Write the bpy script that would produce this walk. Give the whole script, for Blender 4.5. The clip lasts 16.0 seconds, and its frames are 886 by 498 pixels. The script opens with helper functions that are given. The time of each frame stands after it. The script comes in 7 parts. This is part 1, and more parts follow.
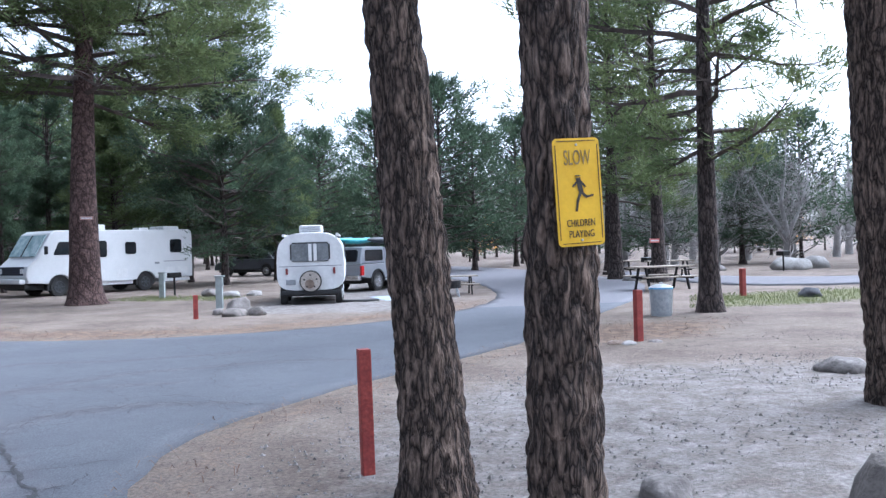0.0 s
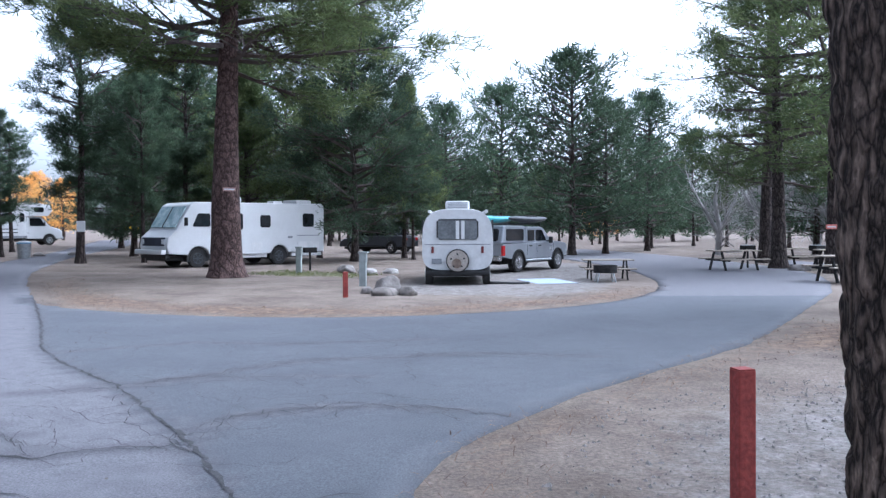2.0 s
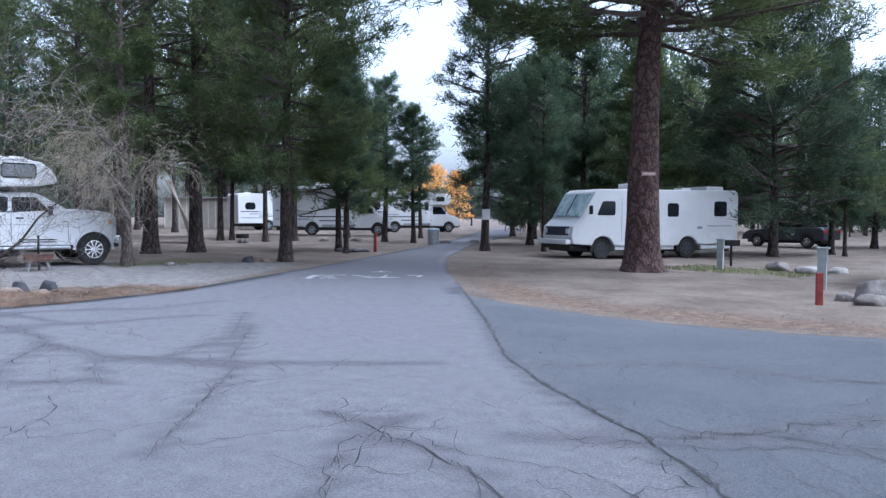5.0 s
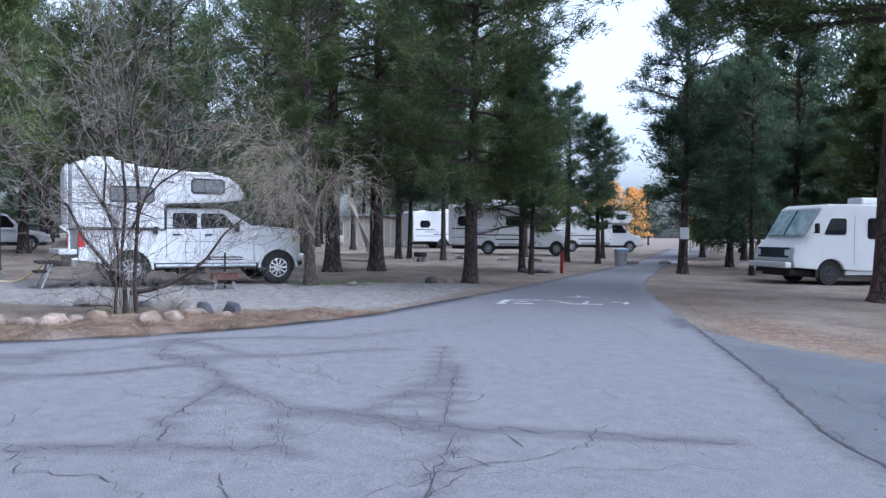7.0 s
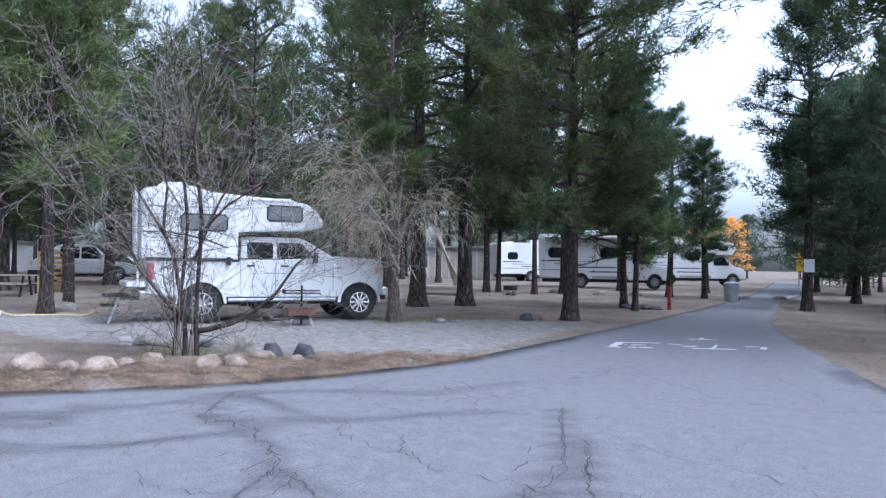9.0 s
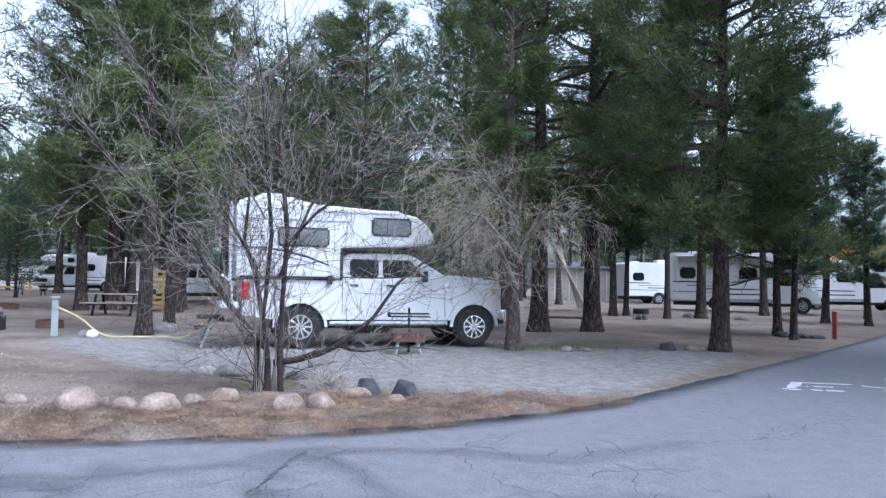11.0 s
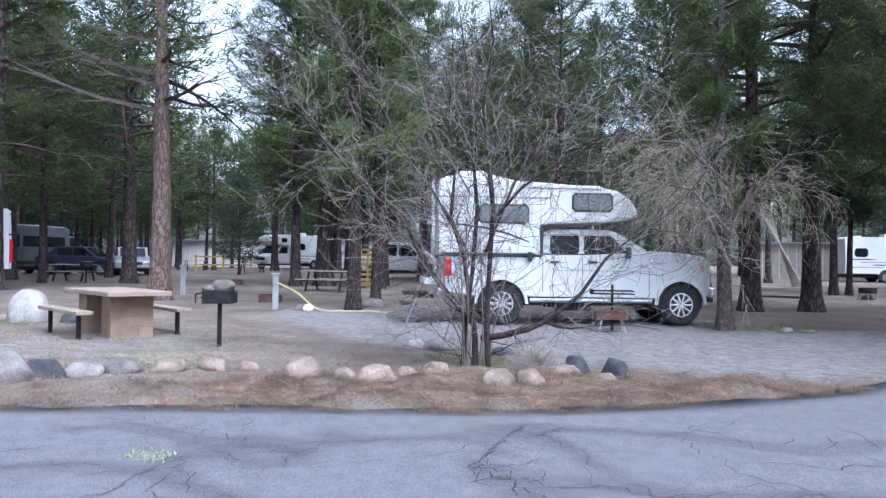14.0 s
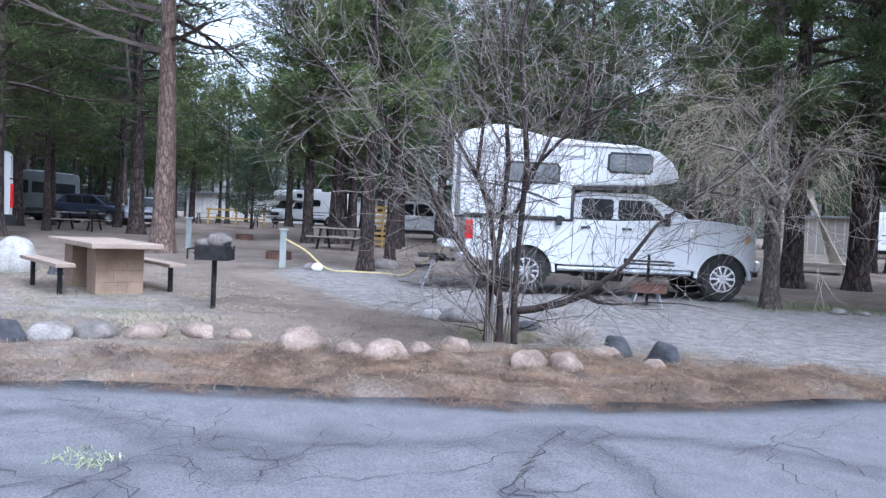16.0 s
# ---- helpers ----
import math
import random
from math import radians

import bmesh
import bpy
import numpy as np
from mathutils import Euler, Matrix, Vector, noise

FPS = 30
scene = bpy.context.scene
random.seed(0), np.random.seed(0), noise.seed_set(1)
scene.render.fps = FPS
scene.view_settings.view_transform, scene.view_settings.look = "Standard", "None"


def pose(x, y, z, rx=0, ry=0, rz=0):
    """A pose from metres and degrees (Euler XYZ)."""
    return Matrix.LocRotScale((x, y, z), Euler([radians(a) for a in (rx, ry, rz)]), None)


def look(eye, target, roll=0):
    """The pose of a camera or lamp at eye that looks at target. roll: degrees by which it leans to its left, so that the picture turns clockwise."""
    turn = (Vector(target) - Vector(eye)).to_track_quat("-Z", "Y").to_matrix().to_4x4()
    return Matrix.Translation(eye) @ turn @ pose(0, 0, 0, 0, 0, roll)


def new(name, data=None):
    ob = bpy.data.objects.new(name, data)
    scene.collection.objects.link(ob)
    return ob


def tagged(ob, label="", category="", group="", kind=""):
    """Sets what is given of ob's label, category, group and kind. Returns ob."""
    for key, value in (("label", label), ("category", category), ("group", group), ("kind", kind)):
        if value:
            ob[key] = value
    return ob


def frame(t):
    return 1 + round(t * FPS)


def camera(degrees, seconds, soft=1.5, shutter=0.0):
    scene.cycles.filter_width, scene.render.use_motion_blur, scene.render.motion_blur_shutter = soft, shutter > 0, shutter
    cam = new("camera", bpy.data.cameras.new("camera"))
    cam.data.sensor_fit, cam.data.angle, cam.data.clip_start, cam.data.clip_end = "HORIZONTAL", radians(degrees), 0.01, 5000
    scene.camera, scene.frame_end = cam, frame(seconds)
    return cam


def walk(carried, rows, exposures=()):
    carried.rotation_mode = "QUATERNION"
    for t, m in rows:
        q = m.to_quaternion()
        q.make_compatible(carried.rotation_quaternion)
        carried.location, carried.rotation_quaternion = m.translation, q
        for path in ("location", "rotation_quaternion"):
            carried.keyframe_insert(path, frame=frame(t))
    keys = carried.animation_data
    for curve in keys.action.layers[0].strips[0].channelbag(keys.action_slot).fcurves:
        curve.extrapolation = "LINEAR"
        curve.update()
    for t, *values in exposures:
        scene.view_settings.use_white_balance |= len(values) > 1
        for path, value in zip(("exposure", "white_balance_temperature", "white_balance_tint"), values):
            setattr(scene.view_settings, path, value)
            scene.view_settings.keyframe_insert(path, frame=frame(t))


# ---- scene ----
cam = camera(58.78, 16.0, soft=1.4)
EXPO = 1.65
PATH = [
    (0, pose(0.000, -0.000, 1.678, 89.69, 1.66, 0.00)),
    (0.5, pose(-0.339, 0.508, 1.661, 89.43, 2.63, -4.27)),
    (1, pose(-0.747, 0.856, 1.671, 89.96, 2.28, 1.35)),
    (1.5, pose(-1.120, 1.241, 1.653, 87.81, 1.80, 0.10)),
    (2, pose(-1.491, 1.664, 1.633, 88.43, 0.24, 7.73)),
    (2.5, pose(-1.743, 1.901, 1.638, 87.02, -0.25, 10.69)),
    (3, pose(-2.144, 2.264, 1.615, 88.08, 1.10, 19.27)),
    (3.5, pose(-2.628, 2.658, 1.610, 88.49, 1.43, 24.47)),
    (4, pose(-3.012, 3.010, 1.600, 88.90, -0.46, 25.69)),
    (4.2, pose(-3.174, 3.170, 1.597, 88.51, -1.74, 28.66)),
    (6.3, pose(-5.429, 4.528, 1.609, 87.95, 1.17, 39.20)),
    (6.5, pose(-5.615, 4.674, 1.598, 88.87, -0.57, 42.18)),
    (7, pose(-6.040, 4.981, 1.584, 89.00, -0.47, 46.03)),
    (7.5, pose(-6.367, 5.218, 1.593, 88.16, 0.47, 47.68)),
    (8, pose(-6.648, 5.442, 1.595, 88.89, -0.12, 51.39)),
    (8.2, pose(-6.738, 5.499, 1.592, 89.70, 0.10, 51.98)),
    (10.3, pose(-10.001, 7.655, 1.544, 92.31, -1.56, 52.84)),
    (10.5, pose(-10.029, 7.664, 1.544, 92.41, -1.39, 54.26)),
    (11, pose(-9.987, 7.630, 1.548, 92.73, -0.85, 60.59)),
    (11.5, pose(-9.984, 7.620, 1.548, 92.81, -0.60, 65.66)),
    (12, pose(-10.029, 7.616, 1.540, 92.78, -0.30, 67.86)),
    (12.5, pose(-10.061, 7.605, 1.540, 92.58, -0.25, 69.70)),
    (13, pose(-10.087, 7.577, 1.541, 92.24, -0.26, 71.48)),
    (13.5, pose(-10.139, 7.547, 1.529, 91.67, -0.48, 73.05)),
    (14, pose(-10.238, 7.503, 1.513, 90.94, -0.73, 74.40)),
    (14.5, pose(-10.509, 7.597, 1.505, 90.09, -1.99, 76.22)),
    (15, pose(-10.829, 7.670, 1.499, 88.92, -2.36, 80.70)),
    (15.5, pose(-11.198, 7.729, 1.495, 88.24, -2.35, 78.84)),
    (16, pose(-11.648, 7.800, 1.493, 88.10, -2.76, 75.57)),
]
walk(cam, PATH, exposures=[(0, EXPO + 0.34, 5200, 10), (1.5, EXPO + 0.26, 5150, 10), (2.3, EXPO + 0.06, 5150, 10), (3, EXPO - 0.05, 5200, 10), (4.2, EXPO - 0.1, 5100, 10), (7, EXPO - 0.15, 5100, 10), (8.2, EXPO - 0.08, 5100, 10), (10.5, EXPO - 0.04, 5100, 10), (16, EXPO, 5100, 10)])
TERRAIN = (0.081, -0.129, 0.221, -0.160, 0.024)

# ---- world and sun ----
world = bpy.data.worlds.new("world")
scene.world = world
world.use_nodes = True
wn = world.node_tree.nodes
sky = wn.new("ShaderNodeTexSky")
sky.sky_type = "NISHITA"
sky.sun_disc = False
sky.sun_elevation = radians(50)
sky.sun_rotation = radians(68)
sky.air_density, sky.dust_density, sky.ozone_density = 0.8, 5.0, 0.6
wn["Background"].inputs["Strength"].default_value = 0.15
haze = wn.new("ShaderNodeHueSaturation")
haze.inputs["Saturation"].default_value = 0.25
world.node_tree.links.new(sky.outputs[0], haze.inputs["Color"])
world.node_tree.links.new(haze.outputs[0], wn["Background"].inputs["Color"])
sun_data = bpy.data.lights.new("sun", "SUN")
sun_data.energy, sun_data.angle, sun_data.color = 0.5, radians(60), (1.0, 0.95, 0.9)
sun = new("sun", sun_data)
sun.matrix_world = look((18, 12, 50), (0, 0, 0))


# ---- terrain ----
def gz(x, y):
    dx, dy = x + 6, y - 10
    r = math.hypot(dx, dy) + 1e-9
    k = math.tanh(r / 40) * 40 / r
    u, v = dx * k / 20, dy * k / 20
    a, b, c, d, e = TERRAIN
    return a * u + b * v + c * u * u + d * u * v + e * v * v


# ---- materials ----
def material(name, c1, c2, scale=3.0, fine=60.0, rough=0.85, bump=0.3, metal=0.0, stretch=(1, 1, 1), contrast=0.25, vary=0.0, spec=0.4, depth=0.02):
    m = bpy.data.materials.new(name)
    m.use_nodes = True
    nt = m.node_tree
    bsdf = nt.nodes["Principled BSDF"]
    tc = nt.nodes.new("ShaderNodeTexCoord")
    mp = nt.nodes.new("ShaderNodeMapping")
    mp.inputs["Scale"].default_value = stretch
    nt.links.new(tc.outputs["Object"], mp.inputs["Vector"])
    n1 = nt.nodes.new("ShaderNodeTexNoise")
    n1.inputs["Scale"].default_value, n1.inputs["Detail"].default_value = scale, 6
    n2 = nt.nodes.new("ShaderNodeTexNoise")
    n2.inputs["Scale"].default_value, n2.inputs["Detail"].default_value = fine, 4
    for n in (n1, n2):
        nt.links.new(mp.outputs[0], n.inputs["Vector"])
    ramp = nt.nodes.new("ShaderNodeValToRGB")
    ramp.color_ramp.elements[0].position, ramp.color_ramp.elements[1].position = 0.35, 0.65
    ramp.color_ramp.elements[0].color, ramp.color_ramp.elements[1].color = (*c1, 1), (*c2, 1)
    nt.links.new(n1.outputs["Fac"], ramp.inputs["Fac"])
    mr = nt.nodes.new("ShaderNodeMapRange")
    mr.inputs["From Min"].default_value, mr.inputs["From Max"].default_value = 0.25, 0.75
    mr.inputs["To Min"].default_value, mr.inputs["To Max"].default_value = 1 - contrast, 1 + contrast
    nt.links.new(n2.outputs["Fac"], mr.inputs["Value"])
    val = mr.outputs[0]
    if vary:
        oi = nt.nodes.new("ShaderNodeObjectInfo")
        r2 = nt.nodes.new("ShaderNodeMapRange")
        r2.inputs["To Min"].default_value, r2.inputs["To Max"].default_value = 1 - vary, 1 + vary
        nt.links.new(oi.outputs["Random"], r2.inputs["Value"])
        mul = nt.nodes.new("ShaderNodeMath")
        mul.operation = "MULTIPLY"
        nt.links.new(val, mul.inputs[0])
        nt.links.new(r2.outputs[0], mul.inputs[1])
        val = mul.outputs[0]
    vm = nt.nodes.new("ShaderNodeVectorMath")
    vm.operation = "SCALE"
    nt.links.new(ramp.outputs["Color"], vm.inputs[0])
    nt.links.new(val, vm.inputs["Scale"])
    nt.links.new(vm.outputs[0], bsdf.inputs["Base Color"])
    bsdf.inputs["Roughness"].default_value, bsdf.inputs["Metallic"].default_value = rough, metal
    bsdf.inputs["Specular IOR Level"].default_value = spec
    if bump:
        bp = nt.nodes.new("ShaderNodeBump")
        bp.inputs["Strength"].default_value, bp.inputs["Distance"].default_value = bump, depth
        nt.links.new(n2.outputs["Fac"], bp.inputs["Height"])
        nt.links.new(bp.outputs[0], bsdf.inputs["Normal"])
    return m


def bark_material(name, dark, mid, light, size=9.0, flat=0.28):
    m = bpy.data.materials.new(name)
    m.use_nodes = True
    nt = m.node_tree
    bsdf = nt.nodes["Principled BSDF"]
    tc = nt.nodes.new("ShaderNodeTexCoord")
    mp = nt.nodes.new("ShaderNodeMapping")
    mp.inputs["Scale"].default_value = (1, 1, flat)
    nt.links.new(tc.outputs["Object"], mp.inputs["Vector"])
    wob = nt.nodes.new("ShaderNodeTexNoise")
    wob.inputs["Scale"].default_value, wob.inputs["Detail"].default_value = size * 0.7, 8
    nt.links.new(mp.outputs[0], wob.inputs["Vector"])
    add = nt.nodes.new("ShaderNodeVectorMath")
    add.operation = "MULTIPLY_ADD"
    add.inputs[1].default_value = (0.27, 0.27, 0.27)
    nt.links.new(wob.outputs["Color"], add.inputs[0])
    nt.links.new(mp.outputs[0], add.inputs[2])
    vor = nt.nodes.new("ShaderNodeTexVoronoi")
    vor.feature = "DISTANCE_TO_EDGE"
    vor.inputs["Scale"].default_value = size
    nt.links.new(add.outputs[0], vor.inputs["Vector"])
    fine = nt.nodes.new("ShaderNodeTexNoise")
    fine.inputs["Scale"].default_value, fine.inputs["Detail"].default_value = size * 5, 6
    nt.links.new(mp.outputs[0], fine.inputs["Vector"])
    ramp = nt.nodes.new("ShaderNodeValToRGB")
    ramp.color_ramp.elements[0].position, ramp.color_ramp.elements[1].position = 0.0, 0.45
    ramp.color_ramp.elements[0].color, ramp.color_ramp.elements[1].color = (*dark, 1), (*light, 1)
    e = ramp.color_ramp.elements.new(0.12)
    e.color = (*mid, 1)
    nt.links.new(vor.outputs["Distance"], ramp.inputs["Fac"])
    mr = nt.nodes.new("ShaderNodeMapRange")
    mr.inputs["From Min"].default_value, mr.inputs["From Max"].default_value = 0.25, 0.75
    mr.inputs["To Min"].default_value, mr.inputs["To Max"].default_value = 0.35, 1.65
    nt.links.new(fine.outputs["Fac"], mr.inputs["Value"])
    vm = nt.nodes.new("ShaderNodeVectorMath")
    vm.operation = "SCALE"
    nt.links.new(ramp.outputs["Color"], vm.inputs[0])
    nt.links.new(mr.outputs[0], vm.inputs["Scale"])
    nt.links.new(vm.outputs[0], bsdf.inputs["Base Color"])
    bsdf.inputs["Roughness"].default_value = 0.9
    bsdf.inputs["Specular IOR Level"].default_value = 0.2
    ad = nt.nodes.new("ShaderNodeMath")
    ad.operation = "MULTIPLY_ADD"
    ad.inputs[1].default_value = 0.35
    nt.links.new(fine.outputs["Fac"], ad.inputs[0])
    mn = nt.nodes.new("ShaderNodeMath")
    mn.operation = "MINIMUM"
    mn.inputs[1].default_value = 0.3
    nt.links.new(vor.outputs["Distance"], mn.inputs[0])
    nt.links.new(mn.outputs[0], ad.inputs[2])
    bp = nt.nodes.new("ShaderNodeBump")
    bp.inputs["Strength"].default_value, bp.inputs["Distance"].default_value = 0.9, 0.08
    nt.links.new(ad.outputs[0], bp.inputs["Height"])
    nt.links.new(bp.outputs[0], bsdf.inputs["Normal"])
    return m


def masked_material(name, base, layers, fine=30.0, rough=0.95, bump=0.6, depth=0.03, mottle=0.15):
    """base and layers: pairs of colours; layer k shows where channel k of the attribute 'mask' is high."""
    m = bpy.data.materials.new(name)
    m.use_nodes = True
    nt = m.node_tree
    bsdf = nt.nodes["Principled BSDF"]
    tc = nt.nodes.new("ShaderNodeTexCoord")
    at = nt.nodes.new("ShaderNodeAttribute")
    at.attribute_name = "mask"
    sep = nt.nodes.new("ShaderNodeSeparateColor")
    nt.links.new(at.outputs["Color"], sep.inputs[0])
    big, mid, small = (nt.nodes.new("ShaderNodeTexNoise") for _ in range(3))
    for n, s in ((big, 0.55), (mid, 5.0), (small, fine)):
        n.inputs["Scale"].default_value, n.inputs["Detail"].default_value = s, 8
        n.inputs["Roughness"].default_value = 0.65
        nt.links.new(tc.outputs["Object"], n.inputs["Vector"])

    def pair(cols, src):
        r = nt.nodes.new("ShaderNodeValToRGB")
        r.color_ramp.elements[0].position, r.color_ramp.elements[1].position = 0.36, 0.62
        r.color_ramp.elements[0].color, r.color_ramp.elements[1].color = (*cols[0], 1), (*cols[1], 1)
        nt.links.new(src.outputs["Fac"], r.inputs["Fac"])
        return r.outputs["Color"]

    col = pair(base, big)
    for k, cols in enumerate(layers):
        mix = nt.nodes.new("ShaderNodeMix")
        mix.data_type = "RGBA"
        # ragged edge: the mask is pushed about by the middle noise
        ma = nt.nodes.new("ShaderNodeMath")
        ma.operation = "MULTIPLY_ADD"
        ma.inputs[1].default_value = 1.6
        nt.links.new(mid.outputs["Fac"], ma.inputs[0])
        sub = nt.nodes.new("ShaderNodeMath")
        sub.operation = "MULTIPLY_ADD"
        sub.inputs[1].default_value, sub.inputs[2].default_value = 3.0, -2.3
        nt.links.new(sep.outputs[k], sub.inputs[0])
        nt.links.new(sub.outputs[0], ma.inputs[2])
        ma.use_clamp = True
        nt.links.new(ma.outputs[0], mix.inputs["Factor"])
        nt.links.new(col, mix.inputs["A"])
        nt.links.new(pair(cols, mid), mix.inputs["B"])
        col = mix.outputs["Result"]
    mr = nt.nodes.new("ShaderNodeMapRange")
    mr.inputs["From Min"].default_value, mr.inputs["From Max"].default_value = 0.3, 0.7
    mr.inputs["To Min"].default_value, mr.inputs["To Max"].default_value = 0.62, 1.38
    nt.links.new(small.outputs["Fac"], mr.inputs["Value"])
    m2 = nt.nodes.new("ShaderNodeMapRange")
    m2.inputs["From Min"].default_value, m2.inputs["From Max"].default_value = 0.3, 0.7
    m2.inputs["To Min"].default_value, m2.inputs["To Max"].default_value = 1 - mottle, 1 + mottle
    nt.links.new(mid.outputs["Fac"], m2.inputs["Value"])
    mu = nt.nodes.new("ShaderNodeMath")
    mu.operation = "MULTIPLY"
    nt.links.new(mr.outputs[0], mu.inputs[0])
    nt.links.new(m2.outputs[0], mu.inputs[1])
    vm = nt.nodes.new("ShaderNodeVectorMath")
    vm.operation = "SCALE"
    nt.links.new(col, vm.inputs[0])
    nt.links.new(mu.outputs[0], vm.inputs["Scale"])
    nt.links.new(vm.outputs[0], bsdf.inputs["Base Color"])
    bsdf.inputs["Roughness"].default_value = rough
    bsdf.inputs["Specular IOR Level"].default_value = 0.1
    bp = nt.nodes.new("ShaderNodeBump")
    bp.inputs["Strength"].default_value, bp.inputs["Distance"].default_value = bump, depth
    nt.links.new(small.outputs["Fac"], bp.inputs["Height"])
    nt.links.new(bp.outputs[0], bsdf.inputs["Normal"])
    return m


M_GROUND = masked_material("dirt", ((0.120, 0.096, 0.080), (0.192, 0.158, 0.135)), [((0.158, 0.146, 0.138), (0.22, 0.206, 0.198)), ((0.085, 0.098, 0.04), (0.155, 0.145, 0.08)), ((0.105, 0.073, 0.054), (0.19, 0.136, 0.100))])
M_ROAD = masked_material("asphalt", ((0.090, 0.094, 0.106), (0.106, 0.110, 0.122)), [((0.134, 0.131, 0.142), (0.148, 0.144, 0.155)), ((0.060, 0.062, 0.072), (0.075, 0.077, 0.086)), ((0.082, 0.080, 0.090), (0.112, 0.110, 0.120))], fine=70, rough=0.85, bump=0.25, depth=0.006, mottle=0.05)
M_CRACK = material("crack_filler", (0.036, 0.035, 0.038), (0.06, 0.058, 0.062), 8, 80, 0.95, 0.2)
M_ROADPAINT = material("worn_road_paint", (0.385, 0.385, 0.392), (0.504, 0.504, 0.511), 6, 40, 0.8, 0.2, contrast=0.3)
M_BARK = bark_material("furrowed_bark", (0.0153, 0.0127, 0.0127), (0.0553, 0.0425, 0.0382), (0.111, 0.085, 0.0765))
M_BARK_NEAR = bark_material("plated_bark", (0.0149, 0.0122, 0.0115), (0.088, 0.064, 0.052), (0.205, 0.150, 0.118), 14.0, 0.23)
M_BARK_RED = bark_material("reddish_bark", (0.034, 0.0221, 0.0195), (0.0808, 0.051, 0.0459), (0.115, 0.0748, 0.068), 9.0, 0.3)
M_BARK_ORANGE = bark_material("orange_brown_bark", (0.075, 0.052, 0.043), (0.14, 0.098, 0.08), (0.20, 0.148, 0.122), 9.0, 0.25)
M_BARK_GREY = bark_material("grey_brown_bark", (0.05, 0.042, 0.038), (0.105, 0.086, 0.075), (0.17, 0.145, 0.128), 11.0, 0.28)
M_BRANCH = material("branch_bark", (0.05, 0.04, 0.036), (0.09, 0.07, 0.062), 4, 40, 0.95, 0.4)
M_NEEDLE = material("pine_needles", (0.066, 0.092, 0.038), (0.128, 0.152, 0.064), 0.7, 6, 0.6, 0, contrast=0.35, vary=0.25, spec=0.12)
M_NEEDLE_BLUE = material("blue_green_needles", (0.054, 0.086, 0.054), (0.094, 0.130, 0.076), 0.7, 6, 0.6, 0, contrast=0.35, vary=0.25, spec=0.12)
# orange of low sunlight on far foliage, put into the leaf colour
M_NEEDLE_SUNLIT = material("sunlit_orange_leaves", (0.75, 0.36, 0.08), (0.85, 0.52, 0.16), 0.5, 5, 0.7, 0, contrast=0.3)


def translucent(m, share):
    """Lets part of the light through thin needles and leaves."""
    nt = m.node_tree
    bsdf, out = nt.nodes["Principled BSDF"], nt.nodes["Material Output"]
    tr = nt.nodes.new("ShaderNodeBsdfTranslucent")
    nt.links.new(bsdf.inputs["Base Color"].links[0].from_socket, tr.inputs["Color"])
    mix = nt.nodes.new("ShaderNodeMixShader")
    mix.inputs[0].default_value = share
    nt.links.new(bsdf.outputs[0], mix.inputs[1])
    nt.links.new(tr.outputs[0], mix.inputs[2])
    nt.links.new(mix.outputs[0], out.inputs["Surface"])


for leaf in (M_NEEDLE, M_NEEDLE_BLUE, M_NEEDLE_SUNLIT):
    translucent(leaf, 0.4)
M_TWIG = material("grey_twigs", (0.156, 0.132, 0.12), (0.24, 0.216, 0.198), 2, 20, 0.9, 0)
M_TWIG_PALE = material("pale_grey_bark", (0.24, 0.225, 0.22), (0.35, 0.335, 0.325), 2, 20, 0.9, 0)
M_TWIG_DARK = material("shrub_bark", (0.020, 0.014, 0.013), (0.055, 0.038, 0.034), 4, 30, 0.9, 0.4)
M_TWIG_MID = material("grey_brown_twigs", (0.10, 0.082, 0.074), (0.19, 0.16, 0.145), 2, 20, 0.9, 0)
M_TWIG_TAN = material("tan_twigs", (0.23, 0.197, 0.14), (0.306, 0.268, 0.21), 2, 20, 0.9, 0)
M_LITTER = material("dry_needles", (0.068, 0.044, 0.032), (0.235, 0.150, 0.098), 2.2, 15, 0.85, 0, contrast=0.4)
M_ROCK_TAN = material("tan_rock", (0.165, 0.120, 0.095), (0.290, 0.228, 0.19), 4, 30, 0.9, 0.6, vary=0.15)
M_ROCK_GREY = material("grey_rock", (0.12, 0.105, 0.098), (0.235, 0.213, 0.20), 4, 30, 0.9, 0.6, vary=0.15)
M_ROCK_DARK = material("dark_basalt", (0.0324, 0.0331, 0.0396), (0.0648, 0.0648, 0.0756), 5, 30, 0.85, 0.6)
M_ROCK_WHITE = material("pale_rock", (0.25, 0.235, 0.22), (0.36, 0.345, 0.328), 4, 30, 0.9, 0.6)
M_GRAVEL = material("gravel", (0.137, 0.126, 0.119), (0.242, 0.226, 0.216), 14, 60, 0.95, 0.3, contrast=0.4)
M_WHITE = material("white_paint", (0.54, 0.545, 0.555), (0.585, 0.59, 0.60), 1.2, 20, 0.35, 0, contrast=0.04, spec=0.5)
M_WHITE_OLD = material("aged_white_fibreglass", (0.56, 0.56, 0.565), (0.65, 0.65, 0.655), 1.5, 12, 0.45, 0.05, contrast=0.06)
M_CREAM = material("cream_panel", (0.60, 0.56, 0.50), (0.70, 0.66, 0.60), 1.5, 12, 0.5, 0, contrast=0.06)
M_SILVER = material("silver_paint", (0.30, 0.315, 0.345), (0.345, 0.36, 0.39), 1.5, 30, 0.35, 0, metal=0.5, contrast=0.05)
M_DARKGREY = material("dark_grey_paint", (0.035, 0.038, 0.045), (0.05, 0.052, 0.06), 1.5, 30, 0.4, 0, contrast=0.06)
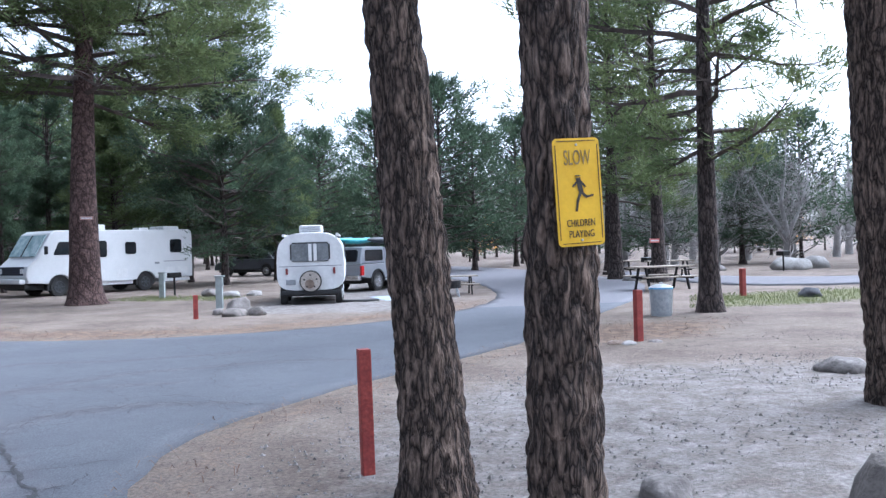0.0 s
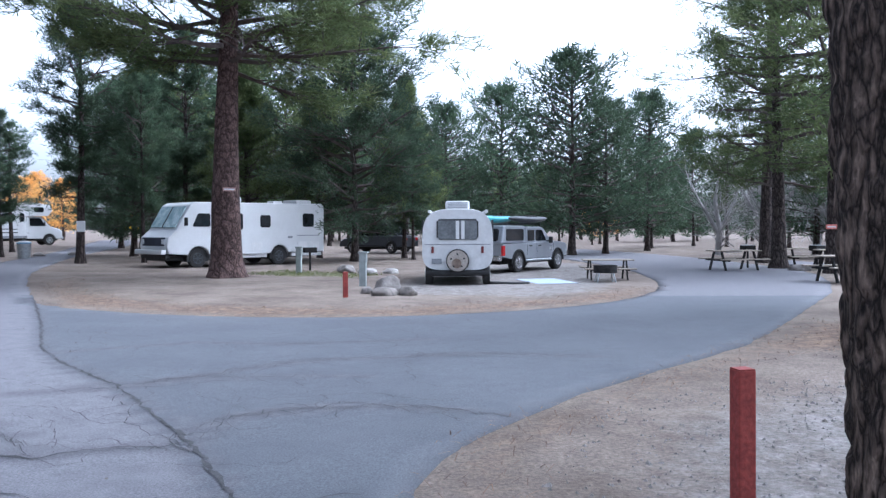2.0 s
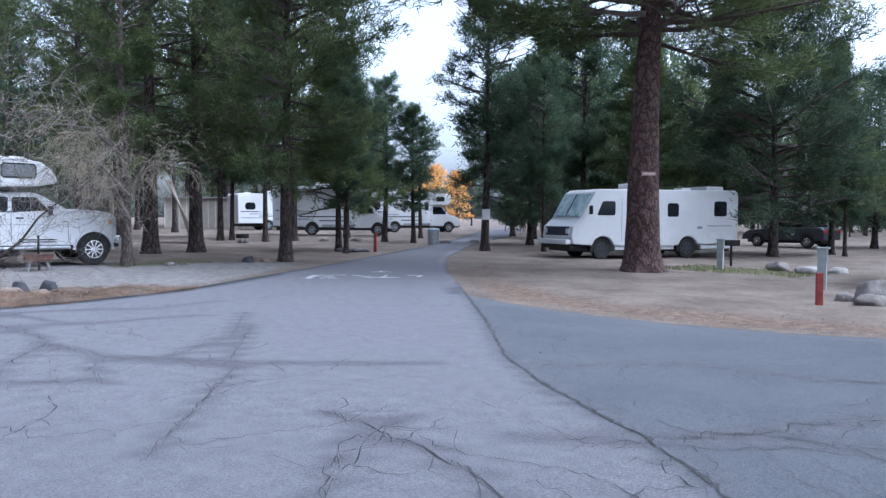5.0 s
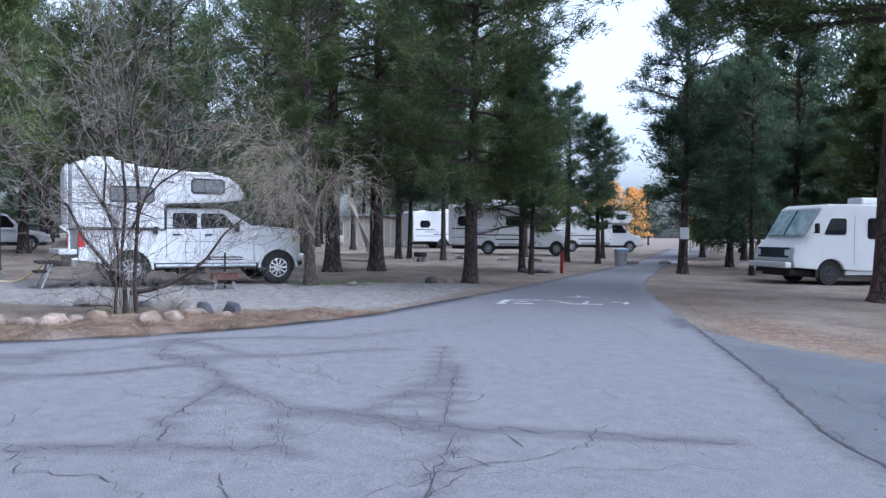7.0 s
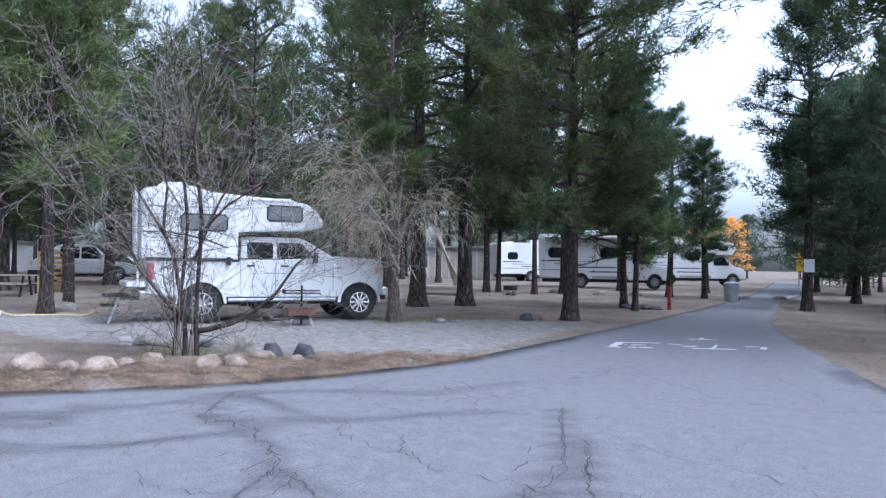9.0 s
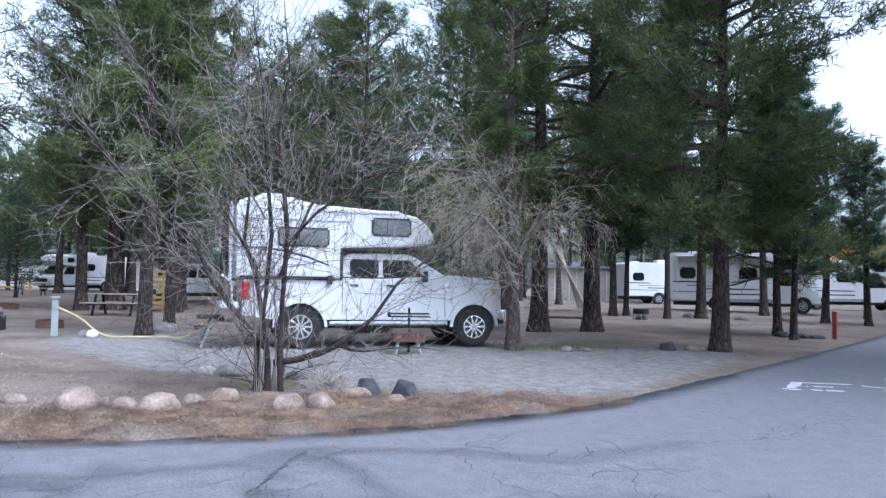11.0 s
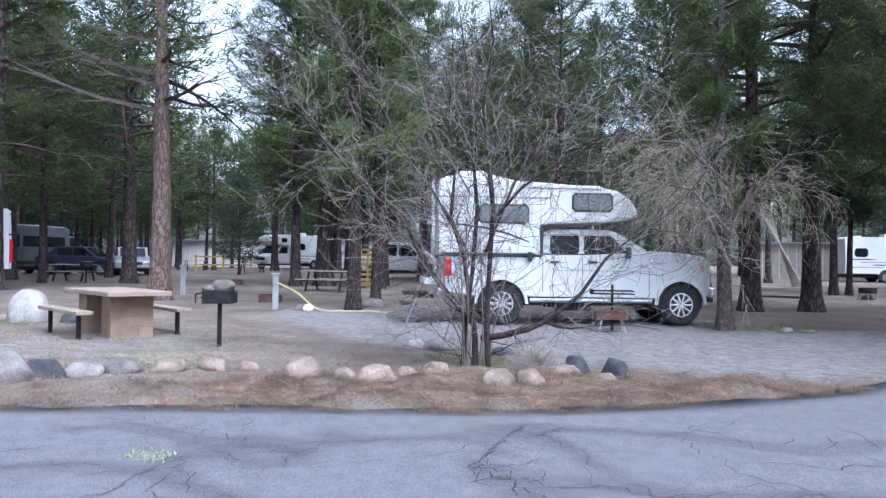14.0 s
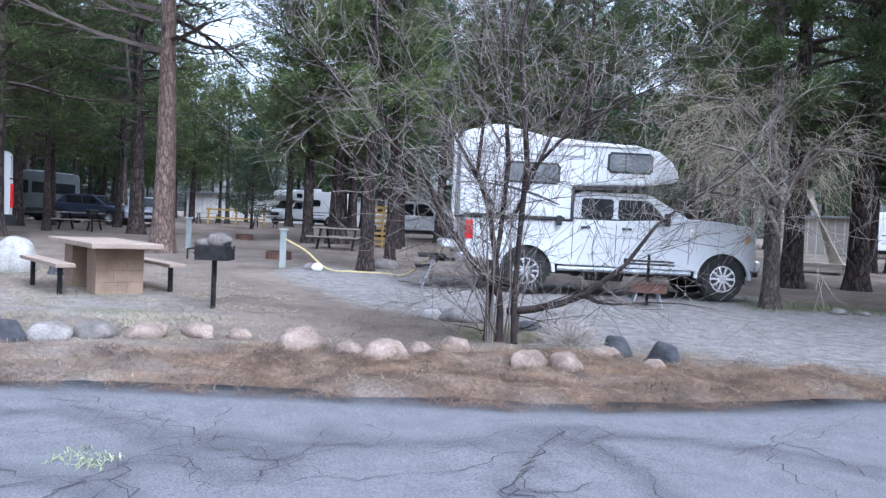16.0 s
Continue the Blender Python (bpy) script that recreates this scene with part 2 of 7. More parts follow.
M_NAVY = material("dark_blue_paint", (0.02, 0.03, 0.06), (0.03, 0.04, 0.08), 1.5, 30, 0.4, 0, contrast=0.06)
M_ROCK_BROWN = material("brown_grey_rock", (0.0936, 0.0828, 0.0756), (0.18, 0.158, 0.144), 4, 30, 0.9, 0.7)
M_BLACK = material("black_trim", (0.012, 0.012, 0.013), (0.022, 0.022, 0.023), 5, 60, 0.6, 0.1)
M_RUBBER = material("tyre_rubber", (0.018, 0.018, 0.018), (0.035, 0.033, 0.032), 8, 60, 0.9, 0.3)
M_CHROME = material("bright_alloy", (0.55, 0.55, 0.57), (0.68, 0.68, 0.70), 6, 40, 0.25, 0, metal=0.9, contrast=0.05)
M_STEEL = material("galvanised_steel", (0.315, 0.338, 0.36), (0.435, 0.458, 0.48), 10, 60, 0.45, 0.05, metal=0.6, contrast=0.12)
M_GLASS = material("dark_window_glass", (0.008, 0.009, 0.011), (0.014, 0.016, 0.019), 3, 20, 0.06, 0, spec=0.35)
M_GLASS_GREY = material("tinted_window_glass", (0.10, 0.11, 0.12), (0.17, 0.18, 0.19), 2, 20, 0.15, 0, spec=0.6)
M_SHIELD = material("silvered_windscreen", (0.25, 0.36, 0.38), (0.50, 0.60, 0.62), 3, 20, 0.2, 0, spec=0.6)
M_REDLENS = material("red_lamp_lens", (0.42, 0.012, 0.015), (0.55, 0.025, 0.025), 8, 30, 0.2, 0)
M_REDLENS_DARK = material("dull_red_lens", (0.12, 0.02, 0.022), (0.19, 0.035, 0.035), 8, 30, 0.35, 0)
M_LAMP = material("clear_lamp_lens", (0.55, 0.57, 0.6), (0.7, 0.72, 0.74), 8, 30, 0.15, 0)
M_AMBER = material("amber_lens", (0.6, 0.22, 0.02), (0.7, 0.3, 0.04), 8, 30, 0.3, 0)
M_STRIPE = material("grey_stripe", (0.20, 0.21, 0.23), (0.27, 0.28, 0.30), 3, 20, 0.5, 0)
M_REDPOST = material("red_painted_wood", (0.196, 0.0315, 0.028), (0.266, 0.049, 0.0385), 6, 40, 0.75, 0.3, contrast=0.3)
M_YELLOW = material("yellow_sign_sheet", (0.62, 0.36, 0.008), (0.68, 0.41, 0.014), 3, 30, 0.45, 0.05, contrast=0.06)
M_INK = material("black_ink", (0.03, 0.025, 0.02), (0.05, 0.04, 0.03), 8, 40, 0.6, 0)
M_INK_FADED = material("faded_ink", (0.17, 0.12, 0.05), (0.24, 0.17, 0.06), 8, 40, 0.6, 0)
M_REDSIGN = material("red_sign", (0.45, 0.10, 0.08), (0.55, 0.2, 0.16), 10, 40, 0.6, 0)
M_TAGPINK = material("faded_pink_tag", (0.30, 0.17, 0.15), (0.38, 0.25, 0.22), 10, 40, 0.6, 0)
M_CONCRETE = material("tan_concrete", (0.25, 0.19, 0.15), (0.31, 0.245, 0.20), 3, 50, 0.9, 0.4, contrast=0.15)
M_BLOCK = material("tan_block", (0.225, 0.155, 0.108), (0.285, 0.203, 0.145), 4, 60, 0.95, 0.5, contrast=0.2, vary=0.06)
M_MORTAR = material("mortar", (0.192, 0.144, 0.112), (0.24, 0.184, 0.144), 4, 60, 0.95, 0.4)
M_GRILL = material("sooty_iron", (0.014, 0.014, 0.015), (0.032, 0.03, 0.03), 8, 50, 0.85, 0.3, spec=0.15)
M_RUST = material("rusty_iron", (0.085, 0.045, 0.036), (0.135, 0.068, 0.05), 8, 50, 0.85, 0.3)
M_PEDESTAL = material("grey_green_metal", (0.23, 0.255, 0.25), (0.29, 0.315, 0.31), 6, 40, 0.55, 0.1, contrast=0.1)
M_HOSE = material("yellow_hose", (0.434, 0.35, 0.154), (0.504, 0.42, 0.21), 8, 40, 0.6, 0)
M_WOOD = material("weathered_wood", (0.225, 0.188, 0.15), (0.315, 0.27, 0.225), 3, 30, 0.85, 0.3, stretch=(1, 6, 6))
M_WOOD_YELLOW = material("yellow_wood", (0.28, 0.18, 0.05), (0.34, 0.225, 0.075), 3, 30, 0.8, 0.2)
M_KAYAK = material("turquoise_plastic", (0.05, 0.29, 0.32), (0.08, 0.36, 0.39), 3, 30, 0.4, 0)
M_SHED = material("beige_shed_wall", (0.35, 0.315, 0.28), (0.42, 0.385, 0.343), 2, 30, 0.85, 0.1)
M_TARP = material("pale_blue_mat", (0.294, 0.35, 0.434), (0.364, 0.42, 0.504), 3, 30, 0.8, 0.1)
M_SPRIG = material("pale_green_leaves", (0.22, 0.26, 0.13), (0.34, 0.38, 0.22), 3, 20, 0.8, 0)
M_GRASS = material("grass", (0.091, 0.119, 0.035), (0.182, 0.196, 0.07), 1.5, 20, 0.8, 0, contrast=0.35)
M_DRYGRASS = material("dry_grass", (0.25, 0.21, 0.145), (0.37, 0.32, 0.235), 1.5, 20, 0.85, 0, contrast=0.3)
M_TUMBLE = material("grey_dry_stems", (0.30, 0.265, 0.235), (0.40, 0.36, 0.325), 2, 20, 0.9, 0)
M_GREEN_GREY = material("grey_green_paint", (0.07, 0.078, 0.08), (0.095, 0.104, 0.105), 1.5, 30, 0.4, 0, contrast=0.06)
M_BLUEPLASTIC = material("blue_plastic", (0.10, 0.30, 0.55), (0.14, 0.36, 0.62), 3, 30, 0.5, 0)


# ---- building helpers ----
def link_mesh(name, verts, faces, mat, smooth=False):
    me = bpy.data.meshes.new(name)
    me.from_pydata(verts.tolist() if hasattr(verts, "tolist") else verts, [], faces.tolist() if hasattr(faces, "tolist") else faces)
    me.materials.append(mat)
    if smooth:
        me.polygons.foreach_set("use_smooth", [True] * len(me.polygons))
    return me


def part(name, bm, mat, parent, label=""):
    """Links a bmesh, or a finished mesh, as one object under parent."""
    if isinstance(bm, bpy.types.Mesh):
        me = bm
    else:
        me = bpy.data.meshes.new(name)
        bm.to_mesh(me)
        bm.free()
        me.materials.append(mat)
    ob = new(name, me)
    ob.parent = parent
    if label:
        tagged(ob, label)
    return ob


def thing(name, label, category, m=None, group="", kind=""):
    ob = tagged(new(name), label, category, group, kind)
    if m is not None:
        ob.matrix_world = m
    return ob


def on_ground(x, y, rz=0.0, s=(1, 1, 1), dz=0.0):
    return pose(x, y, gz(x, y) + dz, 0, 0, rz) @ Matrix.Diagonal((*s, 1))


def bevelled(bm, offset):
    if offset:
        bmesh.ops.bevel(bm, geom=bm.edges[:], offset=offset, segments=2, profile=0.6, affect="EDGES", clamp_overlap=True)
    return bm


def merge(*bms):
    out = bmesh.new()
    for b in bms:
        me = bpy.data.meshes.new("tmp")
        b.to_mesh(me)
        b.free()
        out.from_mesh(me)
        bpy.data.meshes.remove(me)
    return out


def box(c, s, bevel=0.0, m=None):
    bm = bmesh.new()
    bmesh.ops.create_cube(bm, size=1, matrix=(m or Matrix()) @ Matrix.Translation(c) @ Matrix.Diagonal((*s, 1)))
    return bevelled(bm, bevel)


def rod(p0, p1, r0, r1=None, seg=10, bevel=0.0):
    p0, p1 = Vector(p0), Vector(p1)
    r1 = r0 if r1 is None else r1
    bm = bmesh.new()
    d = p1 - p0
    m = Matrix.Translation((p0 + p1) / 2) @ d.to_track_quat("Z", "Y").to_matrix().to_4x4()
    bmesh.ops.create_cone(bm, cap_ends=True, segments=seg, radius1=r0, radius2=r1, depth=d.length, matrix=m)
    return bevelled(bm, bevel) if bevel else bm


def profile(pts, y0, y1, bevel=0.02, taper=0.0):
    """A side outline in x and z, drawn through from y0 to y1."""
    bm = bmesh.new()
    a = [bm.verts.new((x, y0, z)) for x, z in pts]
    b = [bm.verts.new((x, y1, z)) for x, z in pts]
    n = len(pts)
    bm.faces.new(a)
    bm.faces.new(b[::-1])
    for i in range(n):
        bm.faces.new((a[i], b[i], b[(i + 1) % n], a[(i + 1) % n]))
    bmesh.ops.recalc_face_normals(bm, faces=bm.faces[:])
    if bevel:
        cap = [e for e in bm.edges if abs(e.verts[0].co.y - e.verts[1].co.y) < 1e-6]
        bmesh.ops.bevel(bm, geom=cap, offset=bevel, segments=2, profile=0.6, affect="EDGES", clamp_overlap=True)
    return bm


def arch(cx, cz, r, z0, n=9):
    """Points of a wheel arch, from rear to front, that starts and ends at height z0."""
    a0 = math.asin(min(1, max(-1, (z0 - cz) / r)))
    return [(cx - r * math.cos(a0 + (math.pi - 2 * a0) * i / (n - 1)), cz + r * math.sin(a0 + (math.pi - 2 * a0) * i / (n - 1))) for i in range(n)]


def tubes(segs, sides=5):
    """segs: rows of p0, p1, r0, r1. Returns vertices and faces of open tapered tubes."""
    segs = np.asarray(segs, float)
    p0, p1, r0, r1 = segs[:, 0:3], segs[:, 3:6], segs[:, 6], segs[:, 7]
    d = p1 - p0
    d /= np.linalg.norm(d, axis=1, keepdims=True) + 1e-9
    ref = np.where(np.abs(d[:, 2:3]) > 0.9, np.array([[1.0, 0, 0]]), np.array([[0, 0, 1.0]]))
    u = np.cross(d, ref)
    u /= np.linalg.norm(u, axis=1, keepdims=True) + 1e-9
    v = np.cross(d, u)
    ang = np.arange(sides) * 2 * np.pi / sides
    ring = u[:, None, :] * np.cos(ang)[None, :, None] + v[:, None, :] * np.sin(ang)[None, :, None]
    a = p0[:, None, :] + ring * r0[:, None, None]
    b = p1[:, None, :] + ring * r1[:, None, None]
    verts = np.concatenate([a, b], 1).reshape(-1, 3)
    i = np.arange(len(segs))[:, None] * 2 * sides
    k = np.arange(sides)[None, :]
    k2 = (k + 1) % sides
    faces = np.stack([i + k, i + k2, i + sides + k2, i + sides + k], -1).reshape(-1, 4)
    return verts, faces


def needles(points, dirs, rng, count=10, length=0.22, width=0.03, spread=0.9):
    """Tufts of thin blades round points."""
    n = len(points)
    p = np.repeat(points, count, 0)
    d = np.repeat(dirs, count, 0) * 0.7 + rng.normal(0, spread * 0.6, (n * count, 3))
    d /= np.linalg.norm(d, axis=1, keepdims=True) + 1e-9
    ln = length * rng.uniform(0.6, 1.25, (n * count, 1))
    side = np.cross(d, rng.normal(0, 1, (n * count, 3)))
    side /= np.linalg.norm(side, axis=1, keepdims=True) + 1e-9
    p = p + rng.normal(0, length * 0.35, p.shape)
    v = np.stack([p - side * width * 0.5, p + side * width * 0.5, p + d * ln], 1).reshape(-1, 3)
    f = np.arange(n * count * 3).reshape(-1, 3)
    return v, f


# ---- ground and roads ----
def axis_steps(lo, hi, fine, far):
    c, out = (lo + hi) / 2, list(np.arange(lo, hi + fine / 2, fine))
    x, h = hi, fine
    while x < far:
        h *= 1.14
        x += h
        out.append(x)
    x, h = lo, fine
    while x > -far:
        h *= 1.14
        x -= h
        out.insert(0, x)
    return np.array(out)


def inside(poly, x, y):
    c = False
    n = len(poly)
    for i in range(n):
        x0, y0 = poly[i]
        x1, y1 = poly[(i + 1) % n]
        if (y0 > y) != (y1 > y) and x < (x1 - x0) * (y - y0) / (y1 - y0) + x0:
            c = not c
    return c


def nearest(poly, x, y, closed=True):
    best = (1e9, x, y)
    n = len(poly)
    for i in range(n if closed else n - 1):
        x0, y0 = poly[i]
        x1, y1 = poly[(i + 1) % n]
        dx, dy = x1 - x0, y1 - y0
        t = max(0, min(1, ((x - x0) * dx + (y - y0) * dy) / (dx * dx + dy * dy + 1e-12)))
        px, py = x0 + t * dx, y0 + t * dy
        d = math.hypot(x - px, y - py)
        if d < best[0]:
            best = (d, px, py)
    return best


def rounded(poly, times=2):
    for _ in range(times):
        out = []
        n = len(poly)
        for i in range(n):
            (x0, y0), (x1, y1) = poly[i], poly[(i + 1) % n]
            out += [(0.75 * x0 + 0.25 * x1, 0.75 * y0 + 0.25 * y1), (0.25 * x0 + 0.75 * x1, 0.25 * y0 + 0.75 * y1)]
        poly = out
    return poly


WEST_EDGE = [(-30, -32), (-24, -12), (-20.6, -2), (-19.3, 3), (-18.75, 5.9), (-18.35, 8), (-17.85, 9.7), (-17.62, 11.5), (-17.7, 13), (-18.1, 14.8), (-19.5, 18.3), (-22.4, 25.6), (-30.7, 44.8), (-42, 66), (-56, 92)]
ISLAND_WEST = [(-51, 92), (-37.5, 66), (-27, 41), (-24.4, 36), (-20.6, 28.5), (-17, 23.2), (-15, 20.6), (-13.2, 18.2), (-12.3, 17.2), (-9.8, 16.05), (-7.3, 15.6), (-5.4, 15.65), (-3.65, 16.2), (-1.4, 17.6), (0.35, 19.9), (1.5, 23.3), (1.9, 28.3), (1.5, 36), (-1, 47), (-9, 66)]
EAST_EDGE = [(0, 70), (6.5, 50), (7.8, 38), (8.0, 31.5), (6, 23.5), (3.4, 17.6), (1.2, 12.7), (0.43, 11.6), (-1.05, 9.5), (-1.65, 8.3), (-2.15, 7.3), (-2.3, 6.3), (-2.2, 5.4), (-1.9, 4.2), (-1.2, 2.2), (0.4, -2), (4, -12), (10, -30)]
ROAD = rounded(WEST_EDGE + ISLAND_WEST + EAST_EDGE, 1)
SIDE_ROAD = rounded([(9.0, 33), (9.4, 27.5), (11, 24.8), (15, 24.2), (30, 22), (60, 18), (60, 23), (30, 26.5), (17, 28), (13, 30), (11, 36), (10, 44), (8.6, 42)], 1)
SEAM = [(-13.4, 18.5), (-9.97, 13.84), (-8.4, 11.56), (-7.1, 10.2), (-5.9, 9.15), (-4.23, 7.28), (-2.9, 5.4), (-1.7, 3.6)]


CRACKS = [
    ([(-14.87, 6.77), (-15.1, 7.56), (-14.89, 8.34), (-14.85, 9.49)], 0.05),
    ([(-11.71, 7.57), (-12.38, 7.89), (-13.49, 9.03), (-14.85, 9.49), (-15.72, 9.29), (-16.9, 10.1)], 0.055),
    ([(-13.49, 9.03), (-12.12, 8.85), (-11.52, 9.2), (-10.84, 9.41), (-9.82, 10.04), (-8.79, 10.79)], 0.05),
    ([(-12.24, 6.67), (-11.47, 7.5), (-10.97, 8.13)], 0.05),
    ([(-11.92, 8.83), (-11.59, 8.42), (-10.74, 8.07)], 0.045),
    ([(-14.03, 12.73), (-12.26, 10.91), (-11.52, 9.32)], 0.045),
    ([(-15.52, 9.24), (-14.75, 10.32), (-14.31, 11.99)], 0.05),
    ([(-11.47, 9.04), (-10.56, 9.33), (-12.75, 11.72)], 0.045),
    ([(-8.38, 6.79), (-10.44, 9.39)], 0.045),
    ([(-6.49, 6.25), (-7.54, 7.73), (-7.67, 8.78)], 0.045),
    ([(-7.79, 11.37), (-6.45, 12.34), (-5.34, 12.22), (-3.2, 12.9)], 0.05),
    ([(-6.74, 8.62), (-5.85, 9.09), (-5.18, 9.68), (-3.4, 9.9)], 0.04),
    ([(-4.21, 7.18), (-4.15, 7.97), (-3.07, 8.49), (-2.37, 8.43)], 0.05),
    ([(-16.07, 7.06), (-16.58, 7.33), (-15.99, 7.92), (-16.56, 8.3), (-17.13, 8.53)], 0.03),
    ([(-16.58, 7.33), (-16.9, 7.8), (-16.56, 8.3), (-16.56, 9.04), (-16.94, 10.08)], 0.03),
    ([(-16.94, 10.08), (-16.2, 10.21), (-15.16, 10.11)], 0.035),
    ([(-16.94, 10.08), (-16.3, 11.35), (-15.58, 11.98), (-15.64, 13.69)], 0.03),
    ([(-17.48, 6.19), (-17.69, 6.68), (-16.95, 7.31), (-16.4, 8.2)], 0.03),
    ([(-15.8, 5.2), (-16.4, 6.2), (-16.07, 7.06), (-15.2, 7.6)], 0.035),
    ([(-4.22, 7.65), (-4.09, 8.13), (-3.27, 8.53), (-2.39, 8.44), (-1.71, 8.06)], 0.075),
    ([(-5.72, 9.28), (-4.45, 10.86), (-2.39, 11.62), (-0.86, 11.46)], 0.070),
    ([(-6.7, 6.29), (-5.09, 6.65), (-4.18, 7.15)], 0.070),
    ([(-8.36, 8.46), (-6.67, 7.89), (-5.37, 6.98)], 0.060),
    (SEAM, 0.16),
]


def seam_side(x, y):
    best, side = 1e9, 1
    for (x0, y0), (x1, y1) in zip(SEAM, SEAM[1:]):
        dx, dy = x1 - x0, y1 - y0
        t = max(0, min(1, ((x - x0) * dx + (y - y0) * dy) / (dx * dx + dy * dy)))
        d = math.hypot(x - x0 - t * dx, y - y0 - t * dy)
        if d < best:
            best, side = d, dx * (y - y0) - dy * (x - x0)
    return best * (1 if side > 0 else -1)


def add_mask(me, values):
    at = me.color_attributes.new("mask", "FLOAT_COLOR", "POINT")
    at.data.foreach_set("color", np.asarray(values, dtype=np.float32).ravel())


def road_sheet(name, poly, h, lift, label):
    xs = [p[0] for p in poly]
    ys = [p[1] for p in poly]
    x0, y0 = min(xs), min(ys)
    nx, ny = int((max(xs) - x0) / h) + 2, int((max(ys) - y0) / h) + 2
    idx, verts, faces, masks = {}, [], [], []
    use = [(i, j) for i in range(nx) for j in range(ny) if inside(poly, x0 + (i + 0.5) * h, y0 + (j + 0.5) * h)]
    cells = set(use)

    def vert(i, j):
        if (i, j) not in idx:
            x, y = x0 + i * h, y0 + j * h
            rim = not all((a, b) in cells for a in (i - 1, i) for b in (j - 1, j))
            if rim:
                d, px, py = nearest(poly, x, y)
                if d < h * 1.5:
                    k = 0.06 * noise.noise((x * 2.3, y * 2.3, 0)) + 0.05 * noise.noise((x * 7, y * 7, 5))
                    x, y = px + k, py + k
            idx[i, j] = len(verts)
            verts.append((x, y, gz(x, y) + lift))
            d = nearest(poly, x, y)[0]
            s = seam_side(x, y)
            old = 1 / (1 + math.exp(min(50, max(-50, s * 16)))) if y < 21 else 1.0
            edge = min(1.0, 0.80 * max(0, 1.3 - d / 0.75)) if x < -13 and y < 19 else 0.62 * max(0, 1 - d / 0.6)
            stain = 0.0
            if -19 < x < 2 and 3 < y < 20:
                dc = min(nearest(c, x, y, False)[0] for c, _ in CRACKS)
                stain = math.exp(-(dc / 0.30) ** 2)
            patch = 0.5 + 0.5 * noise.noise((x * 0.25, y * 0.25, 9))
            masks.append((old, edge, max(0.42 * patch, 0.82 * stain), 1))
        return idx[i, j]

    for i, j in use:
        faces.append((vert(i, j), vert(i + 1, j), vert(i + 1, j + 1), vert(i, j + 1)))
    # broken outer lip, turned down into the ground
    edges = {}
    for f in faces:
        for a, b in zip(f, f[1:] + f[:1]):
            edges[a, b] = True
    low = {}
    for a, b in [e for e in edges if (e[1], e[0]) not in edges]:
        for k in (a, b):
            if k not in low:
                low[k] = len(verts)
                x, y, z = verts[k]
                verts.append((x, y, z - 0.12))
                masks.append(masks[k])
        faces.append((b, a, low[a], low[b]))
    me = link_mesh(name, verts, faces, M_ROAD, True)
    add_mask(me, masks)
    return tagged(new(name, me), label, "road", kind="structure")


def smooth_in(poly, x, y, soft=0.8):
    d = nearest(poly, x, y)[0]
    d = d if inside(poly, x, y) else -d
    return max(0.0, min(1.0, 0.5 + d / (2 * soft)))


GRAVEL_DRIVE = [(-18.4, 14.2), (-19.0, 12.7), (-21.5, 11.8), (-24, 9.5), (-30, 8.3), (-33, 9.5), (-30.5, 12.5), (-28.0, 18.8), (-24.8, 20.5), (-22.8, 23.5), (-20.4, 19.6), (-18.7, 16)]
GRAVEL_EAST = [(-1.6, 6.2), (-1.0, 8.6), (1.5, 10.8), (4.5, 10.5), (8.5, 8.5), (9, 3), (3, -3), (0.2, -1.5), (-1.2, 3.4)]
GRAVEL_SITE = [(-6.5, 21), (-1.5, 20), (0.4, 22.5), (1.2, 28), (0.6, 40), (-4, 46), (-7.5, 40), (-6.5, 30)]
NEEDLE_WEST = [(-18.8, 3.2), (-18.5, 6.2), (-18.0, 8.4), (-17.6, 10), (-17.4, 12), (-17.9, 14.6), (-18.9, 14.2), (-19.6, 12.4), (-20.0, 9), (-20.0, 4)]
NEEDLE_ISLAND = [(-17, 24), (-12.2, 17), (-7.3, 15.4), (-3.6, 16), (0.5, 19.8), (1.7, 24), (0.6, 24), (-1.5, 20.3), (-5, 17.8), (-9, 18), (-13.6, 21), (-17.5, 27)]
NEEDLE_EAST = [(-2.4, 5), (-2.3, 7.4), (0.4, 11.8), (2.8, 15.8), (6, 15.5), (4.5, 12.4), (1.5, 11.6), (-0.7, 8.8), (-1.5, 6.6), (-1.4, 4)]
GRASS_BITS = [[(-20.6, 9.8), (-20.4, 11.6), (-21.8, 12.2), (-22.6, 10.6)], [(5.6, 18), (7, 22.5), (13, 23), (14, 20), (8, 17.5)], [(-13, 29), (-8, 27.5), (-7.5, 30), (-12, 32)], [(-27, 1.5), (-25, 3.2), (-29.5, 4.4), (-31, 2)], [(-24.5, 17), (-24, 20.5), (-26, 21), (-26.5, 18)], [(-22.5, 5.2), (-22.2, 7), (-23.4, 7.4), (-23.8, 5.4)]]
PALE = [(-22, 3.5), (-21.6, 6.5), (-22.6, 8.2), (-25.5, 7.6), (-27.2, 5.2), (-25, 3)]
RIVER_RIGHT = [(4.6, 10.5), (8, 12.2), (11, 12), (10, 9.5), (6, 9)]


def lump(x, y):
    """Height of the heaped needle border over the plain ground."""
    k = smooth_in(NEEDLE_WEST, x, y, 0.5)
    heap = max(0, noise.noise((x * 1.3, y * 1.3, 4)) - 0.05) + 0.5 * max(0, noise.noise((x * 3.1, y * 3.1, 8)))
    return 0.012 + 0.02 * k + 0.26 * k * heap


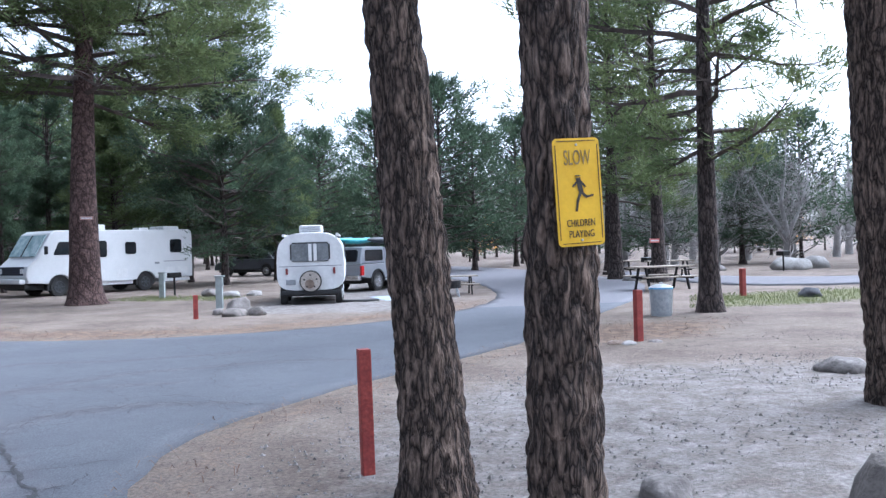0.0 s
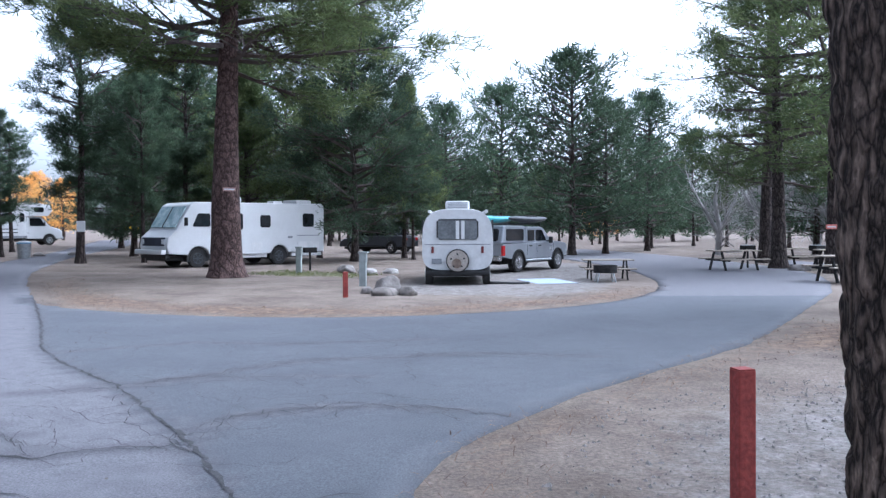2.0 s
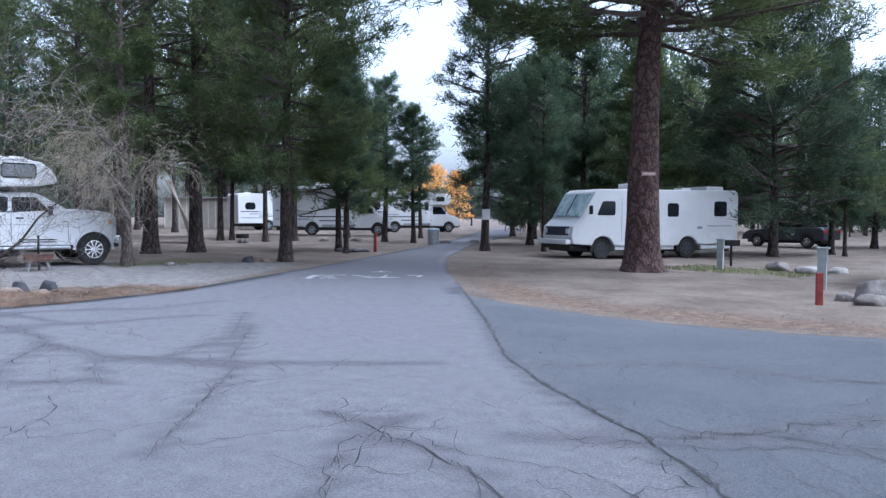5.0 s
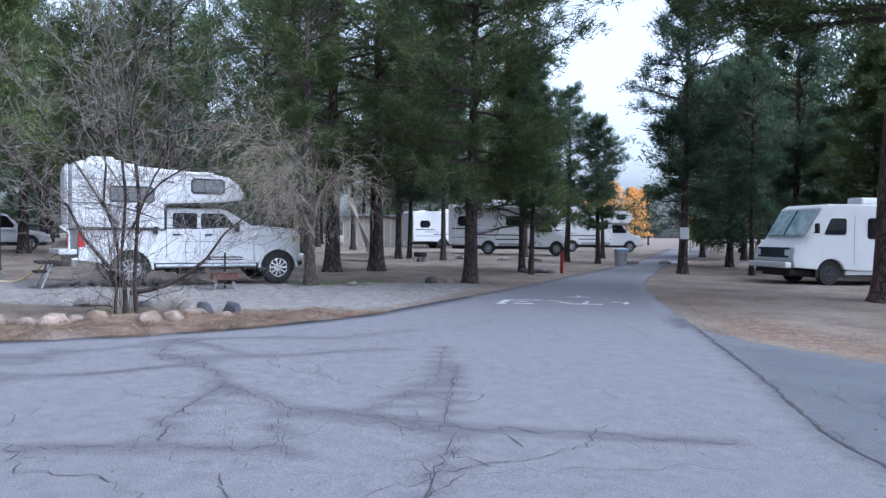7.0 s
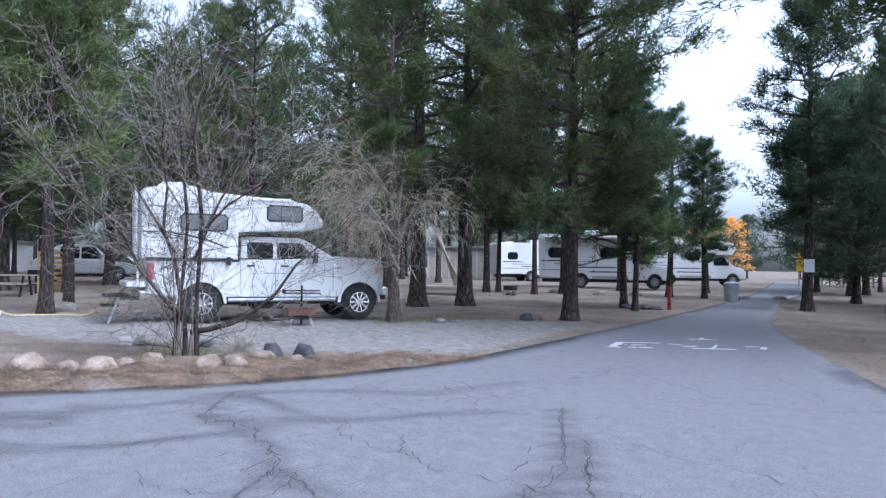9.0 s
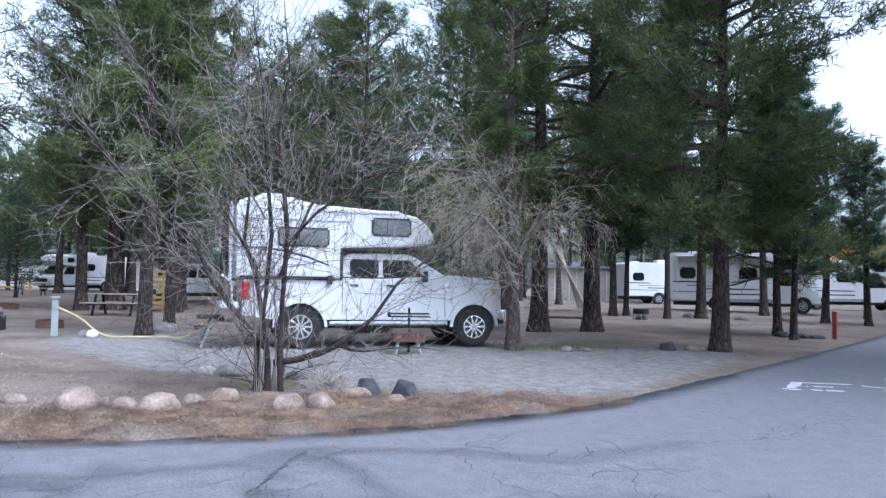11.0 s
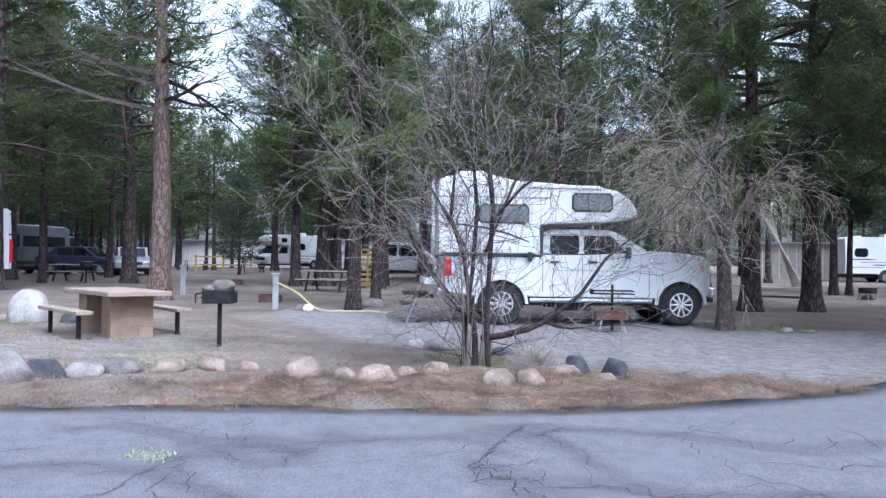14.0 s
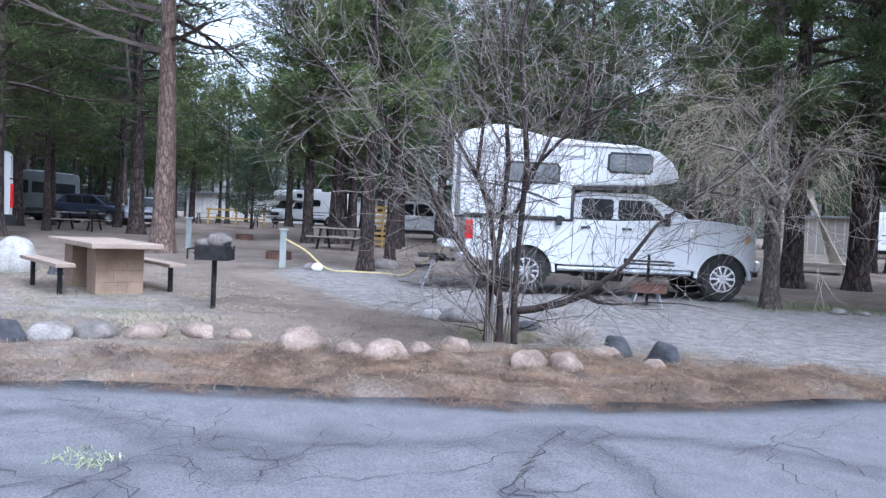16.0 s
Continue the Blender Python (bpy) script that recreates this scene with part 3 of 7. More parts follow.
def build_ground():
    xs, ys = axis_steps(-46, 16, 0.32, 700), axis_steps(-6, 48, 0.36, 700)
    nx, ny = len(xs), len(ys)
    verts, masks = [], []
    for y in ys:
        for x in xs:
            z = gz(x, y)
            near = -48 < x < 20 and -8 < y < 52
            if near:
                z += 0.035 * noise.noise((x * 0.6, y * 0.6, 3)) + 0.015 * noise.noise((x * 2.1, y * 2.1, 7))
                rd = nearest(ROAD, x, y)[0]
                if inside(ROAD, x, y):
                    z = gz(x, y) - 0.05 * min(1, rd / 0.6) - 0.005
                else:
                    k = min(1, rd / 0.5)
                    z = gz(x, y) * (1 - k) + z * k + 0.012
                    if -22 < x < -16 and y < 16 and smooth_in(NEEDLE_WEST, x, y, 0.5) > 0.1:
                        z = gz(x, y) + lump(x, y)
                g = max(smooth_in(GRAVEL_DRIVE, x, y), 0.72 * smooth_in(GRAVEL_EAST, x, y, 1.2), 0.75 * smooth_in(GRAVEL_SITE, x, y, 1.0), 0.8 * smooth_in(RIVER_RIGHT, x, y, 1.0), 0.7 * smooth_in(PALE, x, y, 1.0))
                r = max(smooth_in(p, x, y) for p in GRASS_BITS) * 0.8
                n = max(smooth_in(NEEDLE_WEST, x, y, 0.4) * (0.82 + 0.3 * noise.noise((x * 1.1, y * 1.1, 17))) * min(1.0, max(0.72, 0.72 + 0.14 * (y - 6))), 0.78 * smooth_in(NEEDLE_ISLAND, x, y), 0.78 * smooth_in(NEEDLE_EAST, x, y))
                masks.append((g, r, n, 1))
            else:
                masks.append((0.35 if x > 8 and y > 20 else 0.1, 0.1, 0.2, 1))
                if inside(ROAD, x, y) or inside(SIDE_ROAD, x, y):
                    z -= 0.05
            verts.append((x, y, z))
    faces = [(j * nx + i, j * nx + i + 1, (j + 1) * nx + i + 1, (j + 1) * nx + i) for j in range(ny - 1) for i in range(nx - 1)]
    me = link_mesh("ground", verts, faces, M_GROUND, True)
    add_mask(me, masks)
    return tagged(new("ground", me), "bare brown dirt with gravel and dry pine needles", "ground", kind="structure")


build_ground()
road_sheet("road", ROAD, 0.3, 0.02, "cracked grey asphalt campground road at a junction")
road_sheet("road_side", SIDE_ROAD, 0.5, 0.06, "pale grey asphalt side road between trees")


def ribbon(points, width, seed, lift=0.026, wander=0.09):
    """A crack: a thin strip that wanders between its points."""
    rng = random.Random(seed)
    path = []
    for (x0, y0), (x1, y1) in zip(points, points[1:]):
        n = max(2, int(math.hypot(x1 - x0, y1 - y0) / 0.075))
        for i in range(n):
            t = i / n
            x, y = x0 + (x1 - x0) * t, y0 + (y1 - y0) * t
            k = wander * (noise.noise((x * 3 + seed, y * 3, 1)) + 0.6 * noise.noise((x * 9, y * 9 + seed, 2))) + rng.uniform(-0.035, 0.035)
            path.append((x + k + rng.uniform(-0.02, 0.02), y - k + rng.uniform(-0.035, 0.035)))
    path.append(points[-1])
    verts, faces = [], []
    for i, (x, y) in enumerate(path):
        a, b = path[max(0, i - 1)], path[min(len(path) - 1, i + 1)]
        dx, dy = b[0] - a[0], b[1] - a[1]
        ln = math.hypot(dx, dy) + 1e-9
        w = width * rng.uniform(0.3, 1.3) * (0.4 if i in (0, len(path) - 1) else 1)
        z = gz(x, y) + lift
        verts += [(x - dy / ln * w / 2, y + dx / ln * w / 2, z), (x + dy / ln * w / 2, y - dx / ln * w / 2, z)]
        if i:
            k = 2 * i
            faces.append((k - 2, k, k + 1, k - 1))
    return verts, faces


def build_cracks():
    allv, allf = [], []
    for k, (pts, w) in enumerate(CRACKS):
        strands = [(pts, w * 0.27, 0.14), ([(x + 0.09, y - 0.07) for x, y in pts], w * 0.13, 0.22)]
        side = random.Random(k + 300)
        for (x0, y0), (x1, y1) in zip(pts, pts[1:]):
            for _ in range(int(math.hypot(x1 - x0, y1 - y0) * 2.0 + 0.5)):
                u, a = side.uniform(0, 1), side.uniform(0, 6.3)
                x, y = x0 + (x1 - x0) * u, y0 + (y1 - y0) * u
                bx, by = x + 0.3 * math.cos(a), y + 0.3 * math.sin(a)
                strands.append(([(x, y), (bx, by), (bx + 0.3 * math.cos(a + 0.7), by + 0.3 * math.sin(a + 0.7))], side.uniform(0.006, 0.013), 0.14))
        for j, (sp, sw, wd) in enumerate(strands):
            if j == 0 or all(inside(ROAD, *p) for p in sp):
                v, f = ribbon(sp, sw, k + 31 * j, wander=wd)
                allf += [tuple(i + len(allv) for i in q) for q in f]
                allv += v
    rng = random.Random(4)
    made = 0
    while made < 110:
        x, y = rng.uniform(-18, 1), rng.uniform(3, 24)
        a = rng.uniform(0, 6.3)
        pts = [(x, y)]
        for _ in range(rng.randint(2, 6)):
            a += rng.uniform(-0.7, 0.7)
            x, y = x + 0.55 * math.cos(a), y + 0.55 * math.sin(a)
            pts.append((x, y))
        if all(inside(ROAD, *p) and nearest(ROAD, *p)[0] > 0.3 for p in pts):
            v, f = ribbon(pts, rng.uniform(0.006, 0.015), 50 + made)
            allf += [tuple(i + len(allv) for i in q) for q in f]
            allv += v
            made += 1
    tagged(new("road_cracks", link_mesh("road_cracks", allv, allf, M_CRACK)), "dark wandering cracks in the asphalt", "cracks", kind="stuff")


build_cracks()


def paint_mark(corners):
    """A worn white bar on the road, through four corners."""
    rng = random.Random(int(abs(corners[0][0]) * 100))
    n = 10
    (ax, ay), (bx, by), (cx, cy), (dx, dy) = corners
    verts, faces = [], []
    for i in range(n + 1):
        t = i / n
        for (px, py), (qx, qy), s in (((ax, ay), (bx, by), 0), ((dx, dy), (cx, cy), 1)):
            x, y = px + (qx - px) * t, py + (qy - py) * t
            j = rng.uniform(-0.02, 0.02)
            verts.append((x + j, y + j, gz(x, y) + 0.027))
        if i and rng.random() > 0.08:
            k = 2 * i
            faces.append((k - 2, k, k + 1, k - 1))
    return tagged(new("road_marking", link_mesh("road_marking", verts, faces, M_ROADPAINT)), "worn white painted road lettering", "road marking", "lettering on the road", "structure")


# exit lettering: an E, an X, an I and a T, seen from the road's far end
R_DIR, R_UP = Vector((0.62, 0.79)), Vector((-0.5, 0.86))


def stroke(o, a, b, w):
    o, a, b = Vector(o), Vector(a), Vector(b)
    p = o + R_DIR * a.x + R_UP * a.y
    q = o + R_DIR * b.x + R_UP * b.y
    d = (q - p).normalized()
    nrm = Vector((-d.y, d.x)) * w / 2
    paint_mark([tuple(p + nrm), tuple(q + nrm), tuple(q - nrm), tuple(p - nrm)])


LETTER = (-18.0, 18.3)
for a, b, w in (((0, 0), (0.0, 1.1), 0.16), ((0, 0.05), (0.8, 0.05), 0.15), ((0, 0.55), (0.6, 0.55), 0.10), ((0, 1.05), (0.85, 1.05), 0.12),
                ((1.0, 0.9), (1.35, 0.7), 0.10), ((1.35, 0.35), (1.65, 0.55), 0.10), ((1.55, 0.05), (2.4, 0.0), 0.14), ((1.95, 0.1), (2.0, 0.8), 0.07),
                ((2.6, 0.6), (2.85, 0.6), 0.10), ((2.95, 0.1), (2.97, 0.55), 0.12), ((1.3, 2.1), (1.95, 2.05), 0.10), ((1.6, 2.1), (1.6, 2.5), 0.09)):
    stroke(LETTER, a, b, w)


# ---- trees ----
def trunk_mesh(name, height, r0, r1, mat, rng, seg=14, rings=26, lean=(0, 0), rough=0.06, flare=0.45):
    verts, faces = [], []
    for j in range(rings + 1):
        t = j / rings
        z = height * t ** 1.25 - 0.12
        r = r0 + (r1 - r0) * t
        r *= 1 + flare * math.exp(-max(z, 0) / 0.22)
        cx, cy = lean[0] * t + 0.05 * math.sin(t * 5 + r0 * 40), lean[1] * t + 0.05 * math.cos(t * 4)
        for i in range(seg):
            a = 2 * math.pi * i / seg
            k = 1 + rough * (noise.noise((math.cos(a) * 2.5, math.sin(a) * 2.5, z * 0.7 + height)) + 0.6 * noise.noise((math.cos(a) * 6, math.sin(a) * 6, z * 1.6)))
            verts.append((cx + r * k * math.cos(a), cy + r * k * math.sin(a), z))
        if j:
            for i in range(seg):
                a, b = (j - 1) * seg + i, (j - 1) * seg + (i + 1) % seg
                faces.append((a, b, b + seg, a + seg))
    return link_mesh(name, verts, faces, mat, True)


def pine_kind(seed, height, base, radius, limbs, per, bark, leaf, r0=0.25, shape="round", count=13, length=0.28, width=0.036, dead=0.0, side_n=3):
    """Meshes of one kind of pine: trunk, limbs and needles."""
    rng = np.random.default_rng(seed)
    trunk = trunk_mesh("trunk", height * 0.98, r0, 0.03, bark, rng)
    segs, pts, dirs = [], [], []
    for k in range(limbs):
        t = (k + rng.uniform(0, 1)) / limbs
        z = base + (height * 0.98 - base) * t
        env = {"round": math.sin(math.pi * min(1, 0.22 + 0.75 * t)) ** 0.8, "cone": 1.05 - t * 0.95, "tall": 0.75 + 0.25 * math.sin(t * 9 + seed) - 0.6 * max(0, t - 0.7)}[shape]
        ln = max(0.35, radius * env * rng.uniform(0.6, 1.15))
        a = k * 2.4 + rng.uniform(-0.5, 0.5)
        rise = (0.10 + 0.5 * t) + rng.uniform(-0.15, 0.2) - 0.25 * (1 - t)
        p = np.array([0, 0, z])
        d = np.array([math.cos(a), math.sin(a), rise])
        d /= np.linalg.norm(d)
        n, r = 5, 0.018 + 0.016 * ln
        bare = rng.uniform() < dead * (1 - t)
        for s in range(n):
            d2 = d + np.array([0, 0, 0.10 * (s - 1.2)]) * (0.6 if s else -1) + rng.normal(0, 0.13, 3)
            d2 /= np.linalg.norm(d2)
            q = p + d2 * ln / n
            ra, rb = r * (1 - s / n) + 0.006, r * (1 - (s + 1) / n) + 0.006
            segs.append((*p, *q, ra, rb))
            if s >= 1:
                for _ in range(side_n if not bare else 3):
                    side = d2 + rng.normal(0, 0.75, 3)
                    side[2] = side[2] * 0.5 + 0.05
                    side /= np.linalg.norm(side)
                    bl = ln * rng.uniform(0.16, 0.36)
                    e = p + (q - p) * rng.uniform(0, 1)
                    g = e + side * bl
                    if count > 8 or rng.uniform() < 0.4:
                        segs.append((*e, *g, rb * 0.6 + 0.003, 0.004))
                    if not bare:
                        for u in np.linspace(0.35, 1.0, per):
                            pts.append(e + (g - e) * u + rng.normal(0, 0.07, 3))
                            dirs.append(side + np.array([0, 0, 0.35]))
            p, d = q, d2
        if not bare:
            for _ in range(per + 1):
                pts.append(p + rng.normal(0, 0.12, 3))
                dirs.append(d + np.array([0, 0, 0.3]))
    v, f = tubes(segs, 3)
    limb = link_mesh("branches", v, f, M_BRANCH)
    v, f = needles(np.array(pts), np.array(dirs), rng, count, length, width)
    crown = link_mesh("crown", v, f, leaf)
    return trunk, limb, crown


KINDS = {
    "tall": pine_kind(1, 16, 3.4, 4.0, 56, 3, M_BARK, M_NEEDLE, shape="round", dead=0.12),
    "tall_b": pine_kind(2, 15, 4.0, 3.5, 66, 3, M_BARK, M_NEEDLE, shape="tall", dead=0.2),
    "dense": pine_kind(17, 15, 2.9, 3.9, 80, 3, M_BARK, M_NEEDLE, shape="round", dead=0.08, count=14, side_n=4),
    "slim": pine_kind(3, 13, 3.0, 2.4, 60, 3, M_BARK, M_NEEDLE_BLUE, r0=0.2, shape="tall", dead=0.15),
    "full": pine_kind(4, 9.5, 1.2, 3.6, 96, 3, M_BARK, M_NEEDLE_BLUE, r0=0.17, shape="round", dead=0.1),
    "full_b": pine_kind(5, 10.5, 2.2, 3.0, 92, 3, M_BARK, M_NEEDLE, r0=0.17, shape="cone", dead=0.15),
    "high": pine_kind(6, 18, 6.2, 5.2, 74, 3, M_BARK_RED, M_NEEDLE, shape="round", dead=0.45),
    "big": pine_kind(21, 19, 7.0, 6.2, 100, 4, M_BARK_RED, M_NEEDLE, shape="round", count=18, length=0.34, dead=0.10, side_n=5),
    "orange": pine_kind(7, 17, 5.6, 3.8, 44, 3, M_BARK_ORANGE, M_NEEDLE, shape="tall", dead=0.95),
    "grey": pine_kind(9, 12, 4.5, 2.2, 40, 3, M_BARK_GREY, M_NEEDLE, r0=0.2, shape="tall", dead=0.5),
    # far trees whose leaf colour carries the sun's orange glow
    "golden": pine_kind(8, 9, 1.5, 2.8, 50, 2, M_BARK, M_NEEDLE_SUNLIT, r0=0.17, shape="round", count=6, width=0.06, side_n=2),
    "far_tall": pine_kind(11, 16, 4.5, 4.2, 78, 2, M_BARK, M_NEEDLE, shape="round", dead=0.2, count=5, length=0.42, width=0.075, side_n=2),
    "far_wide": pine_kind(12, 15, 5.0, 3.8, 72, 2, M_BARK, M_NEEDLE, shape="tall", dead=0.2, count=5, length=0.42, width=0.075, side_n=2),
    "far_blue": pine_kind(13, 14, 4.0, 3.0, 70, 2, M_BARK, M_NEEDLE_BLUE, r0=0.2, shape="tall", dead=0.2, count=5, length=0.42, width=0.075, side_n=2),
    "far_full": pine_kind(14, 10, 1.2, 3.6, 84, 2, M_BARK, M_NEEDLE_BLUE, r0=0.17, shape="round", count=5, length=0.42, width=0.075, side_n=2),
    "dist_full": pine_kind(15, 10, 1.2, 3.6, 56, 2, M_BARK, M_NEEDLE_BLUE, r0=0.17, shape="round", count=3, length=0.55, width=0.13, side_n=2),
    "dist_wide": pine_kind(16, 15, 4.5, 3.8, 52, 2, M_BARK, M_NEEDLE, shape="tall", dead=0.2, count=3, length=0.55, width=0.13, side_n=2),
}
KIND_SIZE = {"dense": (15, 0.25), "dist_full": (10, 0.17), "dist_wide": (15, 0.25), "tall": (16, 0.25), "tall_b": (15, 0.25), "slim": (13, 0.2), "full": (9.5, 0.17), "full_b": (10.5, 0.17), "high": (18, 0.25), "big": (19, 0.25), "orange": (17, 0.25), "grey": (12, 0.2), "golden": (9, 0.17),
             "far_tall": (16, 0.25), "far_wide": (15, 0.25), "far_blue": (14, 0.2), "far_full": (10, 0.17)}
KIND_LABEL = {
    "dense": "tall dark-barked pine with thick low-hanging green crown",
    "dist_full": "bushy dark green pine far off in the wood", "dist_wide": "tall dark pine far off in the wood",
    "tall": "tall ponderosa pine with dark furrowed bark", "tall_b": "tall ponderosa pine with bare lower limbs", "slim": "slim pine with blue-green needles",
    "full": "full young pine with needles near the ground", "full_b": "young cone-shaped pine with dense needles", "high": "old pine with reddish bark and high crown",
    "big": "old large pine with reddish trunk and drooping limbs", "grey": "slim grey-barked pine with dead twigs round it", "orange": "pine with orange-brown bark and bare lower branches", "golden": "low tree beyond the road with low sun's orange glow coloured into its leaves",
    "far_tall": "tall ponderosa pine standing in the wood", "far_wide": "tall dark pine with a ragged crown", "far_blue": "slender pine with blue-green needles in the wood", "far_full": "bushy dark green pine beyond the pitches"}


def pine(kind, x, y, d=None, h=None, rz=None, lean=(0, 0)):
    h0, r0 = KIND_SIZE[kind]
    sz = (h or h0) / h0
    sxy = (d / 2 / r0 if d else sz)
    rz = rz if rz is not None else (x * 37 + y * 91) % 360
    ob = thing("pine_tree", KIND_LABEL[kind], "tree", group="pines of the campground")
    trunk, limb, crown = KINDS[kind]
    t = part("trunk", trunk, None, ob)
    t.matrix_basis = Matrix.Diagonal((sxy, sxy, sz, 1))
    sc = (sz + max(0.6, min(1.5, sxy))) / 2
    for name, me in (("branchwork", limb), ("crown", crown)):
        o = tagged(part(name, me, None, ob), kind="stuff")
        o.matrix_basis = Matrix.Diagonal((sc, sc, sz, 1))
    ob.matrix_world = pose(x, y, gz(x, y), lean[0], lean[1], rz)
    return ob


# trees that stand by the road and the pitches
pine("big", -12.3, 27.3, 1.16, 19, 40)
for k, x, y, d, h in (
    ("slim", -22.65, 35.0, 0.42, 13), ("dense", -23.3, 22.9, 0.46, 14.5), ("tall", -29.6, 24.2, 0.62, 16), ("grey", -25.15, 18.0, 0.36, 10.5), ("tall", -30.0, 22.35, 0.62, 17),
    ("full_b", -26.9, 29.6, 0.30, 9), ("slim", -25.3, 28.3, 0.24, 8), ("slim", -37.75, 32.3, 0.36, 14), ("slim", -37.7, 33.1, 0.28, 13),
    ("slim", -35.5, 33.4, 0.3, 13), ("tall_b", -35.4, 35.5, 0.5, 15), ("slim", -37.8, 42.6, 0.44, 14), ("slim", -31.3, 38.5, 0.36, 9), ("slim", -30.0, 39.3, 0.3, 7.5),
    ("tall_b", -31.2, 10.9, 0.40, 14), ("tall_b", -32.4, 11.7, 0.32, 13), ("slim", -42.5, 13.8, 0.36, 13), ("orange", -35.6, 5.6, 0.70, 17), ("tall", -47.6, 3.4, 0.7, 17),
    ("tall_b", -44.8, 10.5, 0.5, 15), ("tall", -45.1, 11.9, 0.85, 17), ("slim", -44.5, 14.4, 0.3, 13), ("tall", -42.0, -0.5, 0.85, 17), ("far_full", -62.0, 8.5, 0.2, 6), ("far_full", -72, 113, 0.3, 9), ("far_full", -79, 119, 0.3, 9), ("far_full", -66, 117, 0.3, 8.5), ("far_full", -86, 121, 0.3, 10), ("far_full", -60, 113, 0.3, 9), ("far_full", -92, 119, 0.3, 10),
    ("slim", -20.45, 36.45, 0.22, 10), ("full", -11.3, 40.5, 0.44, 12), ("full_b", -17.5, 42, 0.4, 10.5), ("slim", -20.5, 41, 0.4, 12), ("full", -24.5, 43, 0.4, 9.5),
    ("full", -8.7, 56, 0.4, 10), ("full_b", -5.0, 60, 0.4, 12), ("full", -0.1, 52, 0.5, 12.5), ("full_b", 2.2, 55, 0.4, 10), ("full", 5.8, 62, 0.4, 11.5),
    ("tall", 7.6, 35, 0.66, 15), ("tall", 8.5, 31.2, 0.62, 16), ("tall_b", 8.7, 40.6, 0.66, 16), ("tall", 5.72, 16.9, 0.50, 15), ("full", 13, 47, 0.4, 9),
    ("full_b", -9.5, 45, 0.3, 10), ("full_b", -14.5, 45, 0.3, 10), ("slim", -8.8, 43.5, 0.2, 7), ("full", -29, 52, 0.4, 12), ("full_b", -33.5, 57, 0.4, 12),
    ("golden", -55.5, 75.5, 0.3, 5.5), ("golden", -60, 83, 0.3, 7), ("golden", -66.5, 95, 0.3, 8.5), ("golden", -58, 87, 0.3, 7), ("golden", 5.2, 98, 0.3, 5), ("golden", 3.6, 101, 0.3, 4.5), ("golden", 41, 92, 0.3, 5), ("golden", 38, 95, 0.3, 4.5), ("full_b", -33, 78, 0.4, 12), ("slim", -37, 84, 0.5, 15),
    ("far_blue", -34.3, 46, 0.3, 7.5), ("full", 19, 50, 0.4, 8), ("full_b", 24, 40, 0.4, 10)):
    if math.hypot(x + 8, y - 10) > 39:
        k = {"full": "far_full", "full_b": "far_full", "tall": "far_tall", "tall_b": "far_wide", "slim": "far_blue"}.get(k, k)
    pine(k, x, y, d, h)


# the wood around, kept clear of roads, pitches and vehicles
def clear_of(x, y):
    if inside(ROAD, x, y) or inside(SIDE_ROAD, x, y) or nearest(ROAD, x, y)[0] < 2.2:
        return False
    if nearest([(-16, 20), (-30, 43), (-45, 66), (-75, 112)], x, y, False)[0] < 4.5 + 0.10 * max(0, y - 40):
        return False
    if -70 < x < -36 and abs(y - 7.2) < 4.5 + 0.05 * (-36 - x):
        return False
    for cx, cy, r in ((-29, 16.5, 6), (-16, 35.5, 6), (-4, 28, 8), (-41, 44, 7), (-45, 58, 8), (-42, -3, 6), (-62, 0, 6), (-26, 5, 7), (-20, 8, 6), (0, 28, 6), (-36, 28, 4), (-50, 46, 6), (-83, 14, 6), (-96, 10, 8), (-13, 53, 5), (-56, 46, 5), (6, 10, 9), (11, 24, 7)):
        if math.hypot(x - cx, y - cy) < r:
            return False
    return True


wood = random.Random(12)
spots = []


def scatter(n, x0, x1, y0, y1, kinds, gap, hmin, hmax):
    tries = 0
    got = 0
    while got < n and tries < 4000:
        tries += 1
        x, y = wood.uniform(x0, x1), wood.uniform(y0, y1)
        if clear_of(x, y) and all(math.hypot(x - a, y - b) > gap for a, b in spots):
            spots.append((x, y))
            h = wood.uniform(hmin, hmax)
            pine(wood.choice(kinds), x, y, h * wood.uniform(0.026, 0.04), h)
            got += 1


scatter(4, -50, -37, -18, -1, ("tall", "tall_b", "slim"), 3.5, 12, 17)
scatter(5, -52, -40, 13, 28, ("tall", "tall_b", "slim"), 3.5, 12, 17)
scatter(28, -75, -48, -24, 26, ("far_tall", "far_wide", "far_blue", "far_wide"), 3.0, 12, 17)
scatter(38, -130, -75, -40, 60, ("dist_wide", "dist_wide", "dist_full"), 4.0, 14, 19)
scatter(26, -75, -40, 26, 75, ("far_tall", "far_wide", "far_blue"), 3.2, 12, 17)
scatter(26, -40, -16, 48, 110, ("dist_full", "dist_wide", "dist_wide"), 3.2, 10, 15)
scatter(34, -16, 45, 58, 120, ("dist_full", "dist_full", "dist_wide"), 3.5, 8, 11)
scatter(9, 18, 60, 34, 70, ("dist_wide", "dist_full"), 5, 8, 12)
scatter(54, -150, -66, -40, 120, ("dist_full", "dist_full", "dist_wide"), 3.0, 8, 13)
scatter(16, -40, 10, 100, 150, ("dist_full",), 3.0, 9, 13)
scatter(20, -112, -70, -6, 19, ("dist_wide", "far_wide"), 2.6, 10, 14)
scatter(30, -40, 45, 78, 130, ("dist_full",), 2.5, 4, 6)
scatter(18, -140, -95, -40, 60, ("dist_full",), 2.5, 4, 6)
scatter(8, -20, 40, -45, -14, ("dist_wide", "dist_wide"), 5, 13, 17)
scatter(8, 14, 45, -12, 18, ("dist_wide", "dist_wide"), 5, 13, 17)
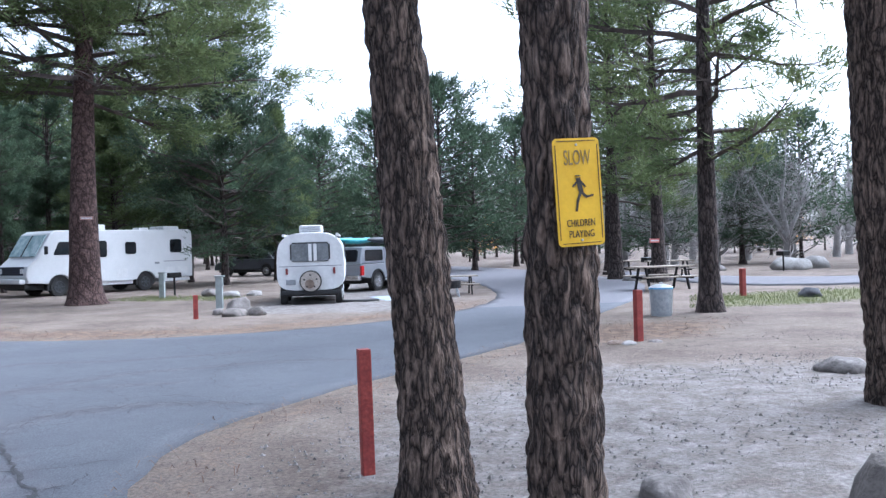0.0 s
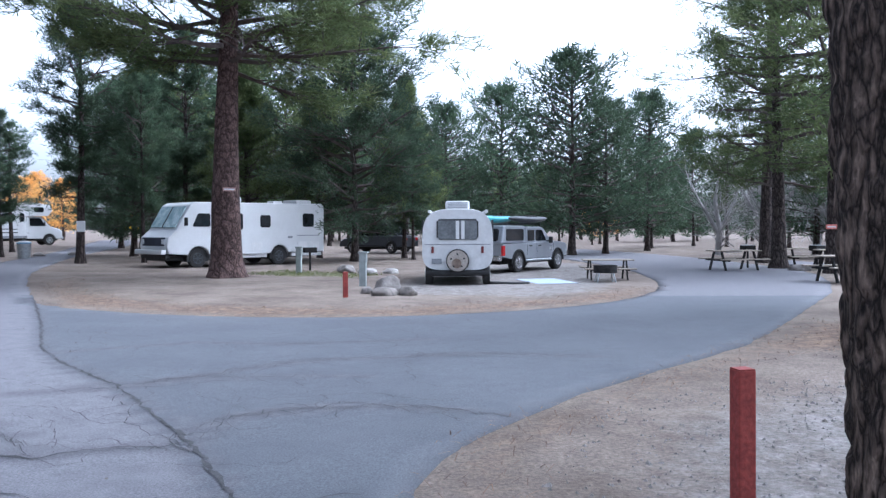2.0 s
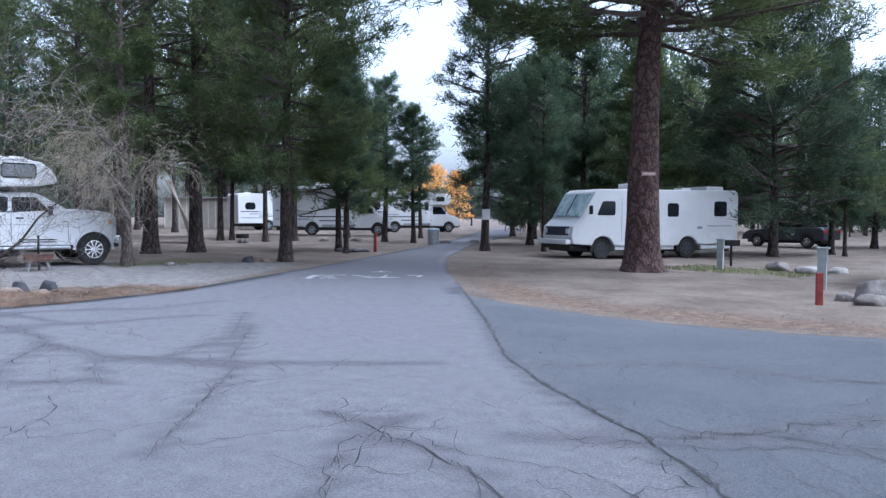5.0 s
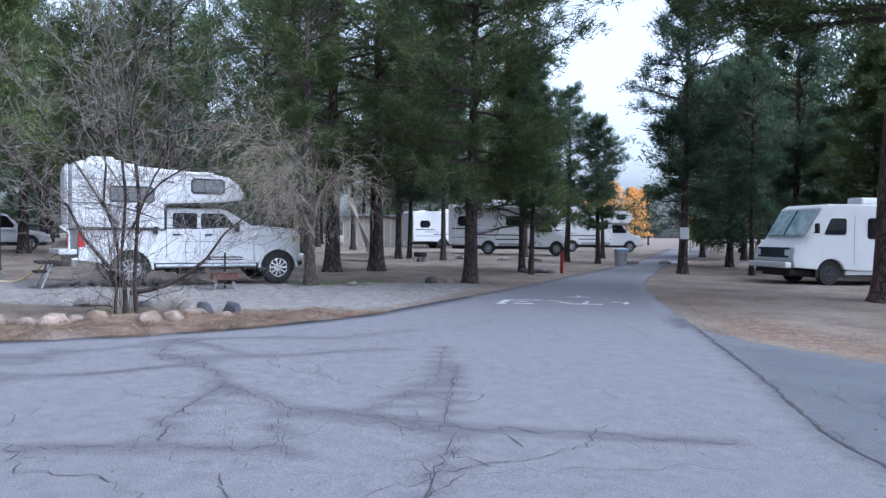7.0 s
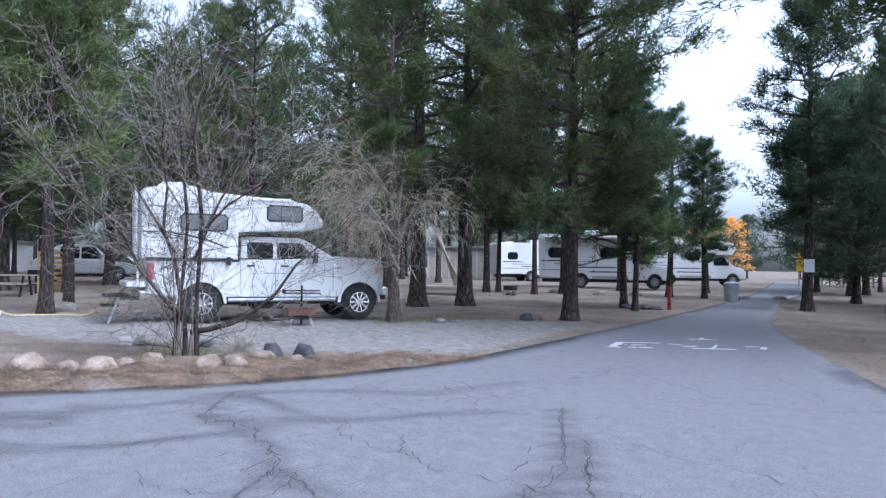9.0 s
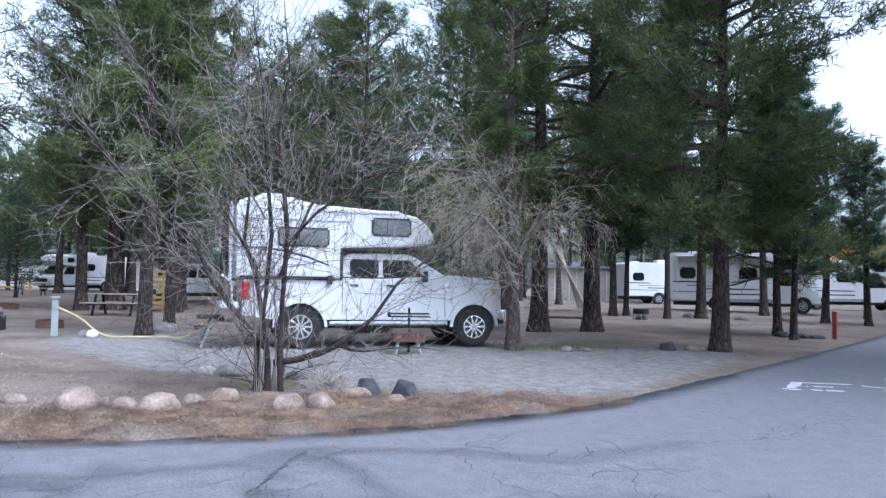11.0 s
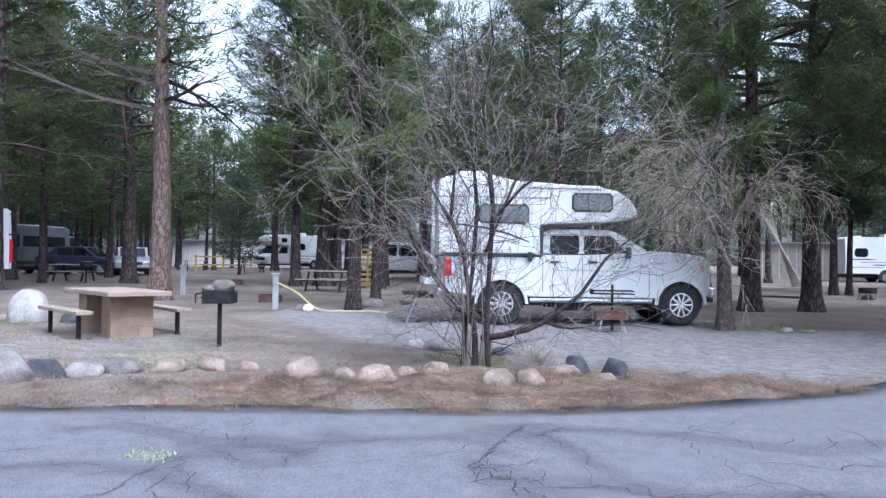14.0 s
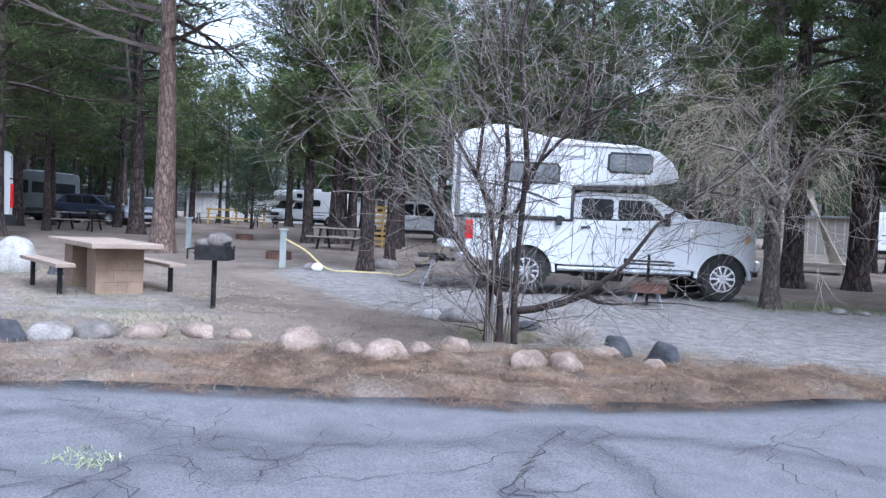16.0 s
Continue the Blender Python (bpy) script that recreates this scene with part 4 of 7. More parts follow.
scatter(8, -64, -46, -18, 2, ("far_wide", "far_tall"), 2.5, 12, 16)


def far_wood(n, areas, seed):
    """The thick of the wood, too far to tell its trees apart, as one mesh for each of bark and needles."""
    rng = random.Random(seed)
    for name, src, label, k in (("far_wood_trunks", 0, "dark trunks standing far off in the wood", "wood"), ("far_wood", 2, "dense dark pine crowns far off in the wood", "wood")):
        rng.seed(seed)
        vs, fs, base = [], [], 0
        mesh = KINDS["dist_wide"][src]
        co = np.empty(len(mesh.vertices) * 3)
        mesh.vertices.foreach_get("co", co)
        co = co.reshape(-1, 3)
        faces = [tuple(p.vertices) for p in mesh.polygons]
        for x0, x1, y0, y1 in areas:
            got = 0
            while got < n:
                x, y, h, a = rng.uniform(x0, x1), rng.uniform(y0, y1), rng.uniform(0.6, 1.05), rng.uniform(0, 6.28)
                if not clear_of(x, y):
                    continue
                c, d = math.cos(a) * h, math.sin(a) * h
                p = np.stack([co[:, 0] * c - co[:, 1] * d + x, co[:, 0] * d + co[:, 1] * c + y, co[:, 2] * h + gz(x, y)], 1)
                vs += p.tolist()
                fs += [tuple(q + base for q in f) for f in faces]
                base += len(co)
                got += 1
        tagged(new(name, link_mesh(name, vs, fs, mesh.materials[0])), label, k, kind="stuff")


far_wood(22, ((-112, -68, 12, 64), (-112, -68, -34, 4)), 77)


# the three trunks close to where the walk starts
def near_trunk(x, y, r0, r_top, lean, label, height=13.0, seed=0):
    ob = thing("pine_tree", label, "tree", on_ground(x, y), "pines of the campground")
    seg, rings = 72, 210
    verts, faces = [], []
    for j in range(rings + 1):
        z = -0.1 + 5.2 * j / rings if j < rings else height
        t = z / height
        r = (r0 + (r_top - r0) * min(1, z / 4.5)) if z < 5 else r_top * 0.5
        r *= 1 + 0.32 * math.exp(-max(z, 0) / 0.25)
        cx, cy = lean[0] * z + 0.03 * math.sin(z * 0.9 + seed), lean[1] * z
        for i in range(seg):
            a = 2 * math.pi * i / seg
            u, w = math.cos(a) * r, math.sin(a) * r
            wob = 0.05 * noise.noise((u * 7, w * 7, z * 2 + seed))
            dist = noise.voronoi((u * 12 + wob * 20, w * 12 + wob * 14, z * 4.6 + seed))[0]
            plate = min(0.45, dist[1] - dist[0])
            k = 0.055 * plate - 0.012 + 0.02 * noise.noise((u * 3, w * 3, z * 0.8 + seed)) + 0.006 * noise.noise((u * 40, w * 40, z * 20))
            verts.append((cx + (r + k) * math.cos(a), cy + (r + k) * math.sin(a), z))
        if j:
            for i in range(seg):
                a, b = (j - 1) * seg + i, (j - 1) * seg + (i + 1) % seg
                faces.append((a, b, b + seg, a + seg))
    part("trunk", link_mesh("trunk", verts, faces, M_BARK_NEAR, True), None, ob)
    _, limb, crown = KINDS["high"]
    for name, me in (("branchwork", limb), ("crown", crown)):
        o = tagged(part(name, me, None, ob), kind="stuff")
        o.matrix_basis = Matrix.Translation((lean[0] * 6, lean[1] * 6, 0)) @ Matrix.Diagonal((0.8, 0.8, 0.8, 1))
    return ob


near_trunk(-0.105, 4.94, 0.204, 0.159, (-0.052, 0.0), "pine trunk with thick plated brown bark beside a post", seed=1)
near_trunk(0.58, 3.66, 0.170, 0.138, (-0.034, -0.07), "pine trunk with a yellow sign nailed to its bark", seed=5)
near_trunk(4.12, 7.1, 0.26, 0.25, (-0.04, 0.0), "pine trunk with plated bark on the gravel", seed=9)


# ---- sign on the trunk ----
def text_mesh(body, size, depth=0.001):
    cu = bpy.data.curves.new("lettering", "FONT")
    cu.body, cu.size, cu.extrude = body, size, depth
    cu.align_x, cu.align_y = "CENTER", "CENTER"
    tmp = bpy.data.objects.new("lettering", cu)
    scene.collection.objects.link(tmp)
    me = bpy.data.meshes.new_from_object(tmp.evaluated_get(bpy.context.evaluated_depsgraph_get()))
    bpy.data.objects.remove(tmp)
    return me


def lettering(name, body, size, mat, parent, x, y, stretch=1.0, z=0.004, width=None):
    me = text_mesh(body, size)
    me.materials.clear()
    me.materials.append(mat)
    if width:
        xs = [v.co.x for v in me.vertices]
        stretch = width / (max(xs) - min(xs))
    ob = part(name, me, None, parent)
    ob.matrix_basis = Matrix.Translation((x, y, z)) @ Matrix.Diagonal((stretch, 1, 1, 1))
    return ob


def warning_sign(m):
    ob = thing("warning_sign", "yellow metal slow children playing sign nailed to bark", "sign", m)
    bm = bmesh.new()
    w, h, r = 0.145, 0.32, 0.03
    ring = []
    for cx, cy, a0 in ((w - r, h - r, 0), (-w + r, h - r, 90), (-w + r, -h + r, 180), (w - r, -h + r, 270)):
        for k in range(6):
            a = radians(a0 + 18 * k)
            ring.append(bm.verts.new((cx + r * math.cos(a), cy + r * math.sin(a), 0)))
    f = bm.faces.new(ring)
    ext = bmesh.ops.extrude_face_region(bm, geom=[f])
    for v in [g for g in ext["geom"] if isinstance(g, bmesh.types.BMVert)]:
        v.co.z = -0.004
    bmesh.ops.recalc_face_normals(bm, faces=bm.faces[:])
    part("plate", bm, M_YELLOW, ob)
    bm = bmesh.new()
    for s in (1, -1):
        bm2 = box((0, s * 0.303, 0.002), (0.24, 0.004, 0.002))
        bm = merge(bm, bm2)
        bm = merge(bm, box((s * 0.131, 0, 0.002), (0.004, 0.56, 0.002)))
    part("border", bm, M_INK, ob, "thin black border line")
    lettering("lettering", "SLOW", 0.125, M_INK_FADED, ob, 0, 0.20, width=0.165)
    lettering("lettering", "CHILDREN", 0.06, M_INK, ob, 0, -0.185, width=0.175)
    lettering("lettering", "PLAYING", 0.06, M_INK, ob, 0, -0.25, width=0.155)
    # plain pictogram of slanting bars
    bm = rod((-0.003, 0.098, 0.003), (-0.003, 0.099, 0.0035), 0.016, seg=12)
    for p, q, r in (((0.0, 0.075), (0.012, 0.005), 0.019), ((0.01, 0.0), (-0.012, -0.055), 0.011), ((-0.012, -0.055), (-0.022, -0.11), 0.009), ((0.012, 0.0), (0.045, -0.03), 0.011),
                    ((0.045, -0.03), (0.085, -0.022), 0.008), ((-0.005, 0.065), (-0.035, 0.035), 0.008), ((0.01, 0.065), (0.04, 0.03), 0.008)):
        bm = merge(bm, box(((p[0] + q[0]) / 2, 0, 0), (math.dist(p, q) + r, r * 1.5, 0.002), m=Matrix.Translation((0, (p[1] + q[1]) / 2, 0.003)) @ Matrix.Translation(((p[0] + q[0]) / 2, 0, 0)) @ Matrix.Rotation(math.atan2(q[1] - p[1], q[0] - p[0]), 4, "Z") @ Matrix.Translation((-(p[0] + q[0]) / 2, 0, 0))))
    part("pictogram", bm, M_INK, ob, "black pictogram")
    for y in (0.28, -0.285):
        part("nail", rod((0, y, 0.0), (0, y, 0.006), 0.007, seg=10), M_STEEL, ob)
    return ob


warning_sign(pose(0.582, 3.335, 1.885, 90, 0, 15) @ pose(0, 0, 0, 0, 0, 2.5) @ Matrix.Diagonal((0.735, 0.715, 1, 1)))


# ---- posts, bins, small signs ----
def red_post(x, y, h, w=0.11, tilt=(0, 0), label="square red-painted wooden marker post"):
    ob = thing("marker_post", label, "post", pose(x, y, gz(x, y), tilt[0], tilt[1], 20), "red marker posts")
    part("shaft", box((0, 0, h / 2 - 0.1), (w, w, h + 0.2), 0.008), M_REDPOST, ob)
    part("cap", box((0, 0, h + 0.003), (w * 0.94, w * 0.94, 0.008), 0.003), M_REDPOST, ob, "worn flat top")
    return ob


red_post(-0.575, 5.55, 0.875, 0.088, (0, -0.5))
red_post(3.02, 12.3, 0.82, 0.11, (0, 0))
red_post(8.2, 21.6, 0.75, 0.13)
red_post(-6.4, 20.2, 0.62, 0.12)
red_post(-25.1, 29.9, 0.85, 0.12)


def trash_can(x, y, s=1.0, label="dented galvanised trash can with blue bag under its lid"):
    ob = thing("trash_can", label, "trash can", on_ground(x, y, 30, (s, s, s)), "trash cans")
    bm = rod((0, 0, 0.0), (0, 0, 0.72), 0.26, 0.30, 28)
    bmesh.ops.delete(bm, geom=[f for f in bm.faces if f.normal.z > 0.9], context="FACES")
    part("body", bm, M_STEEL, ob)
    for z in (0.08, 0.4, 0.68):
        part("hoop", rod((0, 0, z), (0, 0, z + 0.03), 0.268 + z * 0.055, 0.27 + z * 0.056, 28), M_STEEL, ob)
    part("bag", rod((0, 0, 0.70), (0, 0, 0.745), 0.315, 0.30, 22), M_BLUEPLASTIC, ob, "pale blue bag edge")
    part("lid", merge(rod((0, 0, 0.745), (0, 0, 0.80), 0.325, 0.20, 28), rod((0, 0, 0.80), (0, 0, 0.815), 0.20, 0.14, 20)), M_STEEL, ob)
    part("lid_handle", merge(rod((-0.06, 0, 0.81), (-0.05, 0, 0.86), 0.008), rod((0.06, 0, 0.81), (0.05, 0, 0.86), 0.008), rod((-0.055, 0, 0.86), (0.055, 0, 0.86), 0.008)), M_STEEL, ob)
    return ob


trash_can(4.6, 16.7, 0.82)
trash_can(-27.9, 38.3, 1.1, "galvanised trash can standing beside the road")


def tree_tag(x, y, z, rz, w, h, mat, label):
    ob = thing("tree_tag", label, "sign", pose(x, y, z, 90, 0, rz))
    part("plate", box((0, 0, 0), (w, h, 0.006), 0.002), mat, ob)
    part("stripe", box((0, 0, 0.005), (w * 0.8, h * 0.3, 0.002)), M_WHITE, ob, "worn white marks")
    return ob


tree_tag(-12.05, 26.66, 2.93, 20, 0.42, 0.12, M_TAGPINK, "faded red and white tag nailed to a trunk")
tree_tag(8.3, 30.85, 1.6, 14, 0.42, 0.16, M_REDSIGN, "small red tag nailed to a pine")
tree_tag(-22.5, 34.72, 1.75, 32, 0.36, 0.48, M_WHITE, "small white notice on a slim trunk")


# ---- rocks ----
def rock(x, y, sx, sy, sz, mat, label, rz=0.0, seed=0, sink=0.25, sub=3):
    ob_me = bmesh.new()
    bmesh.ops.create_icosphere(ob_me, subdivisions=sub, radius=1)
    for v in ob_me.verts:
        c = v.co.normalized()
        k = 1.02 + 0.34 * noise.noise((c.x * 1.2 + seed * 3.1, c.y * 1.2, c.z * 1.2)) + 0.20 * noise.noise((c.x * 2.8, c.y * 2.8 + seed * 1.7, c.z * 2.8)) + 0.07 * noise.noise((c.x * 6, c.y * 6, c.z * 6 + seed))
        q = Vector((c.x * k, c.y * k, c.z * k))
        for n, d in (((0.8, 0.2, 0.5), 0.82), ((-0.6, -0.5, 0.6), 0.85), ((0.1, -0.9, 0.3), 0.80), ((-0.3, 0.8, 0.5), 0.78), ((0.2, -0.1, 1.0), 0.74), ((0.9, -0.5, 0.1), 0.82)):
            n = Vector(n).normalized()
            e = q.dot(n) - d
            if e > 0:
                q -= n * e * 0.93
        v.co = (q.x * sx, q.y * sy, q.z * sz)
    me = bpy.data.meshes.new("rock")
    ob_me.to_mesh(me)
    ob_me.free()
    me.materials.append(mat)
    me.polygons.foreach_set("use_smooth", [True] * len(me.polygons))
    ob = tagged(new("rock", me), label, "rock", "border rocks")
    ob.matrix_world = pose(x, y, gz(x, y) + sz * (1 - 2 * sink) * 0.9, 0, 0, rz)
    return ob


TAN, GREY, DARK, PALE_R = "tan rounded rock in the needle-covered border", "grey rough rock beside the road", "dark basalt boulder in the border", "pale angular boulder on the dirt"
for i, (x, y, a, b, c, m, l) in enumerate((
    (-20.5, 5.0, 0.52, 0.42, 0.36, M_ROCK_GREY, GREY), (-19.95, 5.0, 0.26, 0.22, 0.18, M_ROCK_GREY, GREY), (-20.4, 4.55, 0.2, 0.2, 0.15, M_ROCK_WHITE, GREY), (-20.55, 5.45, 0.22, 0.3, 0.24, M_ROCK_DARK, DARK),
    (-20.8, 5.85, 0.28, 0.32, 0.18, M_ROCK_GREY, GREY), (-20.9, 6.3, 0.28, 0.30, 0.17, M_ROCK_BROWN, "brown rock in the needle-covered border"), (-20.9, 6.85, 0.25, 0.30, 0.16, M_ROCK_TAN, TAN), (-21.0, 7.4, 0.22, 0.26, 0.16, M_ROCK_TAN, TAN),
    (-20.9, 7.85, 0.16, 0.18, 0.12, M_ROCK_TAN, TAN), (-20.1, 8.45, 0.30, 0.36, 0.27, M_ROCK_TAN, TAN), (-19.8, 8.95, 0.18, 0.2, 0.17, M_ROCK_TAN, TAN), (-19.6, 9.3, 0.24, 0.32, 0.21, M_ROCK_TAN, TAN),
    (-19.9, 9.75, 0.18, 0.24, 0.14, M_ROCK_TAN, TAN), (-20.15, 10.2, 0.2, 0.22, 0.17, M_ROCK_TAN, TAN), (-19.15, 10.7, 0.22, 0.26, 0.21, M_ROCK_TAN, TAN), (-19.05, 11.05, 0.2, 0.24, 0.2, M_ROCK_TAN, TAN),
    (-19.75, 11.85, 0.2, 0.26, 0.14, M_ROCK_TAN, TAN), (-19.85, 12.05, 0.2, 0.24, 0.24, M_ROCK_DARK, DARK), (-19.25, 12.3, 0.2, 0.24, 0.28, M_ROCK_DARK, DARK), (-19.1, 12.1, 0.13, 0.16, 0.13, M_ROCK_TAN, TAN),
    (-22.7, 11.0, 0.4, 0.42, 0.2, M_ROCK_GREY, GREY), (-22.9, 10.6, 0.22, 0.2, 0.14, M_ROCK_WHITE, GREY), (-21.9, 11.75, 0.22, 0.2, 0.12, M_ROCK_DARK, DARK),
    (-28.6, 3.6, 0.48, 0.52, 0.68, M_ROCK_WHITE, PALE_R), (-28.5, 1.6, 0.6, 0.65, 0.32, M_ROCK_GREY, GREY), (-31.5, 0.3, 0.8, 0.8, 0.5, M_ROCK_WHITE, PALE_R), (-28.8, 2.6, 0.35, 0.4, 0.16, M_ROCK_TAN, TAN),
    (-29.0, 3.1, 0.25, 0.3, 0.13, M_ROCK_TAN, TAN), (-28.3, 4.5, 0.3, 0.32, 0.22, M_ROCK_DARK, DARK), (-32.3, 11.6, 0.35, 0.45, 0.26, M_ROCK_GREY, GREY), (-31.4, 9.6, 0.22, 0.3, 0.16, M_ROCK_GREY, GREY),
    (-23.9, 21.7, 0.22, 0.24, 0.2, M_ROCK_DARK, DARK), (-23.7, 22.4, 0.22, 0.32, 0.13, M_ROCK_TAN, TAN), (-24.4, 19.05, 0.2, 0.28, 0.12, M_ROCK_GREY, GREY), (-24.3, 19.5, 0.15, 0.22, 0.08, M_ROCK_GREY, GREY),
    (-26.4, 29.2, 0.3, 0.35, 0.16, M_ROCK_DARK, DARK), (-25.9, 29.4, 0.3, 0.4, 0.15, M_ROCK_DARK, DARK), (-25.5, 29.6, 0.2, 0.3, 0.12, M_ROCK_DARK, DARK), (-34.0, 36.5, 0.4, 0.4, 0.2, M_ROCK_GREY, GREY), (-33, 38, 0.4, 0.4, 0.2, M_ROCK_GREY, GREY),
    (-36.5, 35.8, 0.3, 0.3, 0.2, M_ROCK_GREY, GREY), (-34.8, 31.2, 0.3, 0.3, 0.2, M_ROCK_GREY, GREY), (-29, 41, 0.35, 0.4, 0.2, M_ROCK_GREY, GREY), (-28.2, 43, 0.35, 0.4, 0.2, M_ROCK_GREY, GREY),
    (-5.55, 20.8, 0.55, 0.36, 0.22, M_ROCK_BROWN, "brown flat rock slab heaped beside a post"), (-5.0, 20.95, 0.3, 0.26, 0.22, M_ROCK_BROWN, "brown rock heaped beside a slab"), (-5.6, 21.3, 0.42, 0.34, 0.46, M_ROCK_GREY, GREY), (-6.1, 21.2, 0.24, 0.22, 0.2, M_ROCK_GREY, GREY),
    (-8.2, 30.2, 0.5, 0.35, 0.22, M_ROCK_WHITE, PALE_R), (-7.4, 30.8, 0.35, 0.35, 0.2, M_ROCK_WHITE, PALE_R), (-9.2, 31.0, 0.6, 0.4, 0.3, M_ROCK_GREY, GREY),
    (1.30, 4.75, 0.20, 0.18, 0.13, M_ROCK_GREY, GREY), (2.42, 4.0, 0.45, 0.45, 0.42, M_ROCK_BROWN, "large grey boulder on the gravel"), (4.5, 8.9, 0.32, 0.3, 0.16, M_ROCK_GREY, GREY),
    (16.9, 38, 1.2, 1.0, 0.6, M_ROCK_WHITE, PALE_R), (18.4, 39, 0.8, 0.8, 0.6, M_ROCK_WHITE, PALE_R), (13.8, 40, 0.6, 0.6, 0.35, M_ROCK_GREY, GREY), (2.62, 12.15, 0.2, 0.14, 0.07, M_ROCK_TAN, TAN), (2.8, 12.0, 0.16, 0.14, 0.07, M_ROCK_WHITE, TAN),
    (3.25, 12.15, 0.14, 0.12, 0.06, M_ROCK_GREY, GREY), (9.45, 20.3, 0.40, 0.35, 0.24, M_ROCK_DARK, "dark rock at the edge of the grass"), (7.9, 33.0, 0.5, 0.4, 0.25, M_ROCK_GREY, GREY))):
    rock(x, y, a * 0.85, b * 0.85, c * 0.85, m, l, (i * 67) % 360, i, 0.29, 3 if a > 0.18 else 2)


# ---- picnic tables, grills, fire rings ----
def block_table(m):
    ob = thing("picnic_table", "tan concrete block picnic table with two benches", "table", m)
    part("tabletop", box((0, 0, 0.725), (1.05, 2.05, 0.075), 0.012), M_CONCRETE, ob, "pale concrete slab")
    for s in (1, -1):
        ped = part("pedestal", box((0, s * 0.52, 0.345), (0.70, 0.38, 0.685)), M_MORTAR, ob, "tan block pedestal")
        for row in range(4):
            z = 0.085 + row * 0.172
            cut = 0.10 if row % 2 else -0.10
            for x0, x1 in ((-0.354, cut - 0.005), (cut + 0.005, 0.354)):
                part("block", box(((x0 + x1) / 2, s * 0.52, z), (x1 - x0, 0.388, 0.163), 0.006), M_BLOCK, ped)
        x = s * 0.82
        seat = part("bench", box((x, -0.05, 0.435), (0.27, 1.85, 0.055), 0.008), M_CONCRETE, ob, "pale concrete bench slab")
        for y in (-0.72, 0.62):
            part("leg", merge(box((x, y, 0.2), (0.06, 0.06, 0.42), 0.005), box((x, y, 0.402), (0.22, 0.07, 0.012))), M_GRILL, ob, "dark steel bench leg")
    return ob


block_table(on_ground(-25.8, 5.6, -64, (1.05, 1.22, 1.08)))


def pedestal_grill(x, y, rz, s=1.0, stones=True):
    ob = thing("pedestal_grill", "black iron pedestal grill with stones on top", "grill", on_ground(x, y, rz, (s, s, s)))
    part("post", rod((0, 0, -0.05), (0, 0, 0.72), 0.038, seg=12), M_GRILL, ob)
    tray = bmesh.new()
    for c, d in (((0, 0, 0.72), (0.46, 0.4, 0.012)), ((0, 0.2, 0.82), (0.46, 0.012, 0.21)), ((0, -0.2, 0.82), (0.46, 0.012, 0.21)), ((-0.23, 0, 0.82), (0.012, 0.4, 0.21)), ((0.23, 0, 0.82), (0.012, 0.4, 0.21))):
        tray = merge(tray, box(c, d, 0.003))
    part("firebox", tray, M_GRILL, ob)
    for k in range(9):
        part("grate_bar", rod((-0.225, -0.17 + k * 0.042, 0.9), (0.225, -0.17 + k * 0.042, 0.9), 0.006, seg=6), M_GRILL, ob)
    part("handle", merge(rod((-0.25, -0.12, 0.88), (-0.36, -0.12, 0.86), 0.012), rod((-0.36, -0.12, 0.865), (-0.36, -0.12, 0.72), 0.014)), M_GRILL, ob)
    part("lever", rod((-0.24, 0.05, 0.80), (-0.33, 0.05, 0.80), 0.012), M_GRILL, ob)
    return ob


pedestal_grill(-23.55, 7.46, 75, 1.0)
for i, (dx, dy, a, dz) in enumerate(((0.02, 0.04, 0.17, 0.90), (0.0, -0.12, 0.11, 0.89), (-0.02, 0.16, 0.1, 0.88), (0.02, -0.2, 0.09, 0.90))):
    r = rock(-23.55 + dx, 7.46 + dy, a, a * 1.15, a * 0.8, M_ROCK_BROWN, "grey stone lying on a grill", i * 50, 70 + i)
    r.matrix_world = pose(-23.55 + dx, 7.46 + dy, gz(-23.55, 7.46) + dz + a * 0.55, 0, 0, i * 50)


def wood_table(x, y, rz, label="weathered wooden picnic table with two benches", s=1.0):
    ob = thing("picnic_table", label, "table", on_ground(x, y, rz, (s, s, s)), "wooden picnic tables")
    for k in range(5):
        part("plank", box((0, -0.3 + 0.15 * k, 0.74), (1.85, 0.14, 0.04), 0.006), M_WOOD, ob)
    for sgn in (1, -1):
        for k in (0, 1):
            part("bench_plank", box((0, sgn * (0.68 + 0.15 * k), 0.44), (1.85, 0.14, 0.04), 0.006), M_WOOD, ob)
        for ly in (1, -1):
            part("leg", box((sgn * 0.65, ly * 0.4, 0.36), (0.05, 0.09, 0.82), 0.006, m=Matrix.Translation((0, ly * 0.4, 0.36)) @ Matrix.Rotation(ly * 0.4, 4, "X") @ Matrix.Translation((0, -ly * 0.4, -0.36))), M_GRILL, ob)
        part("brace", box((sgn * 0.65, 0, 0.40), (0.05, 1.6, 0.07), 0.006), M_GRILL, ob)
    return ob


for x, y, rz in ((0.35, 27.6, 5), (7.2, 26.0, 10), (5.6, 33.5, 20), (9.6, 33.5, 0), (-50.2, 0.8, 70), (-40.6, 11.4, 60), (-72, 5.5, 80), (-68, 9.5, 75), (9, 36, 10)):
    wood_table(x, y, rz, s=0.88 if (x, y) == (0.35, 27.6) else 1.05)


